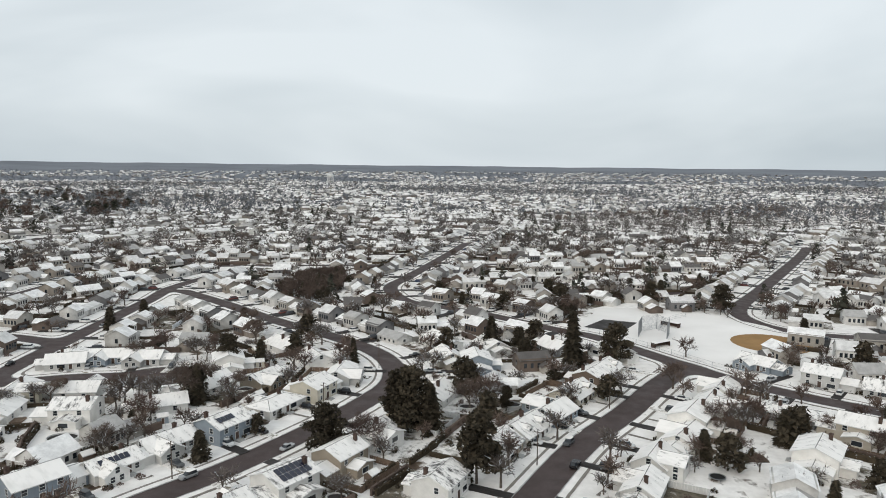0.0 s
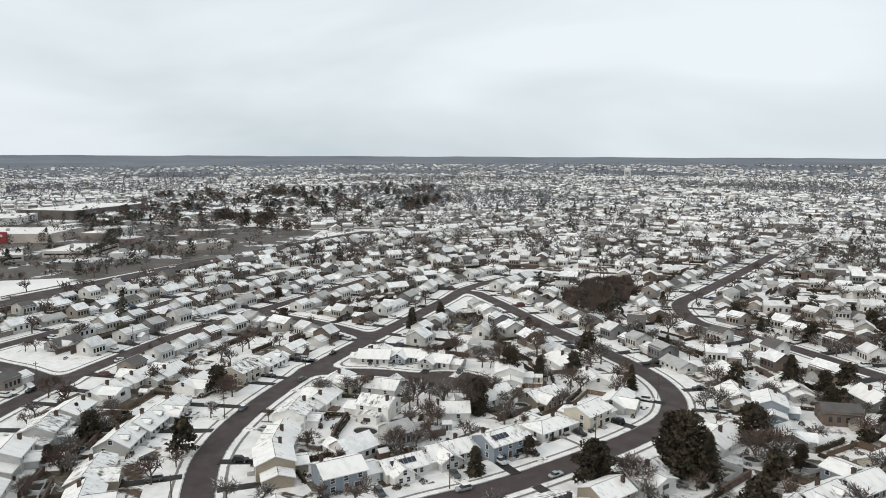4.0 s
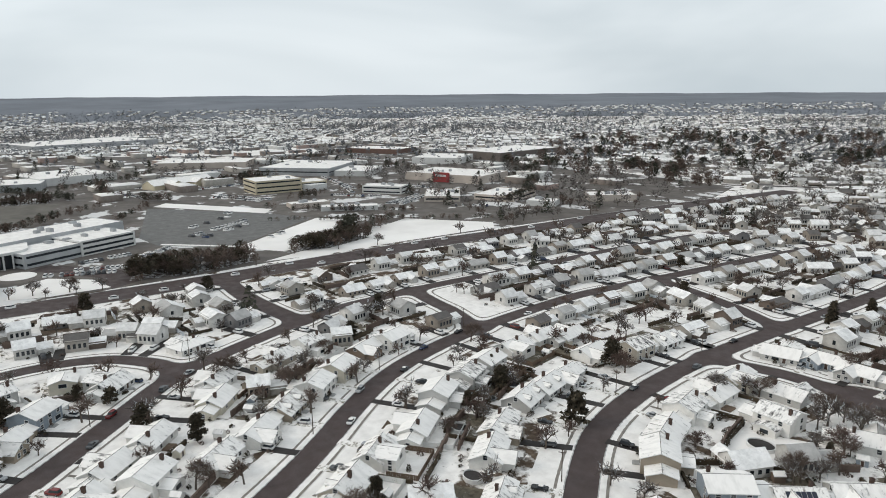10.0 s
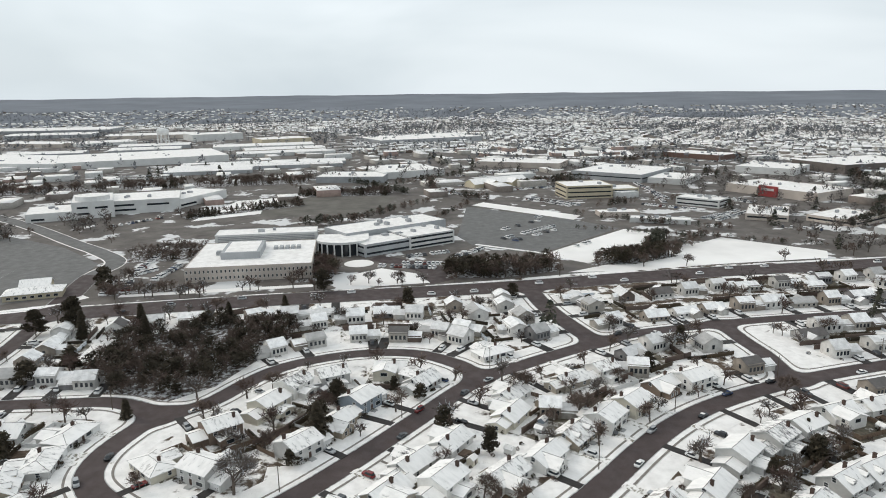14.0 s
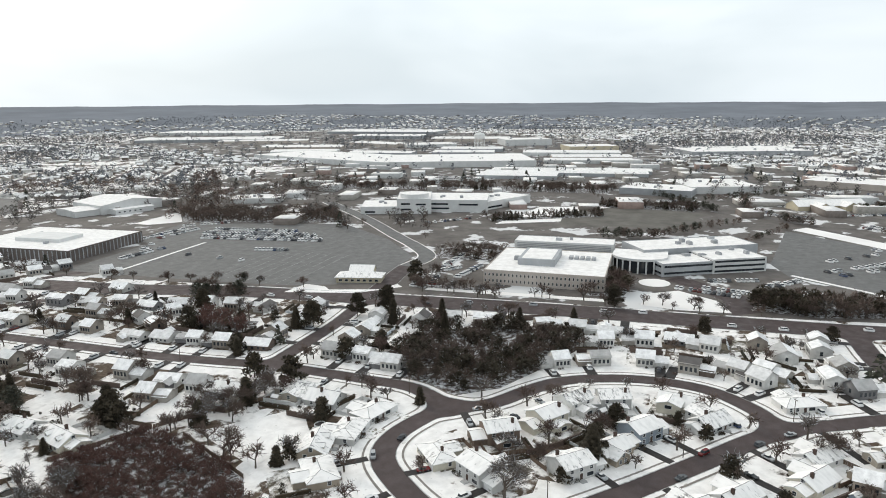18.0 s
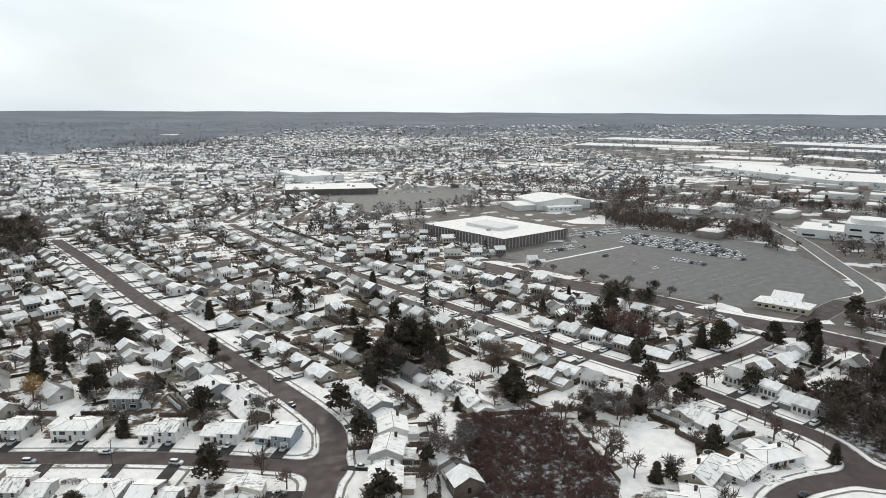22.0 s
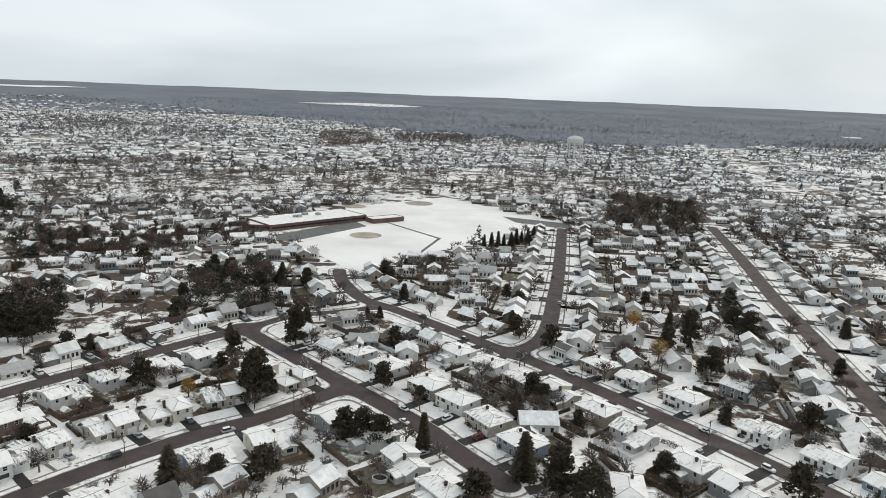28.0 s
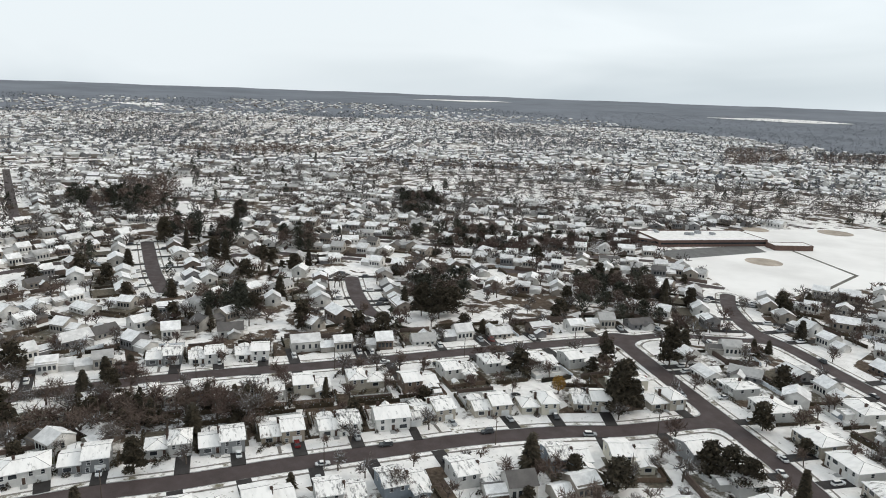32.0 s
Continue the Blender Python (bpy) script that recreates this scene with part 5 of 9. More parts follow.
def far_trees(name, xs, ys, h, wide, count, mat, label, cone=False, fine=0.10, span=0.22):
    """Crowns of many small slivers, joined in one mesh."""
    r = np.random.RandomState(len(xs))
    n = len(xs) * count
    x, y, hh, ww = (np.repeat(a, count) for a in (xs, ys, h, wide))
    t = r.rand(n) ** (1.3 if cone else 0.8)
    rad = ww * ((1.05 - t) if cone else np.sqrt(np.clip(1.0 - (2 * t - 0.95) ** 2, 0.04, 1))) * np.sqrt(r.rand(n))
    a = r.rand(n) * 2 * np.pi
    c = np.stack([x + rad * np.cos(a), y + rad * np.sin(a), hh * (0.06 + 0.9 * t if cone else 0.2 + 0.78 * t)], -1)
    if np.hypot(xs, ys).max() > 2900:
        c[:, 2] += np.repeat([land(p, q) for p, q in zip(xs, ys)], count)
    size = np.repeat(h, count) * (0.13 if cone else span) * (0.6 + 0.8 * r.rand(n))
    el = r.uniform(-0.2, 1.0, n)
    b2 = a + r.uniform(-1.2, 1.2, n)
    up = np.stack([0.8 * np.cos(b2), 0.8 * np.sin(b2), np.full(n, -0.35) if cone else el], -1) * size[:, None]
    side = np.stack([-np.sin(a), np.cos(a), 0.4 * r.randn(n)], -1) * (size * (0.6 if cone else fine))[:, None]
    v = np.stack([c - side - up * 0.4, c + side - up * 0.4, c + up], 1).reshape(-1, 3)
    f = np.arange(3 * n).reshape(-1, 3)
    return tagged(bulk(name, v, f, [mat]), label, "trees", "", "stuff")


def bare_tree(seed, h, last=4, twiglets=11, thick=0.085):
    """Limbs that fork again and again, and slivers for the twigs; as tall as asked for."""
    r = random.Random(seed)
    wood, twigs = Shape(), Shape()
    reach = {2: (0.10, 0.21), 3: (0.08, 0.16)}.get(last, (0.06, 0.13))

    def grow(p, d, ln, rad, level):
        q = p + d * ln
        wood.limb(p, q, rad, rad * 0.62, 5 if level == 0 else 4 if level == 1 and last > 2 else 3)
        if level >= last:
            for k in range(twiglets):
                if k % 3 == 0:
                    e = Vector((r.gauss(0, 1), r.gauss(0, 1), r.gauss(0.25, 0.8))).normalized()
                    e = (e + d * 0.8).normalized()
                    a = p + d * ln * r.uniform(0.1, 1.0)
                    size = h * r.uniform(*reach)
                    start, way = a, e
                else:
                    start = a + e * size * r.uniform(0.25, 0.7)
                    way = (e + Vector((r.gauss(0, 0.6), r.gauss(0, 0.6), r.gauss(0.1, 0.6)))).normalized()
                side = way.cross(Vector((r.gauss(0, 1), r.gauss(0, 1), r.gauss(0, 1)))).normalized() * thick * 0.5
                twigs.face([start - side, start + side, start + way * size * (1.0 if k % 3 == 0 else r.uniform(0.5, 0.8))])
            return
        for k in range(r.choice((3, 3, 4) if level else (4, 5))):
            e = Vector((r.gauss(0, 1), r.gauss(0, 1), r.gauss(0.1, 0.35))).normalized()
            nd = (d * r.uniform(0.5, 0.9) + e * r.uniform(0.6, 0.95)).normalized()
            nd.z = max(nd.z, 0.0)
            grow(p + d * ln * r.uniform(0.5, 1.0), nd.normalized(), ln * r.uniform(0.62, 0.84), rad * 0.58, level + 1)

    grow(Vector((0, 0, -0.2)), Vector((r.gauss(0, 0.05), r.gauss(0, 0.05), 1)).normalized(), h * 0.27, h * 0.024, 0)
    top = max(p[2] for p in twigs.v)
    for s in (wood, twigs):
        s.v = [(p[0] * h / top, p[1] * h / top, p[2] * h / top) for p in s.v]
    return wood, twigs


def grove(name, spots, heights, kits, label, seed=0, spread=1.0):
    """Many trees joined in one mesh: each a turned and scaled copy of one of a few built trees."""
    r = np.random.RandomState(seed)
    for k, (wood, twigs, mat, h0) in enumerate(kits):
        use = [q for q in range(len(spots)) if q % len(kits) == k]
        if not use:
            continue
        vv, ff, slot, n0 = [], [], [], 0
        for s, sl in ((wood, 0), (twigs, 1)):
            vv += s.v
            for f in s.f:
                for q in range(1, len(f) - 1):
                    ff.append((n0 + f[0], n0 + f[q], n0 + f[q + 1]))
                    slot.append(sl)
            n0 += len(s.v)
        v, f = np.array([tuple(p) for p in vv]), np.array(ff)
        out = []
        for q in use:
            x, y = spots[q]
            a, g = r.uniform(0, 6.28), heights[q] / h0
            ca, sa = math.cos(a) * g * spread, math.sin(a) * g * spread
            out.append(np.c_[x + v[:, 0] * ca - v[:, 1] * sa, y + v[:, 0] * sa + v[:, 1] * ca, v[:, 2] * g])
        faces = (f[None] + len(v) * np.arange(len(use))[:, None, None]).reshape(-1, 3)
        tagged(bulk(name, np.concatenate(out), faces, [M_BARK, mat], np.tile(slot, len(use))), label, "trees", "", "stuff")


def kits_of(mats, seed, last=2, twiglets=26, thick=0.15):
    return [(*bare_tree(seed + n, 10, last, twiglets, thick), m, 10.0) for n, m in enumerate(mats)]


def scatter(n, r0, r1, seed, ok):
    r = np.random.RandomState(seed)
    out = []
    while len(out) < n:
        d = math.sqrt(r.uniform(r0 * r0, r1 * r1))
        a = r.uniform(-42, 262)
        x, y = -d * math.sin(radians(a)), d * math.cos(radians(a))
        if ok(x, y):
            out.append((x, y))
    return np.array(out)


rs = np.random.RandomState(21)
near_ok = lambda x, y: street_gap(x, y) > 2.5 and not open_ground(x, y) and not any(inside(x, y, q) for q in SOUTH_LOTS) and min((x - q[0]) ** 2 + (y - q[1]) ** 2 for q in LOTS) > 64
# bare trees past 1000 m have the haze in their twig colour
for nm, cnt, r0, r1, tris, mat, cone, seed in (
        ("far_bare_trees", 1800, 560, 1000, 84, M_FARTWIG, False, 1), ("distant_bare_trees", 4500, 1000, 2300, 20, M_HAZEFOREST, False, 2),
        ("horizon_trees", 9000, 2000, 4100, 9, M_HAZEFOREST, False, 3), ("far_evergreens", 420, 300, 1200, 90, M_HAZENEEDLE, True, 4), ("distant_evergreens", 1500, 1200, 2600, 20, M_HAZENEEDLE, True, 5)):
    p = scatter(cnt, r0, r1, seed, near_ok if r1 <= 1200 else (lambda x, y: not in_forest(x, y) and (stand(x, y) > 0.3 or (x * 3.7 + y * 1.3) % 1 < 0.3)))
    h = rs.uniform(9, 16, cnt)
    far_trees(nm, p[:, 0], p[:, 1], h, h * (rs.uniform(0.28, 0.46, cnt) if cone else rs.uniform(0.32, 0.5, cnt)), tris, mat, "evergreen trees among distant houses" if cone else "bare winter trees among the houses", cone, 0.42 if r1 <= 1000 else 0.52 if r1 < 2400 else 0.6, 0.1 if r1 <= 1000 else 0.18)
# trees along the backs of the far gardens, haze-coloured from 1000 m outwards
rd = np.hypot(ROW_TREES[:, 0], ROW_TREES[:, 1])
for nm, r0, r1, tris, mat, fine, span in (("far_garden_trees", 0, 1000, 70, M_FARTWIG, 0.42, 0.095), ("distant_garden_trees", 1000, 2300, 18, M_HAZEFOREST, 0.65, 0.17), ("horizon_garden_trees", 2300, 4200, 8, M_HAZEFOREST, 0.65, 0.2)):
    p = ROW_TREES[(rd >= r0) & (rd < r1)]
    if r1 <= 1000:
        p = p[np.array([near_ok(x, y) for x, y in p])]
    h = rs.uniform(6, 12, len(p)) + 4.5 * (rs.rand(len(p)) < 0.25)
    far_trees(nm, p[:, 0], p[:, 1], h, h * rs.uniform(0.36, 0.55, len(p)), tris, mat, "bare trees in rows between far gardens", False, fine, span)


def tree_patch(name, poly, n, h0, h1, mat, seed, wide, tris, label, fine=0.26, span=0.12):
    r = np.random.RandomState(seed)
    q = np.array(poly)
    spots = []
    while len(spots) < n:
        x, y = r.uniform(q[:, 0].min(), q[:, 0].max()), r.uniform(q[:, 1].min(), q[:, 1].max())
        if inside(x, y, poly):
            spots.append((x, y))
    p = np.array(spots)
    h = r.uniform(h0, h1, n)
    far_trees(name, p[:, 0], p[:, 1], h, h * wide * r.uniform(0.8, 1.2, n), tris, mat, label, False, fine, span)


for k, (poly, n, h0, h1) in enumerate(FAR_BELTS):
    tree_patch("tree_belt", poly, n, h0, h1, M_TWIG, 300 + k, 0.5, 60, "dense belt of bare trees among far houses", 0.42, 0.11)
DARK_CLUMPS = [  # outline, trees, least and greatest height
    ([(481, -183), (481, -206), (420, -205), (474, -237), (535, -228), (549, -210)], 34, 11, 17), ([(737, -191), (697, -263), (617, -233), (655, -169)], 50, 10, 16),
    ([(536, -268), (529, -277), (554, -287), (559, -280)], 10, 11, 16), ([(323, -138), (302, -143), (293, -153), (323, -167), (336, -160), (334, -147)], 16, 9, 13),
    ([(415, -239), (401, -257), (449, -288), (446, -257)], 20, 10, 15), ([(280, -233), (251, -244), (242, -261), (283, -284), (300, -254)], 22, 10, 15),
    ([(510, -428), (483, -455), (520, -489), (543, -455)], 26, 11, 17), ([(415, -315), (349, -391), (369, -412), (402, -386)], 36, 9, 14),
    ([(-154, -254), (-171, -221), (-192, -246), (-178, -278)], 18, 9, 14),
    ([(-320, -264), (-344, -245), (-374, -268), (-341, -279)], 16, 8, 13), ([(345, -313), (348, -315), (340, -340), (336, -338)], 8, 4, 6), ([(380, -351), (327, -453), (300, -470), (310, -431), (354, -328)], 70, 5, 9),
    ([(545, -456), (536, -501), (453, -424), (465, -395)], 34, 9, 14), ([(235, -335), (208, -385), (164, -315), (186, -279)], 40, 9, 14), ([(678, -228), (676, -275), (575, -233), (589, -197)], 36, 8, 13),
]
for k, (poly, n, h0, h1) in enumerate(DARK_CLUMPS):
    r = np.random.RandomState(360 + k)
    q = np.array(poly)
    p = np.c_[r.uniform(q[:, 0].min(), q[:, 0].max(), 600), r.uniform(q[:, 1].min(), q[:, 1].max(), 600)]
    p = np.array([(x, y) for x, y in p if inside(x, y, poly) and street_gap(x, y) > 2.5 and all((x - a[0]) ** 2 + (y - a[1]) ** 2 > 56 for a in LOTS)][:n])
    h = r.uniform(h0, h1, len(p))
    firs = r.rand(len(p)) < 0.55
    far_trees("dark_clump", p[firs, 0], p[firs, 1], h[firs], h[firs] * 0.36, 420, M_HAZENEEDLE, "clump of tall dark evergreens behind houses", False, 0.34, 0.085)
    far_trees("bare_clump", p[~firs, 0], p[~firs, 1], h[~firs], h[~firs] * 0.4, 300, M_TWIG, "clump of tall bare trees behind houses", False, 0.2, 0.11)
TALL = [(-1072, 948), (-1150, 1300), (-992, 1527), (-760, 1500), (-368, 784), (-400, 640), (-552, 515), (-730, 505)]
r = np.random.RandomState(331)
spots = []
while len(spots) < 420:
    x, y = r.uniform(-1150, -368), r.uniform(505, 1527)
    if inside(x, y, TALL):
        n = r.randint(2, 9)
        spots += [(x + r.normal(0, 11), y + r.normal(0, 11)) for _ in range(n)]
p = np.array(spots)
h = r.uniform(9, 19, len(p))
dark = r.rand(len(p)) < 0.4
for sel, mat, words in ((dark, M_HAZENEEDLE, "tall dark evergreens standing over houses behind the shops"), (~dark, M_TWIG, "tall bare trees in clumps behind the shops")):
    far_trees("tall_trees", p[sel, 0], p[sel, 1], h[sel], h[sel] * 0.4, 190, mat, words, False, 0.4, 0.11)
p = scatter(1050, 150, 420, 7, lambda x, y: near_ok(x, y) and not (x < -110 and y > -110 and (x * 7.3 + y * 3.1) % 1 < 0.35))
grove("garden_trees", [tuple(q) for q in p], rs.uniform(5, 10.5, len(p)), kits_of([M_TWIG, M_TWIG2, M_TWIGSNOW, M_TWIG, M_TWIGSNOW], 50, 2, 17, 0.18), "bare winter trees in the back gardens", 7)
p = scatter(2700, 470, 2600, 72, lambda x, y: stand(x, y) > 0.57 and near_ok(x, y) and not barren_core(x, y))
h = rs.uniform(9, 15, len(p))
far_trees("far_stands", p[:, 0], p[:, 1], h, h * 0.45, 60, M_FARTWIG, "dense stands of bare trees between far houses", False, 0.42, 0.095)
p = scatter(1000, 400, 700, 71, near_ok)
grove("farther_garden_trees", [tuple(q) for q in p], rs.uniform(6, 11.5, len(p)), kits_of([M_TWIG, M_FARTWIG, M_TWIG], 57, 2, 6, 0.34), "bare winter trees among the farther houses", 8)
# the forest beyond the southern streets, its crowns coloured blue-grey for haze
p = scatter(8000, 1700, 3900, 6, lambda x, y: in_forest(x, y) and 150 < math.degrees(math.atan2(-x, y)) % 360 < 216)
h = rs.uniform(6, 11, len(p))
far_trees("far_forest", p[:, 0], p[:, 1], h, h * 0.8, 14, M_HAZEWOOD, "leafless forest beyond the houses, distance haze in its colour", False, 0.45, 0.18)


# ---- offices, works and shops beyond the main road ----
M_CONCRETE = plain("pale_precast_concrete", (0.52, 0.46, 0.41), 0.8, 0.2, 0.12, 0.1)
M_GREYWALL = plain("grey_wall_panels", (0.36, 0.37, 0.38), 0.7, 0.3, 0.15, 0.1)
M_WHITEWALL = plain("white_wall_panels", (0.62, 0.62, 0.61), 0.7, 0.3, 0.1, 0.1)
M_DARKWALL = plain("dark_brown_wall_panels", (0.13, 0.11, 0.10), 0.7, 0.3, 0.2, 0.1)
M_CREAMWALL = plain("cream_wall_panels", (0.52, 0.46, 0.34), 0.7, 0.3, 0.1, 0.1)
M_REDWALL = plain("red_shop_front", (0.34, 0.06, 0.06), 0.6, 0.3, 0.1, 0.1)
M_LITTER, _nt, _b = material("leaf_litter", 0.95, 0.1)
_v = world_coords(_nt)
base(_nt, _b, blend(_nt, ramp(_nt, grain(_nt, _v, 0.35, 6, 0.75), (0.47, grey(0)), (0.58, grey(1))), ramp(_nt, grain(_nt, _v, 0.8, 4), (0.3, (0.045, 0.034, 0.03)), (0.7, (0.11, 0.085, 0.07))), (0.6, 0.61, 0.62)))
M_SCHOOL = plain("red_brown_school_brick", (0.155, 0.10, 0.083), 0.85, 0.2, 0.25, 0.5)
M_MOSS = plain("mossy_lawn", (0.11, 0.10, 0.045), 0.9, 0.1, 0.3, 0.3)
M_DULL = plain("dull_winter_grass", (0.15, 0.14, 0.125), 0.9, 0.1, 0.25, 0.05)
M_WORKS, _nt, _b = material("works_yard", 0.8, 0.2)
_v = world_coords(_nt)
base(_nt, _b, blend(_nt, ramp(_nt, grain(_nt, _v, 0.028, 4, 0.6), (0.565, grey(0)), (0.595, grey(1))), ramp(_nt, grain(_nt, _v, 0.05, 6, 0.7), (0.3, (0.082, 0.071, 0.064)), (0.7, (0.18, 0.162, 0.148))), (0.66, 0.655, 0.65)))

flat("works_yard", [(-402, 70), (-412, 130), (-418, 210), (-424, 345), (-432, 560), (-470, 640), (-1350, 640), (-1350, -640), (-600, -690), (-380, -620), (-352, -412), (-366, -300), (-382, -172), (-392, -70), (-397, 25)], 0.02, M_WORKS, "brown-grey yards and parking with thin snow", "yard")
flat("car_park", [(-366, -414), (-374, -275), (-380, -234), (-400, -190), (-482, -192), (-540, -238), (-597, -308), (-576, -390), (-552, -464), (-470, -446), (-464, -424)], 0.04, M_LOT, "wide grey asphalt car park", "car park")
flat("car_park", [(-679, 88), (-591, 172), (-548, 198), (-467, 113), (-500, 70), (-536, 62)], 0.04, M_LOT, "wide grey asphalt car park", "car park")
flat("car_park", SOUTH_LOTS[0], 0.04, M_LOT, "wide grey asphalt car park", "car park")
flat("snowy_lawn", [(-464, 113), (-544, 201), (-515, 228), (-453, 178), (-436, 137)], 0.06, M_FIELD, "snow-covered lawn beside the car park", "lawn")
flat("snowy_lawn", [(-414, 118), (-440, 168), (-500, 262), (-445, 312), (-426, 300), (-420, 216), (-412, 159)], 0.08, M_FIELD, "snow-covered strip along the main road", "lawn")
flat("snowy_lawn", [(-403, -19), (-429, -17), (-442, 1), (-425, 23), (-402, 30), (-399, 1)], 0.06, M_FIELD, "snow-covered mound before the office entrance", "lawn")
flat("snowy_lawn", [(-686, 94), (-703, 108), (-611, 184), (-591, 172)], 0.07, M_FIELD, "snow-covered bank along the car park", "lawn")
flat("snowy_lawn", [(-396, -150), (-403, -40), (-409, -40), (-403, -150)], 0.06, M_FIELD, "snow-covered verge along the main road", "lawn")
flat("snowy_lawn", [(-1334, 89), (-1421, 247), (-1337, 485), (-1165, 442), (-1167, 355), (-1249, 216)], 0.06, M_FIELD, "distant snow-covered field", "lawn")
flat("snowy_lawn", [(-640, -170), (-700, -60), (-790, -60), (-760, -150)], 0.06, M_FIELD, "snow-covered lawn by the works", "lawn")

flat("snowy_lawn", [(-538, -510), (-614, -517), (-560, -470), (-536, -492)], 0.06, M_FIELD, "snow-covered wedge of lawn beside the hall", "lawn")
flat("snowy_lawn", [(-364, -232), (-386, -229), (-384, -214), (-378, -208), (-388, -178), (-404, -172), (-398, -166), (-376, -188)], 0.07, M_FIELD, "snow round the restaurant", "lawn")
flat("snowy_lawn", [(-1693, 20), (-1714, 261), (-1974, 270), (-1958, 38)], 0.06, M_FIELD, "distant snow-covered field", "lawn")
flat("works_lawn", [(-733, -118), (-811, -38), (-756, 21), (-666, 1), (-647, -110)], 0.08, M_DULL, "dull grey-brown winter lawn by the works", "lawn")
flat("works_yard", FACTORY_TOWN, 0.015, M_WORKS, "grey yards between the warehouses", "yard")
flat("garden_lawn", [(224, -38), (214, -56), (206, -50), (212, -34)], 0.16, M_MOSS, "green-brown lawn with no snow", "lawn")
DRIVE = smooth_line([(-452, -184), (-486, -182), (-520, -205), (-557, -238), (-640, -310), (-730, -400)], 6.0)


def ribbon(name, line, off0, off1, z, mat, label, category):
    """A strip that runs along a line, between two distances to its left."""
    s = Shape()
    rows = []
    for i in range(len(line)):
        d = line[min(i + 1, len(line) - 1)] - line[max(i - 1, 0)]
        d = d / np.hypot(*d)
        rows.append([(line[i, 0] - d[1] * o, line[i, 1] + d[0] * o, z) for o in (off0, off1)])
    for (a, b), (c, e) in zip(rows, rows[1:]):
        s.face([a, b, e, c])
    tagged(new(name, s.mesh(name, mat)), label, category, "", "structure")


ribbon("works_road", DRIVE, -6.5, 6.5, 0.075, M_LOT, "asphalt drive between the car park and the works", "road")
ribbon("snowy_verge", DRIVE, 6.5, 7.6, 0.10, M_FIELD, "thin snowy verge along the works drive", "verge")
ribbon("snowy_verge", DRIVE, -7.2, -6.5, 0.10, M_FIELD, "thin snowy verge along the works drive", "verge")
for a, b, wd in (((-360, -374), (-480, -381), 1.2), ((-504, 72), (-466, 118), 1.6)):
    dx, dy = b[0] - a[0], b[1] - a[1]
    n = math.hypot(dx, dy)
    ex, ey = -dy / n * wd, dx / n * wd
    flat("parking_kerb", [(a[0] - ex, a[1] - ey), (b[0] - ex, b[1] - ey), (b[0] + ex, b[1] + ey), (a[0] + ex, a[1] + ey)], 0.2, M_FIELD, "snowy kerb strip across the car park", "kerb", "structure", 0.2)
for k in range(9):
    flat("parking_line", [(-380, -240 - 8 * k), (-476, -242 - 8 * k), (-476, -242.2 - 8 * k), (-380, -240.2 - 8 * k)], 0.055, M_KERB, "pale parking line", "marking")


def edge_frame(a, b):
    """Axes with x along a ground edge and y away from the town, and the edge's length."""
    (x0, y0), (x1, y1) = a, b
    n = math.hypot(x1 - x0, y1 - y0)
    ux, uy = (x1 - x0) / n, (y1 - y0) / n
    vx, vy = -uy, ux
    if vx * (x0 + x1) + vy * (y0 + y1) < 0:
        x0, y0, ux, uy, vx, vy = x1, y1, -ux, -uy, uy, -ux
        vx, vy = -uy, ux
    return Matrix(((ux, vx, 0, x0), (uy, vy, 0, y0), (0, 0, 1, 0), (0, 0, 0, 1))), n


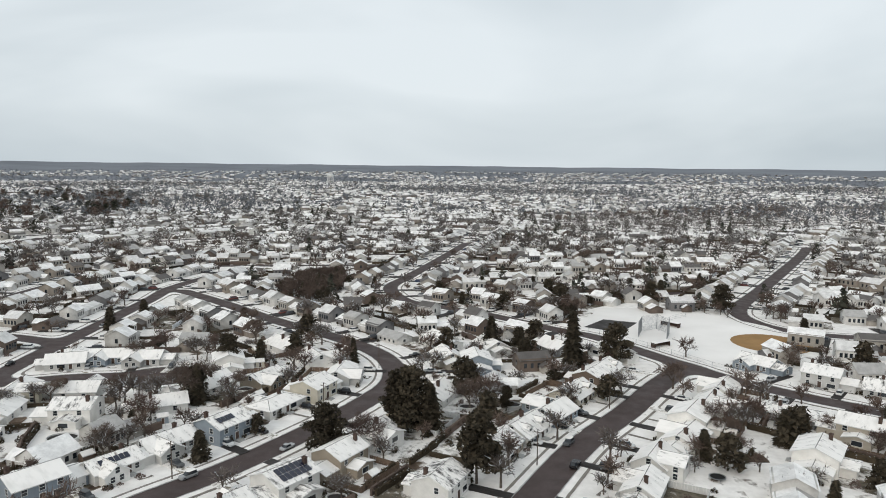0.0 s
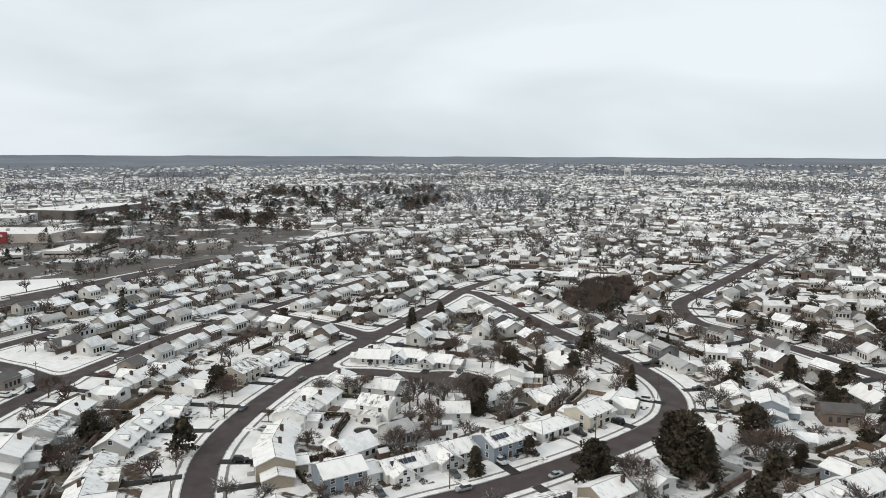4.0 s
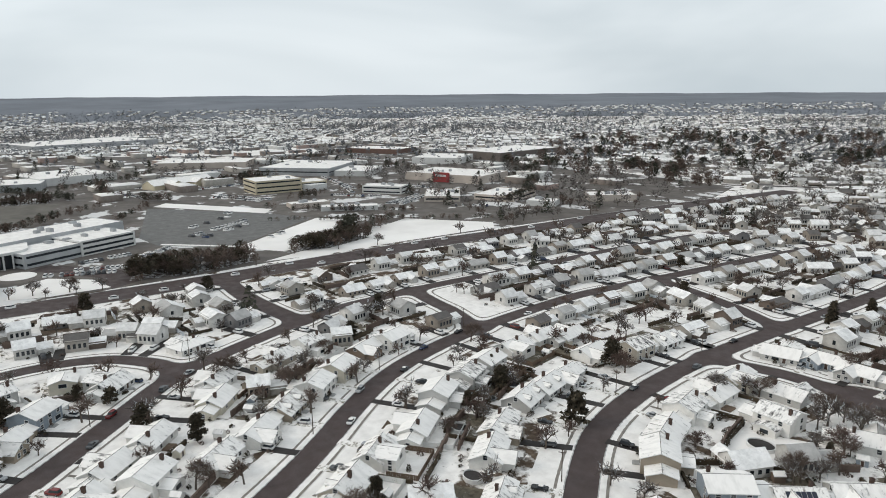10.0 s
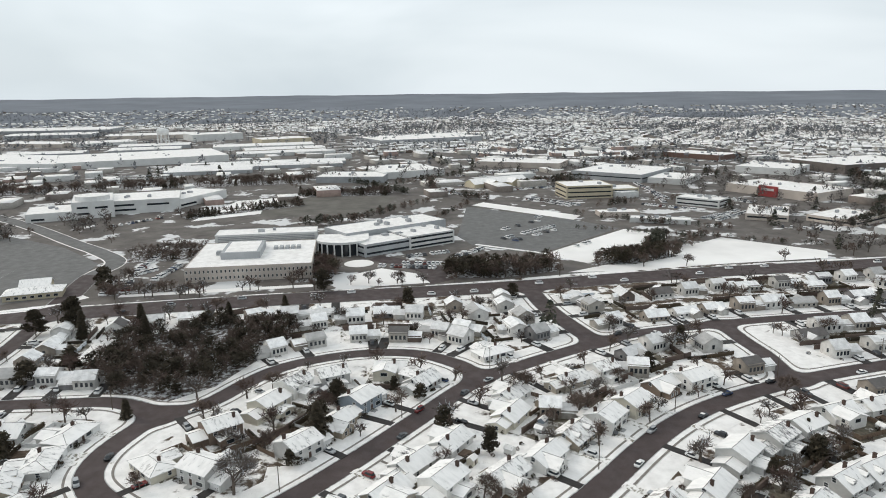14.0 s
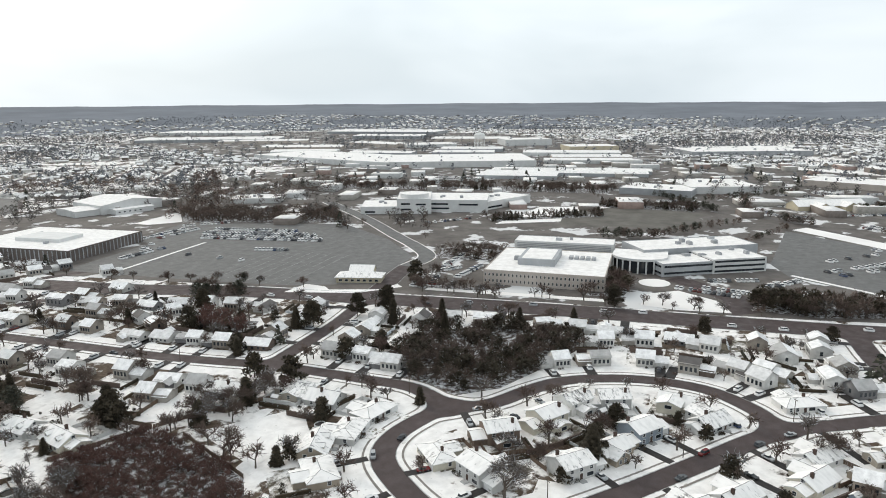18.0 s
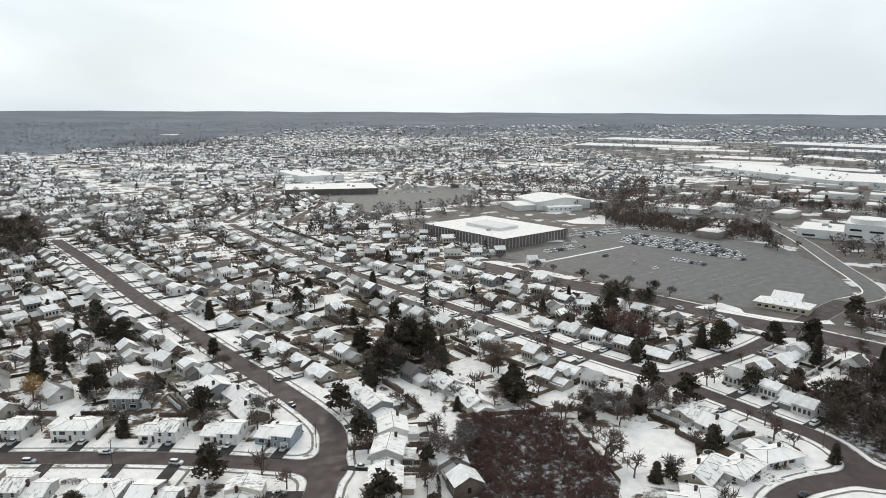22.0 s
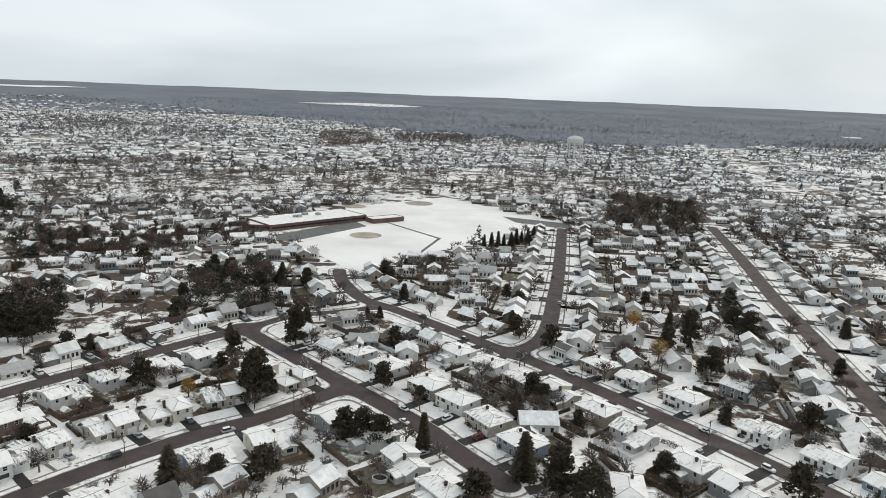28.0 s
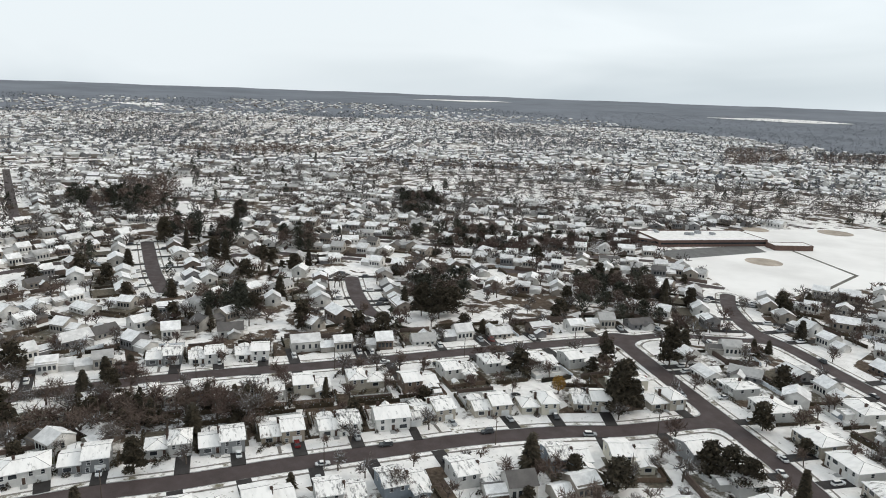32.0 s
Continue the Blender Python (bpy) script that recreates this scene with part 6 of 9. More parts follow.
def flat_roofed(name, m, w, d, h, wall_mat, label, bands=0, units=2, category="building"):
    """A flat-roofed block with parapet, snowy roof, window bands and roof plant."""
    t = thing(name, m, label, category)
    s = Shape()
    s.hull([(0, 0, 0), (w, 0, 0), (w, d, 0), (0, d, 0)], [(0, 0, h), (w, 0, h), (w, d, h), (0, d, h)], 0, False)
    s.hull([(0.5, 0.5, h - 0.6), (w - 0.5, 0.5, h - 0.6), (w - 0.5, d - 0.5, h - 0.6), (0.5, d - 0.5, h - 0.6)], [(0.5, 0.5, h), (w - 0.5, 0.5, h), (w - 0.5, d - 0.5, h), (0.5, d - 0.5, h)], 0, False)
    for a, b, c, e in (((0, 0), (w, 0), (w - 0.5, 0.5), (0.5, 0.5)), ((w, 0), (w, d), (w - 0.5, d - 0.5), (w - 0.5, 0.5)), ((w, d), (0, d), (0.5, d - 0.5), (w - 0.5, d - 0.5)), ((0, d), (0, 0), (0.5, 0.5), (0.5, d - 0.5))):
        s.face([(*a, h), (*b, h), (*c, h), (*e, h)])
    part("wall", s, wall_mat, t)
    r = Shape()
    r.face([(0.5, 0.5, h - 0.3), (w - 0.5, 0.5, h - 0.3), (w - 0.5, d - 0.5, h - 0.3), (0.5, d - 0.5, h - 0.3)])
    part("roof", r, M_FLATROOF, t, "snow-covered flat roof")
    for k in range(bands):
        z = h * (k + 0.5) / bands
        for x0, x1, y0, y1 in ((1.5, w - 1.5, -0.06, 0.02), (w - 0.02, w + 0.06, 1.5, d - 1.5), (-0.06, 0.02, 1.5, d - 1.5)):
            g = Shape()
            g.box(x0, x1, y0, y1, z - 0.7, z + 0.7, 0, True)
            part("window_band", g, M_GLASS, t, "dark ribbon window")
    rr = random.Random(int(w * 7 + d))
    for _ in range(units):
        u = Shape()
        x, y = rr.uniform(0.15, 0.8) * w, rr.uniform(0.2, 0.75) * d
        a, b, c = rr.uniform(2, 5), rr.uniform(2, 5), rr.uniform(1.2, 2.4)
        u.box(x, x + a, y, y + b, h - 0.3, h - 0.3 + c)
        u.box(x + 0.3, x + a - 0.3, y + 0.3, y + b - 0.3, h - 0.3 + c, h + c - 0.05)
        part("roof_unit", u, M_GREYWALL, t)
    return t


BLOCKS = [  # ends of the front edge, depth, height, wall, storeys with ribbon windows
    ((-1509, 9), (-1598, 243), 160, 11, M_GREYWALL, 0), ((-897, -78), (-882, 8), 60, 8, M_GREYWALL, 0), ((-916, 8), (-948, 92), 90, 9, M_WHITEWALL, 0),
    ((-884, 252), (-818, 321), 104, 10, M_GREYWALL, 1), ((-817, 328), (-788, 362), 66, 7, M_WHITEWALL, 0), ((-1050, 150), (-990, 264), 70, 8, M_CONCRETE, 0),
    ((-1237, -845), (-1133, -499), 150, 10, M_WHITEWALL, 0), ((-1133, -495), (-1231, -253), 170, 11, M_WHITEWALL, 0), ((-681, -501), (-702, -448), 40, 6, M_WHITEWALL, 0),
    ((-1769, -446), (-1829, -336), 90, 16, M_WHITEWALL, 0), ((-1568, -248), (-1616, -146), 80, 14, M_CREAMWALL, 0), ((-736, 386), (-643, 433), 66, 9, M_CONCRETE, 0),
    ((-900, 483), (-846, 533), 74, 9, M_WHITEWALL, 0), ((-568, 318), (-550, 347), 54, 5.5, M_CONCRETE, 1), ((-555, 366), (-519, 386), 54, 5.5, M_CONCRETE, 1)]
WAREHOUSES = [  # ends of the front edge, depth, height
    ((-1644, -1530), (-1815, -1150), 130, 11), ((-2058, -1800), (-2140, -1430), 150, 12), ((-1667, -1255), (-1775, -1030), 60, 10), ((-2280, -1240), (-2300, -830), 160, 12),
    ((-1640, -668), (-1715, -560), 70, 10), ((-1700, -862), (-1640, -700), 60, 11), ((-1380, -700), (-1400, -560), 50, 9), ((-1350, -880), (-1400, -740), 60, 10),
    ((-1480, -990), (-1540, -800), 70, 10), ((-1420, -520), (-1450, -390), 60, 10), ((-1290, -250), (-1330, -90), 40, 9), ((-1370, -250), (-1410, -100), 50, 9),
    ((-1530, -540), (-1560, -400), 60, 10), ((-1460, -330), (-1500, -130), 60, 10), ((-1900, -700), (-1940, -480), 90, 12), ((-2000, -1000), (-2030, -780), 100, 12)]
BLOCKS_B = [
    ((-657, 294), (-625, 323), 22, 8, M_WHITEWALL, 2), ((-387, -878), (-503, -828), 80, 8, M_DARKWALL, 0), ((-602, 199), (-600, 236), 16, 4, M_CONCRETE, 0),
    ((-493, 22), (-513, 57), 40, 10, M_WHITEWALL, 3), ((-572, 216), (-552, 262), 14, 4, M_WHITEWALL, 0), ((-481, 447), (-459, 485), 26, 6, M_CONCRETE, 0),
    ((-496, 384), (-475, 400), 20, 5, M_WHITEWALL, 0), ((-936, 585), (-850, 606), 150, 12, M_DARKWALL, 0), ((-484, -1031), (-557, -1028), 130, 9, M_WHITEWALL, 0), ((-1139, 481), (-1052, 538), 60, 8, M_SCHOOL, 0),
    ((-1425, 3557), (-1315, 3608), 80, 26, M_WHITEWALL, 0)]
WORDS = {M_GREYWALL: "grey panelled", M_WHITEWALL: "white panelled", M_DARKWALL: "dark brown", M_CONCRETE: "pale concrete", M_CREAMWALL: "cream panelled", M_SCHOOL: "red-brown"}
for a, b, d, h, wm, bands in BLOCKS + BLOCKS_B:
    m, w = edge_frame(a, b)
    flat_roofed("commercial_building", m, w, d, h, wm, f"{WORDS[wm]} flat-roofed building with snow on its roof", bands, 3)

for k, (a, b, d, h) in enumerate(WAREHOUSES):
    m, w = edge_frame(a, b)
    t = thing("warehouse", m, "long pale warehouse with ridged snow-covered roofs", "warehouse", "warehouses")
    n = max(2, int(d / 26))
    for q in range(n):
        wl, rf = Shape(), Shape()
        volume(wl, rf, 0, w, d * q / n, d * (q + 1) / n - 0.05, h - 3, 2.4, "gx", 0.0)
        part("wall", wl, (M_GREYWALL, M_WHITEWALL, M_CONCRETE)[k % 3], t)
        part("roof", rf, (M_FLATROOF, M_GREYWALL), t)

# the red front of the store by the shops
m, w = edge_frame((-736, 386), (-643, 433))
t = thing("store_entrance", m @ pose(w * 0.40, -3, 0), "red entrance block of the pale store", "shop front")
s = Shape()
s.box(0, w * 0.2, 0, 2.99, 0, 11)
part("wall", s, M_REDWALL, t)
s = Shape()
s.box(w * 0.03, w * 0.17, -0.1, 0.0, 6.2, 8.6, 0, True)
part("sign_board", s, M_WHITEWALL, t, "pale lettering board")

# the dark-walled hall by the car park, with ribs
m, w = edge_frame((-377, -536), (-386, -430))
hall = flat_roofed("factory_hall", m, w, 84, 9, M_DARKWALL, "dark ribbed factory hall with a snow-covered flat roof", 0, 5)
for i in range(26):
    s = Shape()
    s.box(w * (i + 0.5) / 26 - 0.35, w * (i + 0.5) / 26 + 0.35, -0.35, 0.01, 0, 8.2)
    part("wall_rib", s, M_GREYWALL, hall)
for i in range(20):
    s = Shape()
    s.box(w - 0.01, w + 0.35, 84 * (i + 0.5) / 20 - 0.35, 84 * (i + 0.5) / 20 + 0.35, 0, 8.2)
    part("wall_rib", s, M_GREYWALL, hall)
s = Shape()
s.box(w * 0.3, w * 0.7, 26, 52, 8.7, 11.4)
part("roof_house", s, M_WHITEWALL, hall)

# the stepped white works with its round-ended blocks
WORKS = []
for a, b, d, h in (((-655, -320), (-668, -284), 50, 8), ((-668, -284), (-680, -250), 60, 16), ((-690, -262), (-706, -196), 60, 13), ((-712, -204), (-790, -168), 45, 9)):
    m, w = edge_frame(a, b)
    WORKS.append(flat_roofed("works_block", m, w, d, h, M_WHITEWALL, "white stepped works building with snowy roof", 0, 3))
    for k, (u0, u1, z) in enumerate(((0.12, 0.4, 0.3), (0.55, 0.85, 0.62), (0.12, 0.38, 0.66))):
        if k and h < 10:
            continue
        s = Shape()
        s.box(w * u0, w * u1, -0.2, 0.05, h * z - 0.9, h * z + 0.9, 0, True)
        part("window_band", s, M_GLASS, WORKS[-1], "dark strip window")
m, w = edge_frame((-668, -284), (-680, -250))
s = Shape()
ring = [(w * 0.5 + w * 0.42 * math.cos(q), 16 + 14 * math.sin(q)) for q in np.linspace(0, 2 * math.pi, 24, endpoint=False)]
s.hull([(x, y, 15.7) for x, y in ring], [(x, y, 20.0) for x, y in ring])
t = thing("works_tower", m, "round white drum on the works roof", "building")
part("wall", s, M_WHITEWALL, t)
s = Shape()
s.hull([(x, y, 20.0) for x, y in ring], [(w * 0.5 + (x - w * 0.5) * 0.9, 16 + (y - 16) * 0.9, 20.5) for x, y in ring])
part("roof", s, M_FLATROOF, t)
# long sheds with striped roofs
for a, b in (((-1017, -301), (-1033, -181)), ((-1081, -196), (-1098, -53)), ((-1060, -300), (-1076, -185)), ((-1125, -196), (-1140, -50)), ((-1105, -300), (-1118, -190))):
    m, w = edge_frame(a, b)
    t = thing("storage_shed", m, "long pale storage shed with a ridged snowy roof", "shed")
    for k in range(2):
        wl, rf = Shape(), Shape()
        volume(wl, rf, 0, w, 18 * k, 18 * k + 15, 5, 2, "gx")
        part("wall", wl, M_GREYWALL, t)
        part("roof", rf, (M_ROOFS[0], M_TRIM), t)

# the tan office block with two rows of small windows
OFFICE, office_w = edge_frame((-422, -119), (-425, -42))
office = flat_roofed("office_building", OFFICE, office_w, 72, 9.6, M_CONCRETE, "pale tan office block with two rows of small windows", 0, 3)
SLOT = window_mesh("slot_window", 0.9, 1.7, 0)
for k in range(30):
    for z in (2.6, 6.6):
        part("window", SLOT, None, office, "", pose(office_w * (k + 0.5) / 30, 0, z))
for k in range(20):
    for z in (2.6, 6.6):
        part("window", SLOT, None, office, "", pose(office_w, 72 * (k + 0.5) / 20, z, 0, 0, 90))
s = Shape()
s.box(office_w * 0.24, office_w * 0.56, 20, 56, 9.3, 13.6)
part("penthouse", s, M_GREYWALL, office, "grey plant room on the roof")
s = Shape()
s.box(office_w * 0.27, office_w * 0.53, 22, 54, 13.6, 13.75)
part("penthouse_roof", s, M_FLATROOF, office, "snowy plant room roof")
for i in range(5):
    s = Shape()
    s.box(office_w * (0.64 + 0.05 * i), office_w * (0.64 + 0.05 * i) + 2.6, 44, 50, 9.3, 11.0)
    part("roof_unit", s, M_GREYWALL, office)
m, w = edge_frame((-512, -120), (-516, -46))
rear = flat_roofed("rear_office_block", m, w, 22, 11.5, M_WHITEWALL, "pale rear office block with louvred screens", 0, 2)
for k in range(6):
    s = Shape()
    s.box(2, w - 2, -0.25, 0.01, 3.5 + 1.2 * k, 4.1 + 1.2 * k, 0, True)
    part("louvre", s, M_GREYWALL, rear)
# the colonnaded entrance hall
ENTRY = pose(-492, -26, 0)
entry = thing("entrance_hall", ENTRY, "curved glass entrance hall behind white columns", "building")
ring = [(-16, -17)] + [(15 * math.cos(a) - 3, 18 * math.sin(a)) for a in np.linspace(-1.3, 1.3, 12)] + [(-16, 17)]
s = Shape()
s.hull([(x, y, 0) for x, y in ring], [(x, y, 8.6) for x, y in ring], 0, False)
part("glass_front", s, M_GLASS, entry, "dark glass front")
s = Shape()
big = [(x * 1.15, y * 1.08) for x, y in ring]
s.hull([(x, y, 8.6) for x, y in big], [(x, y, 10.2) for x, y in big], 0, False)
part("fascia", s, M_WHITEWALL, entry)
s = Shape()
s.face([(x, y, 10.15) for x, y in big])
part("roof", s, M_FLATROOF, entry)
for a in np.linspace(-1.15, 1.15, 9):
    s = Shape()
    x, y = 17.5 * math.cos(a) - 3, 19 * math.sin(a)
    s.limb((x, y, 0), (x, y, 8.6), 0.6, 0.55, 8)
    part("column", s, M_WHITEWALL, entry, "white round column")
flat("snow_island", [(-457 + 10 * math.cos(a), -14 + 10 * math.sin(a)) for a in np.linspace(0, 2 * math.pi, 24, endpoint=False)], 0.2, M_FIELD, "round snowy island before the entrance", "island", "structure", 0.2)
m, w = edge_frame((-474, -10), (-515, 57))
wing = flat_roofed("office_wing", m, w, 26, 9, M_GREYWALL, "long grey office wing with dark ribbon windows", 2, 2)
m, w = edge_frame((-498, -22), (-545, 56))
flat_roofed("office_wing", m @ pose(0, 4, 0), w, 34, 12, M_GREYWALL, "raised pale green-roofed office wing behind", 0, 6)
flat("drive", [(-398, 30), (-408, 46), (-440, 40), (-470, 12), (-478, 0), (-466, -8), (-452, 8), (-428, 26)], 0.05, M_ROAD, "curved asphalt drive to the entrance", "drive")

# the three-storey cream office
m, w = edge_frame((-707, 197), (-710, 278))
flat_roofed("cream_office", m, w * 0.62, 40, 14, M_CREAMWALL, "cream three-storey office with ribbon windows", 3, 2)
flat_roofed("cream_office", m @ pose(w * 0.62 + 0.1, 4, 0), w * 0.38, 30, 9, M_CREAMWALL, "low cream office wing with ribbon windows", 2, 1)
# low restaurant by the works drive
m, w = edge_frame((-395, -212), (-403, -180))
t = thing("restaurant", m, "low restaurant with a snowy hip roof", "restaurant")
for v in ((0, 30, 0, 14, 3.6, 2.6, "hip", 0.8), (6, 22, 14, 26, 4.2, 3.2, "gx", 0.6)):
    wl, rf = Shape(), Shape()
    volume(wl, rf, *v)
    part("wall", wl, M_CREAMWALL, t)
    part("roof", rf, (M_ROOFS[0], M_TRIM), t)
for k in range(7):
    part("window", WIDE, None, t, "", pose(3 + 4 * k, 0, 1.7))
# white hall with a low pitched roof and a flat annexe
m, w = edge_frame((-571, -583), (-640, -562))
t = thing("sports_hall", m, "large white hall with a low snowy pitched roof", "building")
for v in ((0, w, 0, 60, 9.5, 4.5, "gy", 0.5), (-26, -0.1, 4, 44, 6, 1.2, "gx", 0.3), (8, w - 20, -14, -0.1, 5, 1.0, "gx", 0.3)):
    wl, rf = Shape(), Shape()
    volume(wl, rf, *v)
    part("wall", wl, M_WHITEWALL, t)
    part("roof", rf, (M_FLATROOF, M_TRIM, M_TRIM), t, "snow-covered roof")
for k in range(5):
    part("window", WIDE, None, t, "", pose(12 + 6 * k, -14, 2.6))
# pitched-roof complex
m, w = edge_frame((-806, 114), (-840, 184))
t = thing("pitched_complex", m, "low complex with snowy pitched roofs", "building")
for v in ((0, w, 0, 22, 5, 5, "gx", 0.8), (w * 0.2, w * 0.4, -10, 10, 5, 4, "gy", 0.8), (w * 0.6, w * 0.8, -10, 10, 5, 4, "gy", 0.8)):
    wl, rf = Shape(), Shape()
    volume(wl, rf, *v)
    part("wall", wl, M_CREAMWALL, t)
    part("roof", rf, (M_ROOFS[0], M_TRIM), t)


def water_tower(x, y, h, r, label):
    t = thing("water_tower", pose(x, y, 0), label, "water tower")
    s = Shape()
    prof = [(0.15, h * 0.62), (0.75, h * 0.66), (1.0, h * 0.74), (1.0, h * 0.88), (0.7, h * 0.96), (0.1, h)]
    for (a, za), (b, zb) in zip(prof, prof[1:]):
        s.hull([(r * a * math.cos(q), r * a * math.sin(q), za) for q in np.linspace(0, 2 * math.pi, 20, endpoint=False)], [(r * b * math.cos(q), r * b * math.sin(q), zb) for q in np.linspace(0, 2 * math.pi, 20, endpoint=False)], 0, False)
    part("tank", s, M_WHITEWALL, t, "white water tank")
    for q in np.linspace(0, 2 * math.pi, 8, endpoint=False):
        g = Shape()
        g.limb((r * 0.95 * math.cos(q), r * 0.95 * math.sin(q), 0), (r * 0.9 * math.cos(q), r * 0.9 * math.sin(q), h * 0.72), 0.9, 0.8, 6)
        part("leg", g, M_WHITEWALL, t)


water_tower(95, -1330, 46, 15, "white water tower on many legs above the houses")
water_tower(-1595, -465, 42, 13, "white water tower among the factory roofs")
water_tower(-520, 2500, 40, 12, "small white water tower far over the houses")


# ---- playing fields ----
flat("ball_field", [(47, 318), (62, 345), (69, 362), (95, 363), (119, 355), (140, 326), (146, 306), (141, 286), (125, 268), (104, 252), (82, 274)], 0.10, M_FIELD, "snow-covered ball field", "field")
flat("infield", [(129 + 16 * math.cos(a), 292.5 + 16.5 * math.sin(a)) for a in np.linspace(0, 2 * math.pi, 32, endpoint=False)], 0.14, M_CLAY, "bare tan clay infield of the ball field", "infield")
flat("sports_court", [(54, 317), (66, 334), (81, 328), (69, 307)], 0.14, M_DRIVE, "dark asphalt sports court", "court")
flat("school_field", [(233, -462), (172, -412), (156, -404), (140, -452), (99, -526), (42, -639), (110, -690), (191, -746), (255, -640), (262, -600), (216, -572), (240, -530)], 0.10, M_FIELD, "wide snow-covered school playing field", "field")
for x, y, r in ((193, -511, 13), (203, -690, 15), (255, -640, 12)):
    flat("infield", [(x + r * math.cos(a), y + r * math.sin(a)) for a in np.linspace(0, 2 * math.pi, 28, endpoint=False)], 0.14, M_DIRT, "snow-dusted clay infield", "infield")
flat("field_path", [(133, -442), (135.5, -442), (136.5, -524), (196, -570), (194.5, -572), (134, -526)], 0.13, M_DULL, "trodden path between the two playing fields", "path")
flat("school_yard", [(262, -470), (236, -464), (206, -548), (226, -566)], 0.12, M_LOT, "grey asphalt yard before the school", "yard")
flat("school_yard", [(300, -470), (290, -486), (262, -500), (216, -580), (250, -600), (330, -520)], 0.03, M_LOT, "grey asphalt car park behind the school", "car park")
flat("field_car_park", [(107, -652), (42, -642), (36, -612), (90, -626)], 0.14, M_LOT, "grey asphalt car park by the field", "car park")


def chain_fence(pts, h=2.4, label="grey chain-link fence on steel posts"):
    """Posts and rails along a line."""
    t = thing("chain_link_fence", pose(0, 0, 0), label, "fence")
    ln = smooth_line(pts, 6.0)
    for x, y in ln:
        s = Shape()
        s.limb((x, y, 0), (x, y, h), 0.07, 0.07, 5)
        part("post", s, M_STEEL, t)
    s = Shape()
    for (x0, y0), (x1, y1) in zip(ln, ln[1:]):
        for z in (0.3, h * 0.5, h):
            s.limb((x0, y0, z), (x1, y1, z), 0.04, 0.04, 3)
    part("rail", s, M_STEEL, t)


chain_fence([(54, 305), (66, 292), (78, 276), (89, 258), (97, 247)])
chain_fence([(98, 248), (124, 264), (144, 288), (148, 300)])
chain_fence([(87, 312), (93, 326), (100, 337), (108, 343)], 2.0)
# backstop with its netting, and the bench shelter beside it
t = thing("backstop", pose(0, 0, 0), "tall grey chain-link backstop on steel posts at the ball field", "backstop")
ring = [(75, 300), (79, 311), (87, 316), (90, 306), (86, 295)]
for x, y in ring:
    s = Shape()
    s.limb((x, y, 0), (x, y, 7.0), 0.14, 0.12, 6)
    part("post", s, M_STEEL, t)
for (x0, y0), (x1, y1) in zip(ring, ring[1:]):
    s = Shape()
    n = int(math.hypot(x1 - x0, y1 - y0) / 0.45)
    for k in range(1, n):
        f = k / n
        s.limb((x0 + (x1 - x0) * f, y0 + (y1 - y0) * f, 0), (x0 + (x1 - x0) * f, y0 + (y1 - y0) * f, 7.0), 0.035, 0.035, 3)
    for k in range(13):
        s.limb((x0, y0, 0.5 + k * 0.54), (x1, y1, 0.5 + k * 0.54), 0.035, 0.035, 3)
    part("netting", s, M_STEEL, t, "grey wire netting")
for x, y, rz in ((80.5, 284, 35), (95, 322, -50)):
    t = thing("bench_shelter", pose(x, y, 0, 0, 0, rz), "low dark bench shelter with a flat snowy roof", "shelter", "bench shelters")
    s = Shape()
    s.box(-4.5, 4.5, 1.0, 1.2, 0, 2.2)
    s.box(-4.5, -4.3, -1.2, 1.0, 0, 2.2)
    s.box(4.3, 4.5, -1.2, 1.0, 0, 2.2)
    part("wall", s, M_BRICK, t)
    s = Shape()
    s.box(-4.8, 4.8, -1.5, 1.4, 2.2, 2.4, 0, True)
    part("roof", s, M_FLATROOF, t, "snowy flat roof")
    s = Shape()
    s.box(-4.0, 4.0, 0.4, 0.9, 0.4, 0.5, 0, True)
    s.box(-3.6, -3.4, 0.45, 0.85, 0, 0.4)
    s.box(3.4, 3.6, 0.45, 0.85, 0, 0.4)
    part("bench", s, M_FENCE, t)

# the school
m, w = edge_frame((267, -491), (216, -572))
school = flat_roofed("school_building", m, w, 40, 5.4, M_SCHOOL, "low red-brick school with a snow-covered flat roof", 1, 4, "school")
m2, w2 = edge_frame((290, -488), (268, -494))
flat_roofed("school_wing", m2 @ pose(0, 2, 0), w2, 46, 4.4, M_SCHOOL, "low brick school wing with snowy roof", 1, 2, "school")
m2, w2 = edge_frame((205, -560), (185, -585))
flat_roofed("field_house", m2, w2, 14, 4.2, M_SCHOOL, "small brick field house with snowy roof", 0, 0, "building")


# ---- trees ----
def conifer(seed, h, wide, count=1700):
    r = random.Random(seed)
    trunk, crown = Shape(), Shape()
    trunk.limb((0, 0, -0.2), (0, 0, h * 0.95), h * 0.018, 0.04, 6)
    lop = [r.uniform(0.6, 1.15) for _ in range(9)]
    for i in range(count):
        t = r.random() ** 1.25
        z = h * (0.06 + 0.93 * t)
        a = r.uniform(0, 2 * math.pi)
        full = wide * (1.02 - t) ** 0.72 * lop[int(a / (2 * math.pi) * 9)] * (0.75 + 0.25 * math.sin(z * 4.2 + a))
        d = full * math.sqrt(r.uniform(0.1, 1.0))
        c = Vector((d * math.cos(a), d * math.sin(a), z - 0.22 * d))
        out = Vector((math.cos(a), math.sin(a), r.uniform(-0.7, 0.1)))
        side = Vector((-math.sin(a), math.cos(a), r.gauss(0, 0.3)))
        k = h * 0.038 * r.uniform(0.6, 1.4) * (1700 / count) ** 0.5
        crown.face([c - side * k, c + side * k, c + out * k * 2.2])
    return trunk, crown


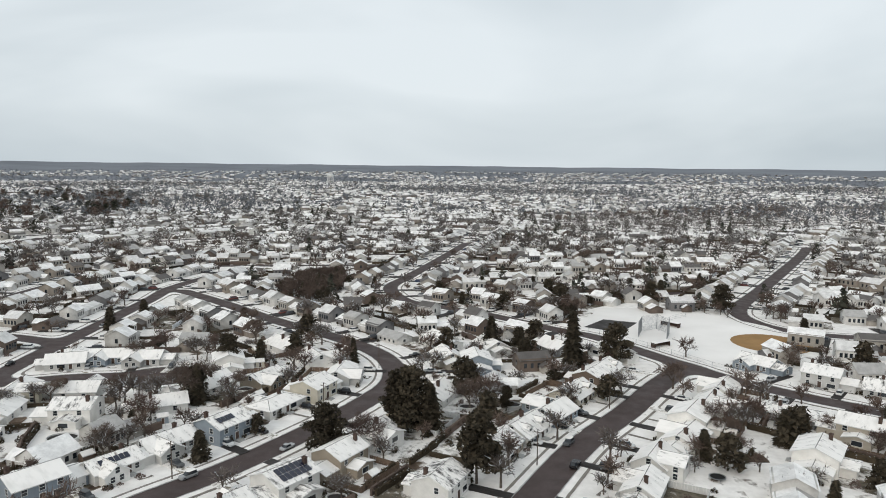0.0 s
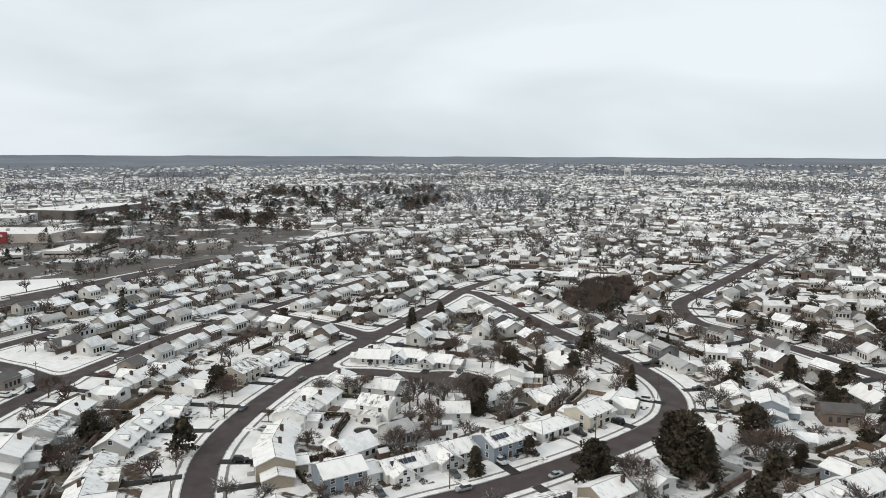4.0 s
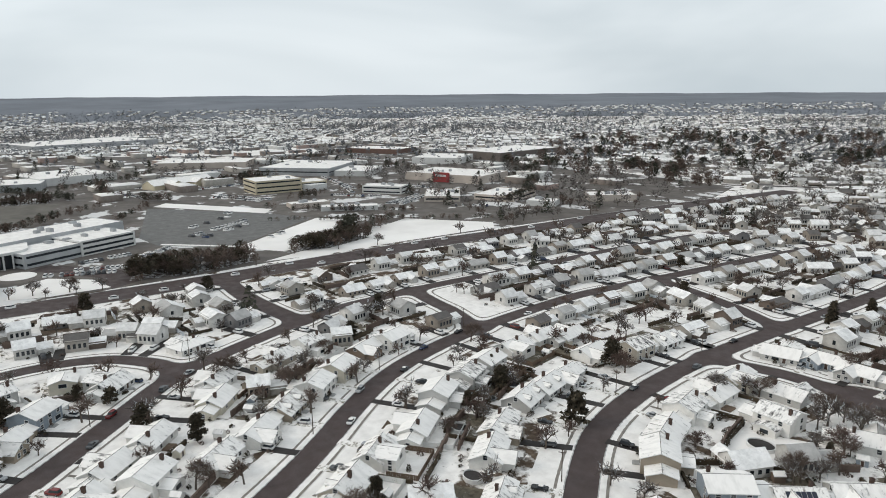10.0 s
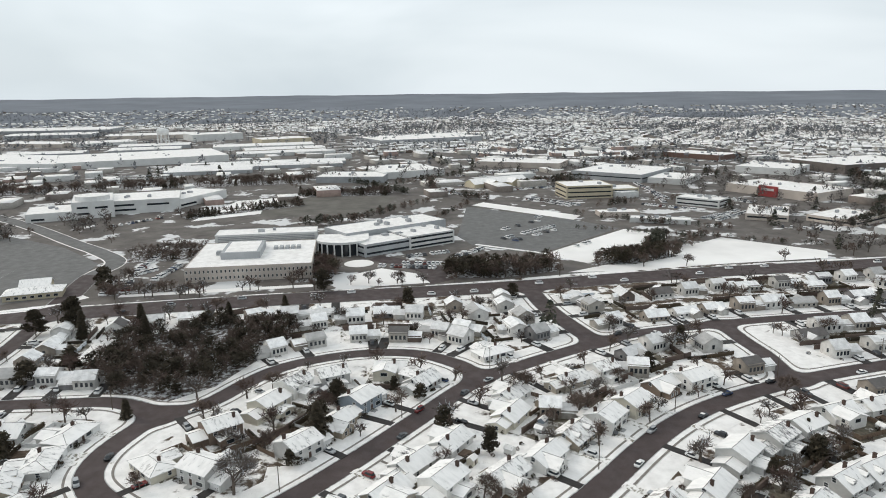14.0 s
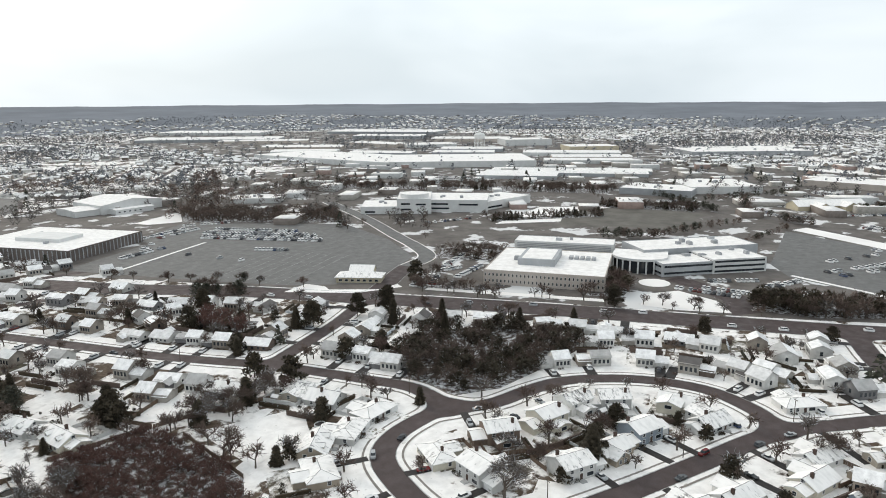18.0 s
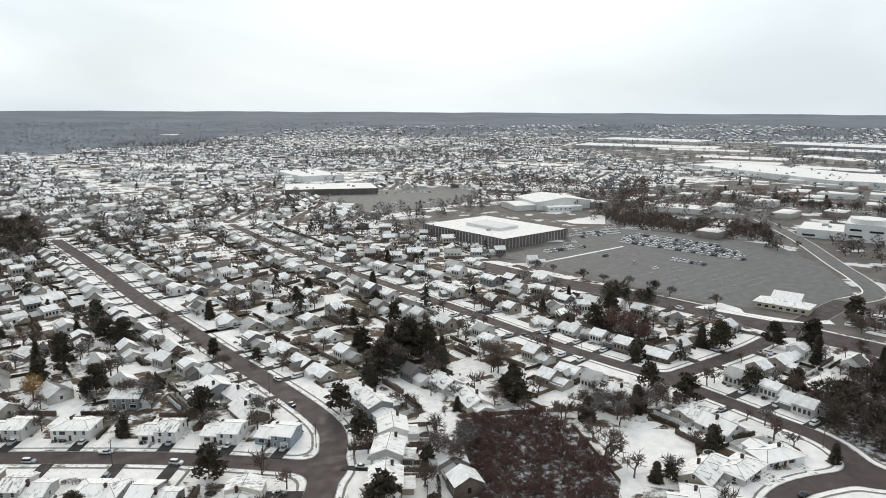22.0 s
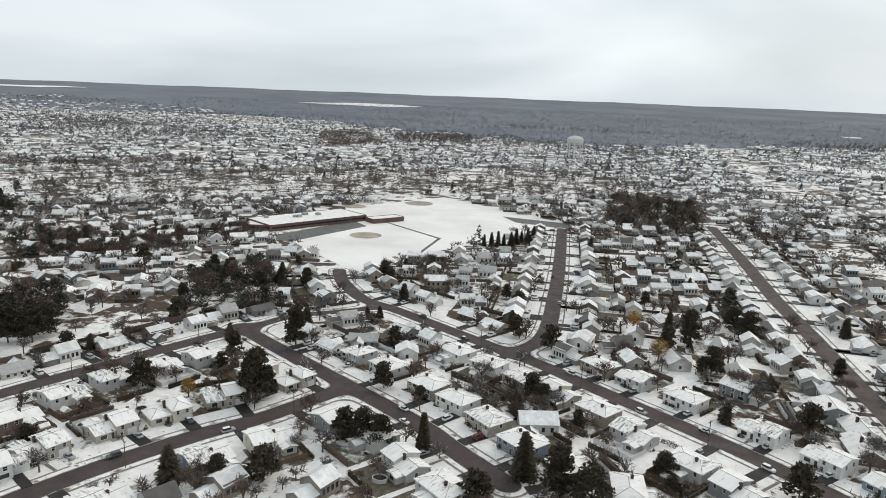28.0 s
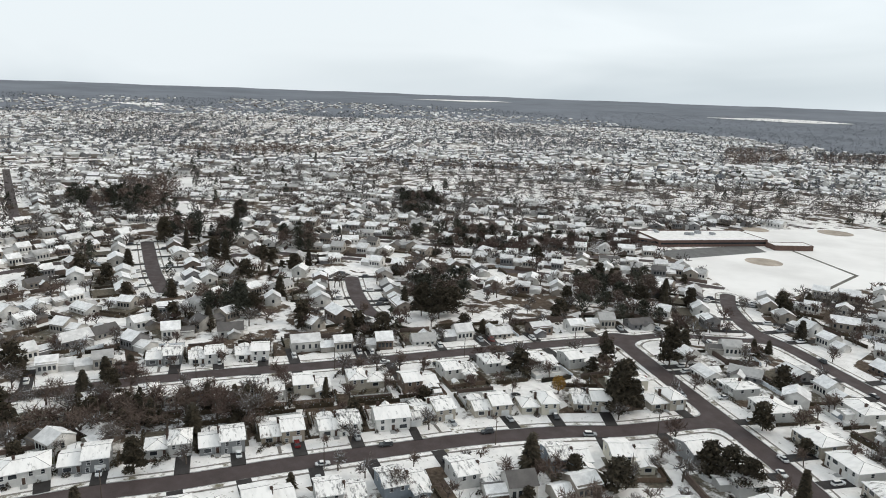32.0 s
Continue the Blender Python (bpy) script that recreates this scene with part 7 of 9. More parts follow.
def spreading(seed, h, wide, count=1700):
    """An old pine: a few heavy boughs at different heights, each with its own ragged pad of needles."""
    r = random.Random(seed)
    trunk, crown = Shape(), Shape()
    trunk.limb((0, 0, -0.2), (h * 0.03, 0, h * 0.9), h * 0.022, 0.05, 6)
    pads = []
    for i in range(13):
        t = 0.22 + 0.74 * i / 12
        a, d = i * 2.4 + r.uniform(-0.5, 0.5), wide * math.sin(math.pi * min(1, 0.28 + 0.72 * t)) ** 0.7 * r.uniform(0.35, 0.75)
        c = Vector((d * math.cos(a), d * math.sin(a), h * t))
        trunk.limb((0, 0, h * (t - 0.08)), c, h * 0.008, 0.03, 3)
        pads.append((c, wide * r.uniform(0.38, 0.6), h * r.uniform(0.07, 0.12)))
    for i in range(count):
        c, w, t = pads[r.randrange(13)]
        e = Vector((r.gauss(0, 1), r.gauss(0, 1), r.gauss(0, 1))).normalized() * r.random() ** 0.45
        p = c + Vector((e.x * w, e.y * w, e.z * t - 0.1 * w * (e.x ** 2 + e.y ** 2)))
        u = Vector((r.gauss(0, 1), r.gauss(0, 1), r.gauss(0, 0.5))).normalized()
        k = h * 0.036 * r.uniform(0.6, 1.4) * (1700 / count) ** 0.5
        v = u.cross(Vector((r.gauss(0, 1), r.gauss(0, 1), r.gauss(0, 1)))).normalized()
        crown.face([p - v * k, p + v * k, p + u * k * 2.0])
    return trunk, crown


def evergreen(seed, h, wide):
    return spreading(seed, h, wide, 3400) if wide > 5.5 or seed > 15 else conifer(seed, h, wide, 3400)


def tree_kit(name, build, variants, mats, label, crown_label, category="tree"):
    kit = []
    for v in variants:
        a, b = build(*v)
        kit.append((a.mesh("trunk", M_BARK), b.mesh("crown", mats[len(kit) % len(mats)]), v[1]))

    def plant(x, y, h, rz, n=None, z=0.0):
        k = kit[(n if n is not None else rng.randrange(len(kit))) % len(kit)]
        f = h / k[2]
        t = thing(name, Matrix.Translation((x, y, z)) @ Matrix.Rotation(rz, 4, "Z") @ Matrix.Diagonal((f, f, f, 1)), label, category, category + "s of the gardens")
        part("trunk", k[0], None, t)
        part("crown", k[1], None, t, crown_label)
        return t

    return plant


bare = tree_kit("bare_tree", bare_tree, [(1, 12), (2, 12), (3, 12), (4, 12), (5, 12), (6, 12)], [M_TWIG, M_TWIG, M_TWIGSNOW, M_TWIG2, M_TWIG, M_TWIGSNOW], "leafless winter tree with fine grey-brown twigs", "bare twigs")
pine = tree_kit("evergreen_tree", evergreen, [(16, 14, 4.8), (12, 14, 6.2), (13, 14, 3.6), (14, 14, 6.6), (15, 14, 4.8), (17, 14, 4.4)], [M_NEEDLE], "dark evergreen tree with drooping boughs", "dark needles")

EVERGREENS_A = [
    (-14, 185, 18), (-35, 168, 13), (4, 154, 17), (39, 248, 22), (10, 274, 14), (22, 252, 10), (57, 257, 15), (-42, 250, 10), (130, 356, 14), (-9, 185, 14),
    (-18, 187, 16), (-87, 243, 12), (-146, 166, 15), (-305, 145, 9), (-83, 205, 12), (-219, 270, 9), (-86, 208, 10), (-195, 138, 7), (-173, 323, 7), (-212, -22, 14),
    (-282, 133, 9), (-338, -150, 17), (-335, -117, 14), (-366, 73, 8), (-353, -50, 10), (-248, 4, 6), (-258, 109, 7), (-178, -261, 18), (-180, -251, 15), (-181, -242, 12),
    (-310, -250, 14), (-333, -166, 13),
]
EVERGREENS_B = [
    (-328, -142, 14), (-309, -180, 14), (-305, -188, 12), (-196, -207, 9), (-218, -22, 11), (-319, -110, 13), (-285, -240, 12), (-280, -444, 10), (-291, -422, 9), (-163, -278, 12),
    (-312, -285, 10), (-393, -33, 12), (-345, -77, 10), (-42, -334, 17), (-49, -300, 12), (-33, -345, 13), (-72, -355, 14), (16, -522, 12), (-158, -252, 13), (-172, -257, 15),
    (-186, -245, 13), (-191, -200, 10), (-55, -379, 10), (-102, -313, 9), (-66, -366, 12), (75, -519, 9), (64, -527, 9), (-160, -199, 6), (118, -209, 20), (160, -286, 16),
    (131, -266, 18), (249, -226, 17),
]
EVERGREENS_C = [
    (186, -358, 13), (168, -354, 12), (186, -331, 13), (178, -344, 11), (255, -246, 13),
    (16, -190, 15), (5, -182, 16), (-5, -178, 14), (50, -196, 13), (64, -193, 11), (-174, -270, 14), (-189, -276, 13), (-194, -268, 11), (-176, -277, 12), (70, -194, 12), (124, -212, 15), (117, -215, 12),
    (240, -230, 16), (265, -228, 12), (243, -242, 14), (217, -349, 14), (233, -360, 12), (487, -188, 18), (461, -193, 14), (406, -188, 17), (416, -200, 14), (188, -60, 11),
    (173, -62, 10), (518, -260, 15), (260, -58, 12), (248, -64, 12), (245, -73, 11), (365, -221, 11), (372, -236, 11), (299, -158, 12), (296, -133, 11), (212, -299, 12),
]
BARE_A = [
    (-85, 203, 15), (-87, 275, 12), (-60, 277, 11), (-92, 188, 10), (-57, 157, 9), (51, 218, 10), (70, 228, 10), (2, 202, 11), (99, 230, 14), (-25, 174, 11),
    (-100, 305, 10), (-36, 202, 8), (-124, 248, 9), (-30, 334, 8), (78, 189, 10), (71, 192, 9), (-218, 68, 13), (-95, 202, 11), (-108, 204, 10), (-124, 228, 9),
    (-102, 251, 11), (-168, 179, 10), (-288, 205, 10), (-360, 301, 9), (-352, 324, 9), (-419, 198, 9), (-138, 192, 9), (-120, 264, 10), (-129, 202, 9), (-290, 112, 8),
    (-226, 149, 9), (-305, 108, 9),
]
BARE_B = [
    (-205, -164, 11), (-210, -161, 10), (-214, -158, 11), (-219, -155, 10), (-227, -156, 10), (-201, -153, 9), (-196, -161, 11), (-200, -170, 10), (-193, -166, 9),
    (-183, -44, 15), (-239, 51, 11), (-368, -127, 10), (-373, -103, 11), (-375, -86, 9), (-256, -43, 10), (-406, -7, 9), (-403, 10, 9), (-171, 27, 9), (-211, 100, 9),
    (-235, 20, 9), (-225, 129, 9), (-228, 144, 9), (-204, -230, 13), (-178, -140, 12), (-130, -171, 12), (-379, -227, 8), (-366, -269, 8), (-373, -256, 8), (-359, -283, 8),
    (-352, -64, 10), (-350, -108, 10), (-229, -147, 9), (-361, -87, 10), (-382, -144, 9), (-387, -2, 9), (-383, -116, 9), (-380, -494, 10), (19, -234, 9), (26, -237, 9),
    (121, -431, 10), (107, -436, 9),
]
BARE_C = [
    (249, -56, 13), (236, -66, 12), (247, -80, 13), (216, -98, 12), (-62, -276, 12), (-57, -283, 11),
    (-355, -360, 9), (-358, -344, 8), (-361, -318, 9), (-366, -304, 8), (-371, -288, 9), (-374, -270, 9), (-368, -246, 10), (-372, -228, 9), (-392, -150, 9),
    (139, -415, 9), (-93, -239, 10), (-26, -179, 10), (-129, -165, 12), (-140, -168, 13), (3, -484, 9), (-101, -296, 9), (-210, -523, 8), (-198, -222, 9), (-225, -218, 9),
    (12, -239, 10), (203, -93, 14), (213, -87, 12), (200, -103, 12), (182, -211, 9), (92, -192, 9), (238, -56, 11), (231, -65, 11), (224, -73, 12), (250, -48, 11),
    (163, -211, 9), (132, -114, 9), (275, -47, 10), (213, -124, 9), (135, -403, 9), (127, -423, 9), (117, -438, 9), (112, -252, 8),
]

for i, (x, y, h) in enumerate(EVERGREENS_A + EVERGREENS_B + EVERGREENS_C):
    if street_gap(x, y) > 0.5:
        pine(x, y, h * 1.02, i * 1.7, 2 if h > 20 else 5 if h >= 17 else i % 5)
for i, (x, y, h) in enumerate(BARE_A + BARE_B + BARE_C):
    if street_gap(x, y) > 0.3:
        bare(x, y, h, i * 2.1, i)


def autumn_tree(x, y, h, seed):
    r = random.Random(seed)
    t = thing("autumn_tree", pose(x, y, 0), "small tree with yellow-orange leaves", "tree")
    wood, tw = bare_tree(seed, h)
    part("trunk", wood, M_BARK, t)
    s = Shape()
    for _ in range(1300):
        a = Vector((r.gauss(0, 1), r.gauss(0, 1), r.gauss(0, 1))).normalized() * r.random() ** 0.4
        c = Vector((a.x * h * 0.36, a.y * h * 0.36, h * 0.58 + a.z * h * 0.38))
        u = Vector((r.gauss(0, 1), r.gauss(0, 1), r.gauss(0, 1))).normalized() * 0.28
        v = u.cross(Vector((r.gauss(0, 1), r.gauss(0, 1), r.gauss(0, 1)))).normalized() * 0.28
        s.face([c - u, c + v, c + u])
    part("crown", s, M_ORANGE, t, "yellow-orange leaves")


autumn_tree(-27, -306, 12, 5)
autumn_tree(-16, -348, 11, 6)
autumn_tree(144, -205, 8, 7)


def woodland(name, poly, n, seed, mats, h0, h1, label, evergreens=0.0, cone=True):
    r = random.Random(seed)
    xs, ys = [p[0] for p in poly], [p[1] for p in poly]
    spots = []
    while len(spots) < n:
        x, y = r.uniform(min(xs), max(xs)), r.uniform(min(ys), max(ys))
        if inside(x, y, poly) and street_gap(x, y) > 4 and all((x - a[0]) ** 2 + (y - a[1]) ** 2 > 50 for a in LOTS):
            spots.append((x, y))
    p = np.array(spots)
    rr = np.random.RandomState(seed)
    h = rr.uniform(h0, h1, n)
    cut = int(n * (1 - evergreens))
    if cut:
        grove(name, [tuple(q) for q in p[:cut]], h[:cut], kits_of([mats[0], mats[-1]], seed, 2, 15, 0.14), label, seed, 1.2)
    if evergreens:
        far_trees(name, p[cut:, 0], p[cut:, 1], h[cut:] * 0.9, h[cut:] * (0.36 if cone else 0.42), 170 if cone else 260, M_NEEDLE, label, cone, 0.34, 0.11)
    flat("woodland_floor", poly, 0.09, M_LITTER, "leaf litter with patches of snow under the wood", "ground")


woodland("brush_wood", WOOD_A, 250, 31, [M_TWIG], 5, 9.5, "dense dark evergreens and leafless brush", 0.5, False)
woodland("brown_wood", WOOD_B, 430, 32, [M_WOODTWIG], 2.6, 5.2, "dense reddish-brown leafless wood")
woodland("dark_wood", WOOD_C, 260, 33, [M_TWIG], 4, 7, "dense dark brown leafless wood", 0.1)
woodland("brown_clump", [(-283, -236), (-288, -205), (-308, -213), (-304, -246)], 34, 35, [M_WOODTWIG], 7, 11, "clump of reddish-brown leafless trees between gardens")
woodland("evergreen_belt", [(-411, 40), (-407, 75), (-418, 112), (-436, 117), (-432, 81), (-428, 45)], 80, 34, [M_TWIG], 8, 13, "belt of dark trees along the main road", 0.5, False)
woodland("evergreen_belt", [(-430, 138), (-428, 166), (-446, 205), (-462, 198), (-446, 150)], 62, 36, [M_TWIG], 8, 12, "belt of dark trees by the snowy lawn", 0.5, False)
woodland("street_wood", [(10, -640), (-69, -616), (-82, -800), (11, -830)], 170, 37, [M_TWIG], 10, 16, "dark wood behind the houses", 0.45, False)
woodland("garden_belt", [(357, -357), (296, -500), (268, -480), (322, -338)], 120, 49, [M_TWIG2], 6, 9, "dark brown belt of bare trees between gardens", 0.1)
woodland("works_trees", [(-558, -468), (-612, -512), (-664, -350), (-604, -316)], 230, 39, [M_TWIG], 7, 12, "leafless brown trees beside the works", 0.03)
woodland("works_trees", [(-849, -470), (-876, -300), (-893, -90), (-940, -90), (-930, -300), (-890, -480)], 190, 48, [M_TWIG], 7, 12, "leafless trees between works and sheds", 0.15)
woodland("yard_trees", [(236, -20), (212, -70), (194, -108), (206, -116), (230, -84), (250, -40)], 60, 40, [M_TWIG], 7, 11, "dark trees between the back gardens", 0.35)
for k, (x, y) in enumerate(((96, -513), (91, -516), (86, -517), (82, -520), (77, -524), (74, -531), (71, -538), (67, -545), (63, -551))):
    pine(x, y, 9.5 + 1.3 * (k % 3), k * 1.3, 2)
woodland("field_hedge", [(42, 322), (59, 362), (76, 380), (103, 388), (103, 393), (74, 386), (54, 366), (37, 326)], 90, 52, [M_TWIG2], 3.5, 6, "dark overgrown hedge behind the ball field", 0.6, False)
woodland("works_trees", [(-652, -176), (-716, -74), (-730, -80), (-668, -186)], 40, 42, [M_TWIG], 7, 11, "dark trees along the works lawn", 0.6)
woodland("works_trees", [(-777, -83), (-770, 13), (-800, 13), (-800, -90)], 60, 43, [M_TWIG], 7, 11, "dark trees along the works lawn", 0.3)
woodland("office_trees", [(-414, -52), (-416, -30), (-440, -28), (-462, -34), (-462, -42), (-424, -40), (-420, -52)], 30, 44, [M_TWIG2], 8, 11, "brown trees beside the office block", 0.3, False)
woodland("works_trees", [(-482, -176), (-489, -128), (-530, -128), (-520, -180)], 40, 45, [M_TWIG], 6, 9, "leafless trees beside the works drive", 0.1)
woodland("road_trees", [(-400, -160), (-404, -120), (-412, -122), (-410, -165)], 16, 46, [M_TWIG], 6, 9, "leafless trees along the main road", 0.0)


# evergreens in gardens farther off, joined
r = random.Random(19)
spots = []
while len(spots) < 230:
    d, a = r.uniform(150, 470), radians(r.uniform(-40, 262))
    x, y = -d * math.sin(a), d * math.cos(a)
    if near_ok(x, y) and not (x < -110 and y > -110 and r.random() < 0.75):
        spots.append((x, y))
for k, (seed, h, wide) in enumerate(((61, 14, 4.8), (62, 14, 5.6), (63, 14, 6.8))):
    trunk, crown = conifer(seed, h, wide, 760) if k < 1 else spreading(seed, h, wide, 760)
    grove("garden_evergreens", spots[k::3], [r.uniform(5, 12) for _ in spots[k::3]], [(trunk, crown, M_NEEDLE, 14.0)], "dark evergreen trees in the gardens", seed)


# ---- yards: drives, fences, sheds, shrubs ----
M_PAINT = [(c, plain(c.replace(" ", "_") + "_car_paint", v, 0.25, 0.5, 0.05)) for c, v in (
    ("white", (0.7, 0.7, 0.7)), ("silver", (0.38, 0.39, 0.40)), ("black", (0.015, 0.015, 0.017)), ("dark grey", (0.08, 0.085, 0.09)),
    ("dark blue", (0.03, 0.05, 0.11)), ("dark red", (0.16, 0.02, 0.02)))]


def ring_of(x0, x1, w, z):
    """A rounded rectangle, for car bodies."""
    c = min(0.35, w * 0.35)
    return [(x0 + c, -w, z), (x1 - c, -w, z), (x1, -w + c, z), (x1, w - c, z), (x1 - c, w, z), (x0 + c, w, z), (x0, w - c, z), (x0, -w + c, z)]


def car_parts(kind):
    """Body, glass, roof and wheel meshes of a saloon or a tall car, nose to +x."""
    tall = kind == "suv"
    body, glass, roof, wheel = Shape(), Shape(), Shape(), Shape()
    a, b = (-2.3, 2.3)
    waist = 1.0 if tall else 0.86
    body.hull(ring_of(a, b, 0.86, 0.3), ring_of(a - 0.03, b + 0.03, 0.92, 0.62), 0, False)
    body.hull(ring_of(a - 0.03, b + 0.03, 0.92, 0.62), ring_of(a + 0.05, b - 0.12, 0.88, waist), 0, True)
    g0, g1 = (-2.1, 1.1) if tall else (-1.55, 0.95)
    r0, r1 = (-1.85, 0.45) if tall else (-0.95, 0.3)
    top = 1.72 if tall else 1.42
    glass.hull(ring_of(g0, g1, 0.84, waist), ring_of(r0, r1, 0.70, top - 0.04), 0, False)
    roof.hull(ring_of(r0 - 0.05, r1 + 0.05, 0.72, top - 0.04), ring_of(r0 + 0.05, r1 - 0.05, 0.64, top + 0.04), 0, True)
    n = 12
    rim = [(math.cos(2 * math.pi * i / n), math.sin(2 * math.pi * i / n)) for i in range(n)]
    wheel.hull([(0.33 * c, -0.11, 0.33 * s) for c, s in rim], [(0.33 * c, 0.11, 0.33 * s) for c, s in rim], 0, True)
    wheel.face([(0.33 * c, -0.11, 0.33 * s) for c, s in reversed(rim)])
    wheel.face([(0.2 * c, -0.118, 0.2 * s) for c, s in reversed(rim)], 1)
    wheel.face([(0.2 * c, 0.118, 0.2 * s) for c, s in rim], 1)
    return (body.mesh("body", M_PAINT[0][1]), glass.mesh("glazing", M_GLASS), roof.mesh("car_roof", M_PAINT[0][1]), wheel.mesh("wheel", M_TYRE, M_STEEL))


CARS = {k: car_parts(k) for k in ("saloon", "suv")}
CAR_SPOTS = []


def car(x, y, rz, kind=None, paint=None, snow=None, z=0.03):
    if any((x - a) ** 2 + (y - b) ** 2 < 10 for a, b in CAR_SPOTS):
        return
    CAR_SPOTS.append((x, y))
    kind = kind or rng.choice(("saloon", "suv"))
    word, mat = M_PAINT[paint if paint is not None else rng.choices(range(6), (30, 22, 16, 16, 8, 8))[0]]
    snow = rng.random() < 0.35 if snow is None else snow
    t = thing("car", pose(x, y, z, 0, 0, rz), f"parked {word} {'snow-topped ' if snow else ''}{'sport utility car' if kind == 'suv' else 'saloon car'}", "car", "parked cars")
    b, g, r, w = CARS[kind]
    o = part("body", b, None, t)
    o.material_slots[0].link = "OBJECT"
    o.material_slots[0].material = mat
    part("glazing", g, None, t, "dark car glass")
    o = part("car_roof", r, None, t)
    o.material_slots[0].link = "OBJECT"
    o.material_slots[0].material = M_LAWN if snow else mat
    for wx, wy in ((1.4, -0.82), (1.4, 0.82), (-1.4, -0.82), (-1.4, 0.82)):
        part("wheel", w, None, t, "", pose(wx, wy, 0.33))


def shrub_mesh(seed, rx, ry, rz, n, mat):
    r = random.Random(seed)
    s = Shape()
    for _ in range(n):
        a = Vector((r.gauss(0, 1), r.gauss(0, 1), abs(r.gauss(0, 0.9)))).normalized() * r.uniform(0.65, 1.0)
        c = Vector((a.x * rx, a.y * ry, a.z * rz + 0.05))
        u = Vector((r.gauss(0, 1), r.gauss(0, 1), r.gauss(0, 1))).normalized() * 0.24
        v = u.cross(Vector((r.gauss(0, 1), r.gauss(0, 1), r.gauss(0, 1)))).normalized() * 0.22
        s.face([c - u, c + v, c + u])
    return s.mesh("shrub", mat)


SHRUBS = [shrub_mesh(i, rx, ry, rz, n, mat) for i, (rx, ry, rz, n, mat) in enumerate(((1.3, 1.1, 1.3, 150, M_HEDGE), (2.6, 1.0, 1.2, 230, M_HEDGE), (0.8, 0.8, 2.2, 150, M_NEEDLE), (1.6, 1.4, 1.9, 190, M_TWIG)))]
HEDGE = shrub_mesh(9, 6.0, 0.9, 2.0, 520, M_HEDGE)
SHRUB_WORDS = ("low dark shrub by a house wall", "row of low dark shrubs by a house", "slim dark evergreen shrub in a garden", "leafless brown shrub in a garden")


def shrub(x, y, rz, k):
    o = new("shrub", SHRUBS[k])
    o.matrix_basis = pose(x, y, 0, 0, 0, rz)
    tagged(o, SHRUB_WORDS[k], "shrub", "shrubs of the gardens")


def shed_parts():
    out = []
    w, r = Shape(), Shape()
    volume(w, r, -1.5, 1.5, -1.2, 1.2, 2.0, 0.8, "gx", 0.15)
    return w.mesh("wall", M_WALLS[3][1]), r.mesh("roof", M_ROOFS[0], M_TRIM)


SHED = shed_parts()


def shed(x, y, rz):
    t = thing("garden_shed", pose(x, y, 0, 0, 0, rz), "small garden shed with a snowy gable roof", "shed", "garden sheds")
    o = part("wall", SHED[0], None, t)
    o.material_slots[0].link = "OBJECT"
    o.material_slots[0].material = M_WALLS[rng.randrange(8)][1]
    part("roof", SHED[1], None, t)
    part("door", DOOR, None, t, "", pose(0, -1.2, 0, 0, 0, 0) @ Matrix.Diagonal((0.85, 0.85, 0.85, 1)))


def pool(x, y, r, label="round above-ground pool under a dark cover"):
    t = thing("garden_pool", pose(x, y, 0), label, "pool")
    s = Shape()
    n = 28
    rim = [(math.cos(2 * math.pi * i / n), math.sin(2 * math.pi * i / n)) for i in range(n)]
    s.hull([(r * c, r * 0.8 * q, 0) for c, q in rim], [(r * c, r * 0.8 * q, 1.25) for c, q in rim], 0, False)
    s.hull([(r * c, r * 0.8 * q, 1.25) for c, q in rim], [((r - 0.25) * c, (r - 0.25) * 0.8 * q, 1.3) for c, q in rim], 0, False)
    s.hull([((r - 0.25) * c, (r - 0.25) * 0.8 * q, 1.3) for c, q in rim], [((r - 0.25) * c, (r - 0.25) * 0.8 * q, 0.9) for c, q in rim], 0, False)
    part("wall", s, M_WFENCE, t)
    s = Shape()
    s.face([((r - 0.25) * c, (r - 0.25) * 0.8 * q, 0.92) for c, q in rim])
    part("cover", s, M_DRIVE, t, "dark pool cover")


def fence_panel(length, h):
    """A board fence run along x, with boards, posts and a top rail."""
    s = Shape()
    n = max(2, int(length / 0.6))
    for i in range(n):
        x0 = length * i / n
        s.box(x0 + 0.03, x0 + length / n - 0.03, -0.03, 0.03, 0.08, h + (0.04 if i % 2 else 0))
    for i in range(int(length / 2.4) + 1):
        s.box(i * 2.4 - 0.06, i * 2.4 + 0.06, 0.03, 0.14, 0, h + 0.1)
    s.box(0, length, 0.03, 0.08, h - 0.25, h - 0.15, 0, True)
    s.box(0, length, 0.03, 0.08, 0.3, 0.4, 0, True)
    return s


PANELS = {(k, m.name): fence_panel(k, 1.7).mesh("fence_panel", m) for k in (15.0, 9.0) for m in (M_FENCE, M_WFENCE)}


def slab(name, x0, x1, y0, y1, z, m, mat, label, category):
    s = Shape()
    s.box(x0, x1, y0, y1, 0.0, z)
    o = new(name, s.mesh(name, mat))
    o.matrix_basis = m
    return tagged(o, label, category, "", "structure")


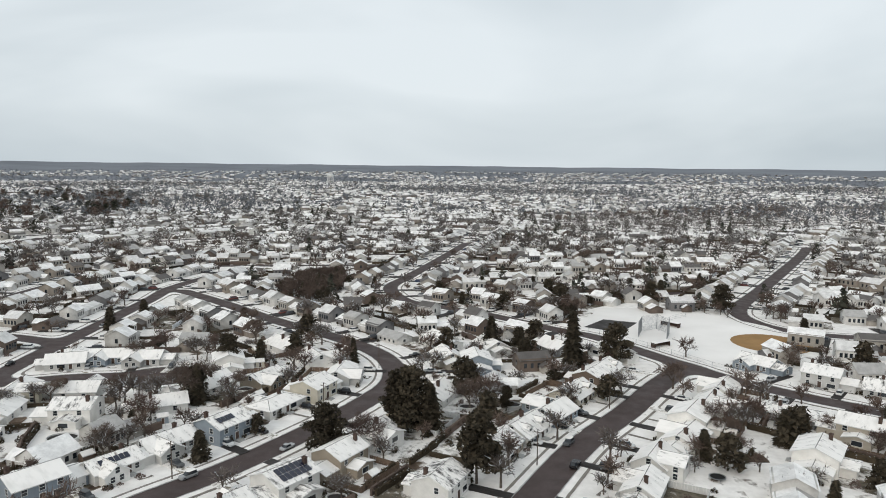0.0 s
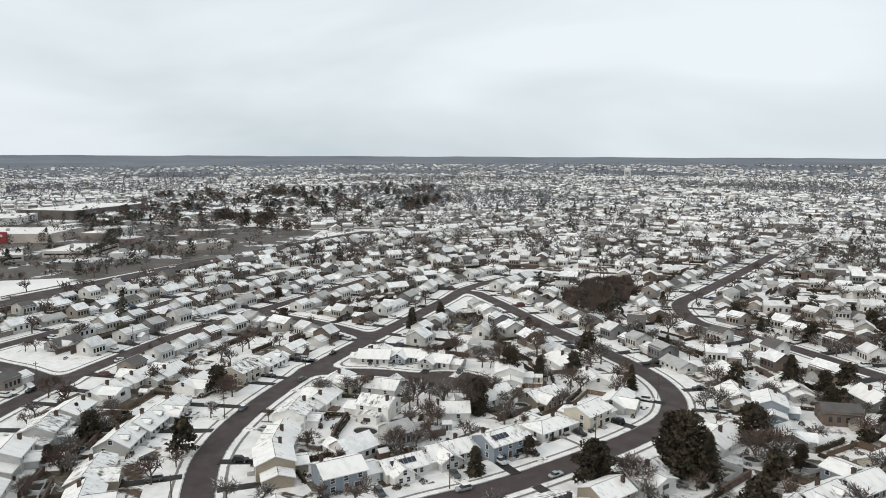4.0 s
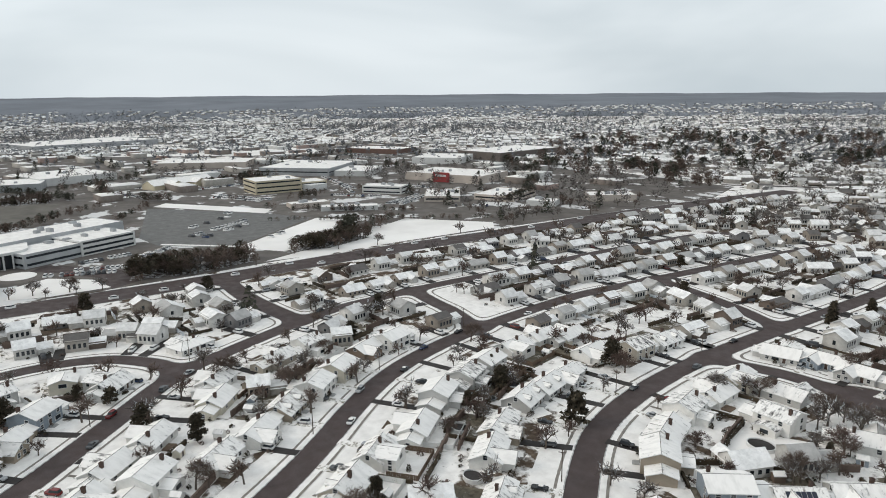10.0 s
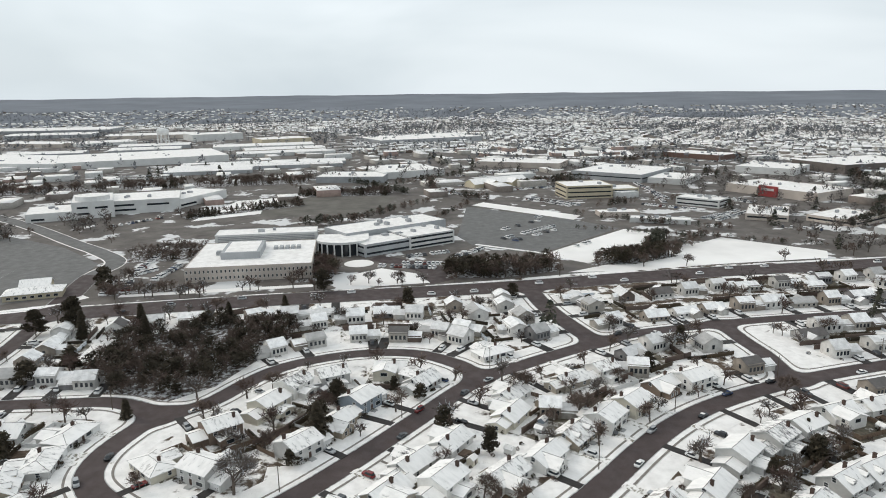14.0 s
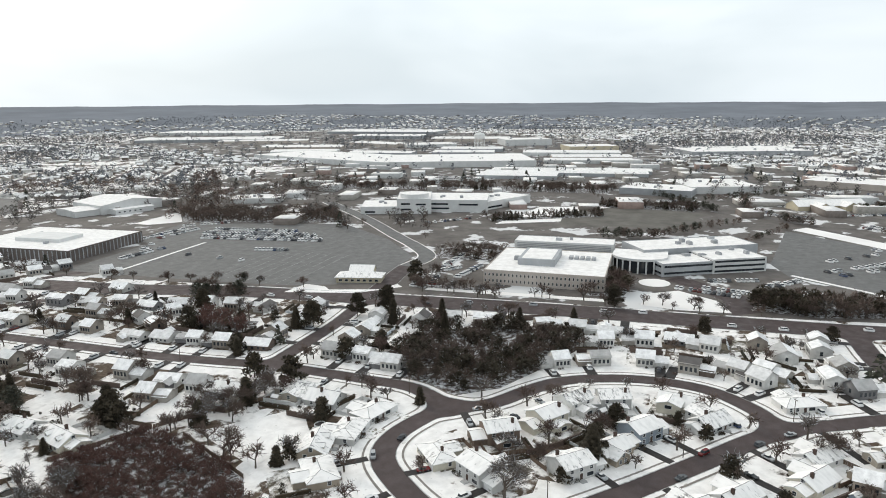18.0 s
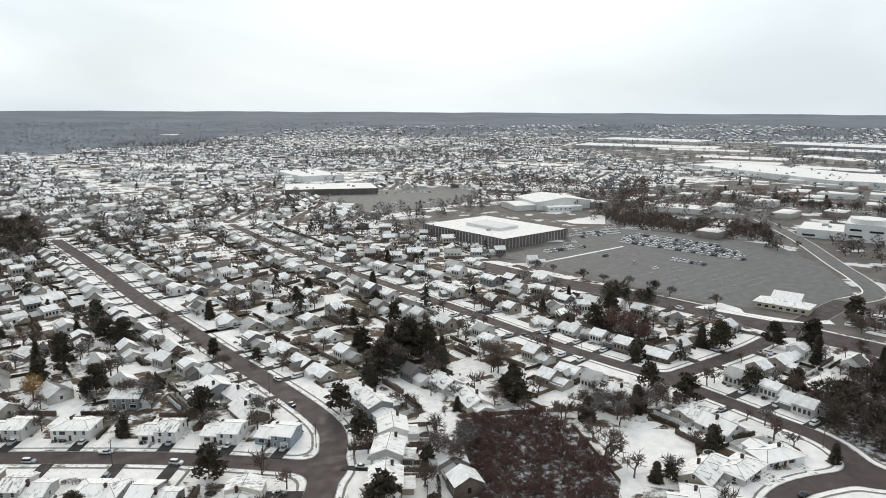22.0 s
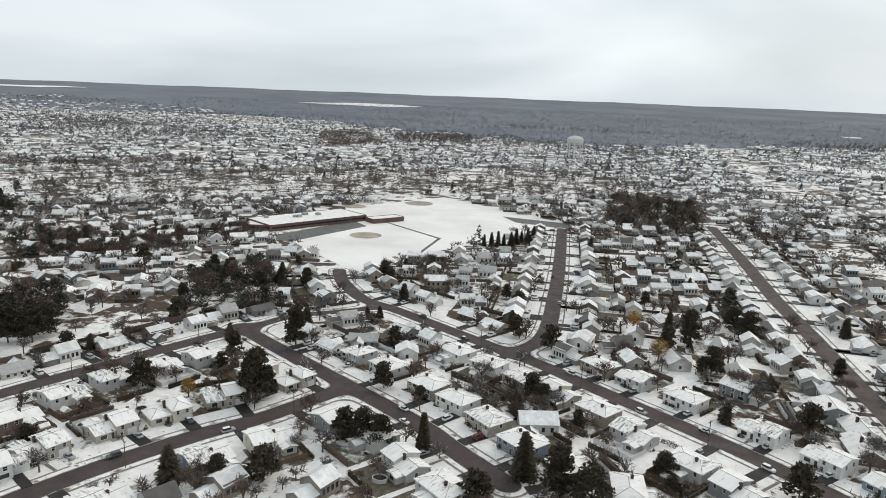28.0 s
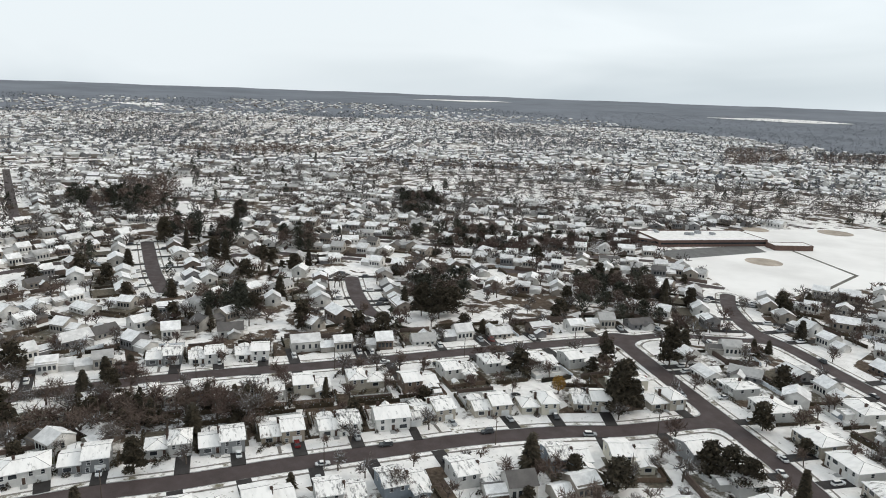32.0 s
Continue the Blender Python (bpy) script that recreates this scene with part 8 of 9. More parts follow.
def yards():
    cars_left = 150
    for i, (x, y, rz, style, side, ox, oy, back) in enumerate(NEAR[:N_NEAR]):
        _, hx, hy, _ = STYLES[style]
        m = pose(x, y, 0, 0, 0, rz)
        if back < 26:
            dx = {"colonial": 6.2, "ranch": 5.0, "split_level": 4.4, "split_hip": 4.6, "high_ranch": 4.4}.get(style, hx + 2.3)
            top = -hy + 0.3 if dx < hx else 1.5
            wide = style in ("split_level", "split_hip", "high_ranch")
            half = 2.2 if wide else 1.55
            snowy = rng.random() < (0.12 if wide else 0.4)
            slab("driveway", dx - half, dx + half, -back - 0.05, top - 0.35 if dx < hx else top, 0.19, m, M_SNOWDRIVE if snowy else M_DRIVE, "driveway under thin trodden snow" if snowy else "dark damp asphalt driveway beside the lawn", "driveway")
            if cars_left and rng.random() < 0.8:
                p = m @ Vector((dx + rng.uniform(-0.6, 0.6), -back + rng.uniform(6.0, max(6.1, back - hy - 3.2)), 0))
                car(p.x, p.y, rz + 90 + rng.choice((0, 180)) + rng.uniform(-3, 3), z=0.19)
                cars_left -= 1
        if rng.random() < 0.8:
            p = m @ Vector((rng.uniform(-hx + 1, 0), -hy - 1.3, 0))
            shrub(p.x, p.y, rz, rng.choice((0, 1, 1, 0, 2)))
        if rng.random() < 0.3:
            p = m @ Vector((rng.uniform(-hx, hx), hy + 5, 0))
            if street_gap(p.x, p.y) > 3:
                shrub(p.x, p.y, rz, rng.choice((3, 0, 2)))
        free = lambda q, gap: all((q.x - a) ** 2 + (q.y - b) ** 2 > gap * gap for a, b in HOUSES if (a, b) != (x, y)) and street_gap(q.x, q.y) > 4 and not open_ground(q.x, q.y)
        if rng.random() < 0.45:
            mat = rng.choice((M_FENCE, M_FENCE, M_WFENCE))
            a, b, c = (m @ Vector(q) for q in ((-7.5, hy + 9, 0), (0, hy + 9, 0), (7.5, hy + 9, 0)))
            if all(free(q, 5.5) for q in (a, b, c)):
                t = thing("garden_fence", m, ("white vinyl" if mat is M_WFENCE else "weathered brown board") + " fence round a back garden", "fence", "garden fences")
                part("fence_panel", PANELS[(15.0, mat.name)], None, t, "", pose(-7.5, hy + 9, 0))
                part("fence_panel", PANELS[(9.0, mat.name)], None, t, "", pose(-7.5, hy, 0, 0, 0, 90))
                part("fence_panel", PANELS[(9.0, mat.name)], None, t, "", pose(7.5, hy, 0, 0, 0, 90))
        if rng.random() < 0.34:
            p = m @ Vector((rng.uniform(-5, 5), hy + 7.2, 0))
            if free(p, 6.5):
                shed(p.x, p.y, rz + rng.choice((0, 90, 180)))
        if rng.random() < 0.28:
            p = m @ Vector((rng.uniform(-6, 6), hy + rng.uniform(4, 9), 0))
            if free(p, 6.5):
                (bare if rng.random() < 0.75 else pine)(p.x, p.y, rng.uniform(6, 10), rng.uniform(0, 6))


yards()


def long_fence(a, b, mat, label):
    n = math.hypot(b[0] - a[0], b[1] - a[1])
    k = max(1, int(n / 9))
    t = thing("garden_fence", pose(a[0], a[1], 0, 0, 0, math.degrees(math.atan2(b[1] - a[1], b[0] - a[0]))), label, "fence", "garden fences")
    for q in range(k):
        part("fence_panel", PANELS[(9.0, mat.name)], None, t, "", pose(n * q / k, 0, 0) @ Matrix.Diagonal((n / k / 9.0, 1, 1, 1)))


for a, b in (((-156, -193), (-187, -177.5)), ((-187, -177), (-207, -165)), ((-207, -165), (-231, -142)), ((-187.4, -207), (-187.2, -178)), ((-190, -190), (-214, -192)), ((-186, -163), (-168, -125)), ((-133, -165.4), (-119, -146))):
    long_fence(a, b, M_FENCE, "dark weathered board fence along the wood")
long_fence((-117, -177), (-133, -166), M_FENCE, "dark board fence between two gardens")
for poly, words in ((YARD_A, "wide open snowy yard beside the wood"), (YARD_B, "snow-covered garden lawn inside fences"), ([(-115, -172.5), (-131, -164), (-120.5, -149), (-105, -156)], "snow-covered yard beside the wood")):
    flat("garden_lawn", poly, 0.13, M_LAWN, words, "lawn")


def trampoline(x, y, r=2.0):
    t = thing("trampoline", pose(x, y, 0), "round black garden trampoline on steel legs", "trampoline", "trampolines")
    n = 20
    rim = [(math.cos(2 * math.pi * i / n), math.sin(2 * math.pi * i / n)) for i in range(n)]
    s = Shape()
    s.hull([(r * c, r * q, 0.82) for c, q in rim], [(r * c, r * q, 0.9) for c, q in rim], 0, False)
    s.hull([(r * c, r * q, 0.9) for c, q in rim], [((r - 0.3) * c, (r - 0.3) * q, 0.9) for c, q in rim], 0, False)
    part("rim", s, M_STEEL, t)
    s = Shape()
    s.face([((r - 0.3) * c, (r - 0.3) * q, 0.86) for c, q in rim])
    part("mat", s, M_TYRE, t, "black jumping mat")
    for k in range(4):
        s = Shape()
        c, q = rim[k * 5]
        s.limb((r * c, r * q, 0), (r * c, r * q, 0.85), 0.05, 0.05, 5)
        part("leg", s, M_STEEL, t)


def garden_play():
    r = random.Random(808)
    pools, mats = 0, 0
    for x, y, rz, style, side, ox, oy, back in NEAR[:170]:
        if r.random() > 0.36:
            continue
        for _ in range(5):
            p = pose(x, y, 0, 0, 0, rz) @ Vector((r.uniform(-6, 6), STYLES[style][2] + r.uniform(5.5, 9), 0))
            if street_gap(p.x, p.y) > 5 and not open_ground(p.x, p.y) and all((p.x - a) ** 2 + (p.y - b) ** 2 > 90 for a, b in HOUSES):
                if r.random() < 0.6 and pools < 20:
                    pool(p.x, p.y, r.choice((2.4, 2.8, 3.2)), r.choice(("round above-ground pool under a dark cover", "round above-ground pool with a snowy rim")))
                    pools += 1
                elif mats < 14:
                    trampoline(p.x, p.y)
                    mats += 1
                break


garden_play()
flat("snowy_yard", YARD_C, 0.14, M_FIELD, "snow-covered yard round a pool", "lawn")
pool(-107, 172, 4.2, "round above-ground pool in a snowy yard")
for x, y in ((-137, 92), (-128, 80), (-112, -206), (128, -120), (96, -162)):
    if street_gap(x, y) > 5:
        pool(x, y, 3.2)

# cars along the kerbs
KERB_CARS = [(28, 166), (32, 176), (-46, 172), (-62, 150), (-250, 46), (-300, 110), (-292, 130), (-230, 128), (-215, 110), (-200, 93), (-190, 73),
             (-154, 172), (-161, 205), (-165, 240), (-171, 300), (-236, 150), (-246, 190), (-243, -70), (-210, -92), (-196, -88), (-246, 28), (-226, 16),
             (-212, 4), (-60, -222), (-40, -238), (-20, -250), (12, -276), (60, -305), (90, -326), (-108, -240), (-110, -270), (160, -106), (152, -126),
             (118, -188), (138, -158), (60, -216), (66, -220), (110, -246), (190, -226), (214, -172), (30, -380), (33, -440), (-252, -160), (-249, -250), (-246, -330)]
for n, (x, y) in enumerate(KERB_CARS):
    gap, sx, sy, street = nearest_street(x, y)
    hw, ln = LINES[street]
    i = int(np.hypot(ln[:, 0] - x, ln[:, 1] - y).argmin())
    i = min(max(i, 1), len(ln) - 2)
    d = ln[i + 1] - ln[i - 1]
    d = d / np.hypot(*d)
    s = 1 if n % 2 else -1
    car(ln[i, 0] - d[1] * s * (hw - 1.15), ln[i, 1] + d[0] * s * (hw - 1.15), math.degrees(math.atan2(d[1], d[0])) + (180 if s > 0 else 0))


# clipped hedges between gardens
for x, y, rz in ((238, -40, -130), (231, -49, -130), (225, -58, -125), (219, -68, -122), (213, -79, -120), (202, -122, -60), (196, -133, -60), (190, -144, -60), (40, -240, -35), (52, -248, -35), (-30, -225, -40), (-42, -215, -40), (142, -222, -60), (205, -165, -66), (212, -150, -66), (196, -182, -66), (188, -200, -64),
                 (150, -186, -60), (156, -174, -60), (-150, 110, 45), (-262, 80, 60), (110, -262, -32), (98, -254, -32), (75, -290, -30), (230, -190, -64), (238, -172, -64), (222, -208, -64),
                 (246, -152, -64), (254, -136, -64), (184, -84, -66), (190, -70, -66), (178, -98, -66), (196, -56, -66), (202, -42, -66)):
    if street_gap(x, y) > 3 and min((x - a) ** 2 + (y - b) ** 2 for a, b in HOUSES) > 30:
        o = new("hedge", HEDGE)
        o.matrix_basis = pose(x, y, 0, 0, 0, rz)
        tagged(o, "long dark clipped hedge between gardens", "hedge", "garden hedges")


for (x0, y0), (x1, y1) in (((137, -419), (115, -447)), ((118, -424), (86, -447)), ((110, -413), (83, -432)), ((104, -400), (78, -418)), ((96, -470), (70, -486))):
    n = max(1, round(math.hypot(x1 - x0, y1 - y0) / 11))
    for k in range(n):
        f = (k + 0.5) / n
        o = new("hedge", HEDGE)
        o.matrix_basis = pose(x0 + (x1 - x0) * f, y0 + (y1 - y0) * f, 0, 0, 0, math.degrees(math.atan2(y1 - y0, x1 - x0)))
        tagged(o, "long dark clipped hedge between gardens", "hedge", "garden hedges")


# hedges and fences along the backs and sides of the plots
def hedge_mesh(seed, length, h, each=20):
    r = random.Random(seed)
    s = Shape()
    s.box(0.2, length - 0.2, -0.28, 0.28, 0, h * 0.82)
    for _ in range(int(length * each)):
        c = Vector((r.uniform(0, length), r.gauss(0, 0.3), h * r.random() ** 0.6 * (0.8 + 0.2 * math.sin(length + r.uniform(0, 1)))))
        u = Vector((r.gauss(0, 1), r.gauss(0, 1), r.gauss(0, 1))).normalized() * 0.34
        v = u.cross(Vector((r.gauss(0, 1), r.gauss(0, 1), r.gauss(0, 1)))).normalized() * 0.30
        s.face([c - u, c + v, c + u])
    return s


HEDGE_ROWS = [(hedge_mesh(81, 14, 2.0), M_HEDGE), (hedge_mesh(82, 11, 1.5), M_HEDGE), (hedge_mesh(83, 15, 2.6), M_TWIG), (hedge_mesh(84, 9, 1.4), M_HEDGE)]
HEDGE_MESHES = [a.mesh("hedge", b) for a, b in HEDGE_ROWS]
HEDGE_WORDS = ("dark evergreen hedge along a back garden", "low dark hedge between two gardens", "tall leafless brown hedge along a back garden", "short low hedge beside a house")


def plot_lines():
    r = random.Random(404)
    far = [[] for _ in HEDGE_ROWS]
    walls = []
    for i, (x, y, rz, style, side, ox, oy, back) in enumerate(NEAR):
        hy = 5.0
        m = pose(x, y, 0, 0, 0, rz)
        for k, lx, ly, turn, chance in ((0, -7.0, hy + 11.5, 0, 0.5), (2, -7.5, hy + 10.5, 0, 0.25), (1, -8.6, hy - 1.0, 90, 0.42), (3, 8.6, -4.0, 90, 0.22)):
            if r.random() > chance * (1.5 if x - y > 80 else 1.0):
                continue
            p = m @ Vector((lx, ly, 0))
            q = m @ Vector((lx + (12 if turn == 0 else 0), ly + (11 if turn else 0), 0))
            c = (p + q) / 2
            if min(street_gap(p.x, p.y), street_gap(q.x, q.y)) < 2.5 or open_ground(c.x, c.y) or any((c.x - a[0]) ** 2 + (c.y - a[1]) ** 2 < 46 for a in NEAR):
                continue
            if i < 200 and len(CLIPPED) < 250:
                o = new("hedge", HEDGE_MESHES[k])
                o.matrix_basis = pose(p.x, p.y, 0, 0, 0, rz + turn)
                CLIPPED.append(o)
                tagged(o, HEDGE_WORDS[k], "hedge", "garden hedges")
            else:
                far[k].append((p.x, p.y, radians(rz + turn)))
    for x, y, a in zip(fx, fy, fr):
        if 300 < math.hypot(x, y) < 900 and r.random() < 0.8:
            k, lx, ly, turn = r.choice(((0, -7, 13, 0), (2, -7, 13, 0), (1, -8.5, 3, math.pi / 2), (0, -7, 13, 0)))
            px, py = x + math.cos(a) * lx - math.sin(a) * ly, y + math.sin(a) * lx + math.cos(a) * ly
            if street_gap(px, py) > 3 and not open_ground(px, py):
                far[k].append((px, py, a + turn))
    low = [(hedge_mesh(81, 14, 2.0, 5), M_HEDGE), (hedge_mesh(82, 11, 1.5, 5), M_HEDGE), (hedge_mesh(83, 15, 2.6, 5), M_TWIG), (hedge_mesh(84, 9, 1.4, 5), M_HEDGE)]
    for (s, mat), spots in zip(low, far):
        v, f = np.array(s.v), np.array([(q[0], q[k], q[k + 1]) for q in s.f for k in range(1, len(q) - 1)])
        out = []
        for x, y, a in spots:
            out.append(np.c_[x + v[:, 0] * math.cos(a) - v[:, 1] * math.sin(a), y + v[:, 0] * math.sin(a) + v[:, 1] * math.cos(a), v[:, 2]])
        faces = (f[None] + len(v) * np.arange(len(spots))[:, None, None]).reshape(-1, 3)
        tagged(bulk("far_hedges", np.concatenate(out), faces, [mat]), "dark hedges between far gardens", "hedges", "", "stuff")
    print("hedges", len(CLIPPED), [len(q) for q in far])


CLIPPED = []
plot_lines()


# paths from the front doors, and low timber decks behind
def garden_paths():
    r = random.Random(909)
    s, d = Shape(), Shape()
    for x, y, rz, style, side, ox, oy, back in NEAR[:N_NEAR]:
        _, hx, hy, _ = STYLES[style]
        m = pose(x, y, 0, 0, 0, rz)
        door = {"cape": 1.2, "cape_wing": 1.4, "colonial": -0.6, "ranch": -0.4, "split_level": -1.5, "split_hip": -0.9, "high_ranch": 0.0, "gable_front": 1.6}[style] * 1.1
        if back < 26 and r.random() < 0.6:
            end = (door, -back + 3.0)
            turn = r.random() < 0.5
            rows = [((door - 0.55, -hy * 1.12 - 1.6), (door + 0.55, -hy * 1.12 - 1.6)), ((door - 0.55, -hy - 3.2), (door + 0.55, -hy - 3.2))]
            rows.append(((4.6, -hy - 3.9), (4.6, -hy - 2.8)) if turn else ((end[0] - 0.55, end[1]), (end[0] + 0.55, end[1])))
            for (a, b), (c, e) in zip(rows, rows[1:]):
                s.face([tuple(m @ Vector((*q, 0.12))) for q in (a, b, e, c)])
        if r.random() < 0.3:
            x0 = r.uniform(-hx * 0.8, hx * 0.3)
            p = m @ Vector((x0 + 2, hy * 1.12 + 4, 0))
            if street_gap(p.x, p.y) > 4 and style not in ("cape_wing", "colonial", "ranch", "split_level", "high_ranch"):
                low = [m @ Vector(q) for q in ((x0, hy * 1.13, 0), (x0 + 4, hy * 1.13, 0), (x0 + 4, hy * 1.13 + 3.2, 0), (x0, hy * 1.13 + 3.2, 0))]
                d.hull(low, [q + Vector((0, 0, 0.5)) for q in low])
    tagged(new("garden_paths", s.mesh("garden_paths", M_WALKWAY)), "damp concrete paths across the front lawns", "path", "", "structure")
    tagged(new("timber_decks", d.mesh("timber_decks", M_FENCE)), "low brown timber decks behind the houses", "deck", "", "structure")


garden_paths()


# low shrubs against the house walls and along the lawns
def garden_shrubs():
    r = random.Random(606)
    kits = []
    for k, (rx, rz, n) in enumerate(((0.8, 0.9, 46), (0.6, 1.3, 40), (1.1, 0.8, 54))):
        s = Shape()
        for _ in range(n):
            a = Vector((r.gauss(0, 1), r.gauss(0, 1), abs(r.gauss(0, 0.9)))).normalized() * r.uniform(0.55, 1.0)
            c = Vector((a.x * rx, a.y * rx, a.z * rz))
            u = Vector((r.gauss(0, 1), r.gauss(0, 1), r.gauss(0, 1))).normalized() * 0.30
            v = u.cross(Vector((r.gauss(0, 1), r.gauss(0, 1), r.gauss(0, 1)))).normalized() * 0.27
            s.face([c - u, c + v, c + u])
        kits.append((np.array(s.v), np.array(s.f)))
    out = [[] for _ in kits]
    for i, (x, y, rz, style, side, ox, oy, back) in enumerate(NEAR[:330]):
        _, hx, hy, _ = STYLES[style]
        m = pose(x, y, 0, 0, 0, rz)
        spots = [(r.uniform(-hx, 0.3 * hx), -hy - 1.6) for _ in range(r.randrange(0, 4))] + [(r.choice((-1, 1)) * (hx * 1.1 + 1.1), r.uniform(-hy, hy)) for _ in range(r.randrange(0, 3))]
        spots += [(r.uniform(-7, 7), hy + r.uniform(3, 11)) for _ in range(r.randrange(1, 5))]
        for lx, ly in spots:
            p = m @ Vector((lx, ly, 0))
            if street_gap(p.x, p.y) > 3.2 and not open_ground(p.x, p.y) and all((p.x - a) ** 2 + (p.y - b) ** 2 > 36 for a, b, *_ in NEAR[max(0, i - 60) : i + 60] if (a, b) != (x, y)):
                k = r.randrange(len(kits))
                v = kits[k][0] * r.uniform(0.7, 1.4)
                out[k].append(v + np.array((p.x, p.y, 0.05)))
    for (v, f), rows, mat in zip(kits, out, (M_HEDGE, M_NEEDLE, M_TWIG)):
        faces = (f[None] + len(v) * np.arange(len(rows))[:, None, None]).reshape(-1, 3)
        tagged(bulk("garden_shrubs", np.concatenate(rows), faces, [mat]), "low dark shrubs beside houses and in gardens", "shrubs", "", "stuff")


garden_shrubs()


# back gardens: each its own plot of snow, some trodden and some thin
def garden_material():
    m, nt, b = material("garden_snow", 0.88, 0.2)
    v = world_coords(nt)
    snow = ramp(nt, grain(nt, v, 0.3, 4), (0.3, SNOW2), (0.6, SNOW))
    grass = ramp(nt, grain(nt, v, 0.6, 5), (0.3, (0.07, 0.06, 0.045)), (0.7, (0.19, 0.165, 0.125)))
    shift = nt.nodes.new("ShaderNodeMath")
    shift.operation = "MULTIPLY_ADD"
    shift.inputs[1].default_value = 0.36
    nt.links.new(island(nt), shift.inputs[0])
    nt.links.new(grain(nt, v, 0.16, 7, 0.72), shift.inputs[2])
    bare_bits = ramp(nt, thinning(nt, v, shift.outputs[0], 0.08), (0.66, grey(0)), (0.78, grey(1)))
    base(nt, b, blend(nt, bare_bits, snow, grass))
    bump(nt, b, grain(nt, v, 1.5, 4), 0.3, 0.1)
    return m


def back_gardens():
    s = Shape()
    levels = []
    for i, (x, y, rz, style, side, ox, oy, back) in enumerate(NEAR):
        m = pose(x, y, 0, 0, 0, rz)
        used = {w for a, b, w in levels if (x - a) ** 2 + (y - b) ** 2 < 1500}
        w = next(k for k in range(99) if k not in used)
        levels.append((x, y, w))
        z = 0.02 + 0.008 * w
        corners = [m @ Vector(q) for q in ((-8.3, -2, z), (8.3, -2, z), (8.3, 16, z), (-8.3, 16, z))]
        if any(street_gap(p.x, p.y) < 3.2 or open_ground(p.x, p.y) for p in corners):
            continue
        s.face([tuple(p) for p in corners])
    tagged(new("back_gardens", s.mesh("back_gardens", garden_material())), "snowy back gardens with patches of brown grass", "lawn", "", "structure")


back_gardens()


# utility poles along the streets
def pole_parts():
    a, b = Shape(), Shape()
    a.limb((0, 0, 0), (0, 0, 9.5), 0.16, 0.11, 7)
    b.box(-1.1, 1.1, -0.06, 0.06, 8.6, 8.75, 0, True)
    for x in (-0.9, 0, 0.9):
        b.box(x - 0.05, x + 0.05, -0.05, 0.05, 8.75, 9.0)
    return a.mesh("shaft", M_POLE), b.mesh("crossarm", M_POLE)


POLE = pole_parts()
for street in ("curve_b", "curve_c", "curve_d", "street_e", "street_g", "street_h", "street_l", "street_k", "crescent_a", "avenue_a"):
    hw, ln = LINES[street]
    for i in range(10, len(ln) - 4, 24):
        d = ln[i + 1] - ln[i - 1]
        d = d / np.hypot(*d)
        x, y = ln[i, 0] - d[1] * (hw + 1.0), ln[i, 1] + d[0] * (hw + 1.0)
        if street_gap(x, y) > 0.6 and math.hypot(x, y) < 330:
            t = thing("utility_pole", pose(x, y, 0, 0, 0, math.degrees(math.atan2(d[1], d[0])) + 90), "weathered wooden utility pole with a crossarm", "pole", "utility poles")
            part("shaft", POLE[0], None, t)
            part("crossarm", POLE[1], None, t)


# drives and cars of the farther plots, joined
def far_drives():
    r = random.Random(55)
    s = Shape()
    cars = []
    for i, (x, y, rz, style, side, ox, oy, back) in enumerate(NEAR):
        if back > 26:
            continue
        m = pose(x, y, 0, 0, 0, rz)
        dx = 6.4 if i % 2 else -6.4
        if i >= N_NEAR:
            s.face([tuple(m @ Vector(q)) for q in ((dx - 2.3, -back - 0.05, 0.19), (dx + 2.3, -back - 0.05, 0.19), (dx + 2.3, 1.5, 0.19), (dx - 2.3, 1.5, 0.19))])
        if i > 95 and r.random() < (0.9 if i >= N_NEAR else 0.0):
            p = m @ Vector((dx + r.uniform(-0.6, 0.6), -back + r.uniform(4, max(4.1, back - 5)), 0))
            cars.append((p.x, p.y, radians(rz + 90), 4.7, 1.9, 1.6))
    tagged(new("far_drives", s.mesh("far_drives", M_DRIVE)), "dark asphalt driveways of farther houses", "driveway", "", "stuff")
    return cars


DRIVE_CARS = far_drives()

# ---- parked cars far off, and small far buildings ----
def far_boxes(name, rows, mats, label, category):
    """Small stepped boxes, joined: x, y, turn, length, width, height."""
    p = np.array(rows)
    n = len(p)
    c, s = np.cos(p[:, 2]), np.sin(p[:, 2])
    L, W, H = p[:, 3] / 2, p[:, 4] / 2, p[:, 5]
    vs = []
    for z, k in ((0.0, 1.0), (0.58, 1.0), (0.62, 0.74), (1.0, 0.66)):
        for a, b in ((-1, -1), (1, -1), (1, 1), (-1, 1)):
            lx, ly = a * L * k, b * W * (0.9 if k < 1 else 1)
            vs.append(np.stack([p[:, 0] + c * lx - s * ly, p[:, 1] + s * lx + c * ly, z * H + 0.05], -1))
    v = np.stack(vs, 1)
    f, slot = [], []
    for lo, mt in ((0, 0), (4, 0), (8, 1)):
        for i in range(4):
            j = (i + 1) % 4
            f.append((lo + i, lo + j, lo + 4 + j, lo + 4 + i))
            slot.append(mt)
    f.append((12, 13, 14, 15))
    slot.append(0)
    f = np.array(f)
    faces = (f[None] + 16 * np.arange(n)[:, None, None]).reshape(-1, 4)
    tagged(bulk(name, v.reshape(-1, 3), faces, mats, np.tile(slot, n)), label, category, "", "stuff")


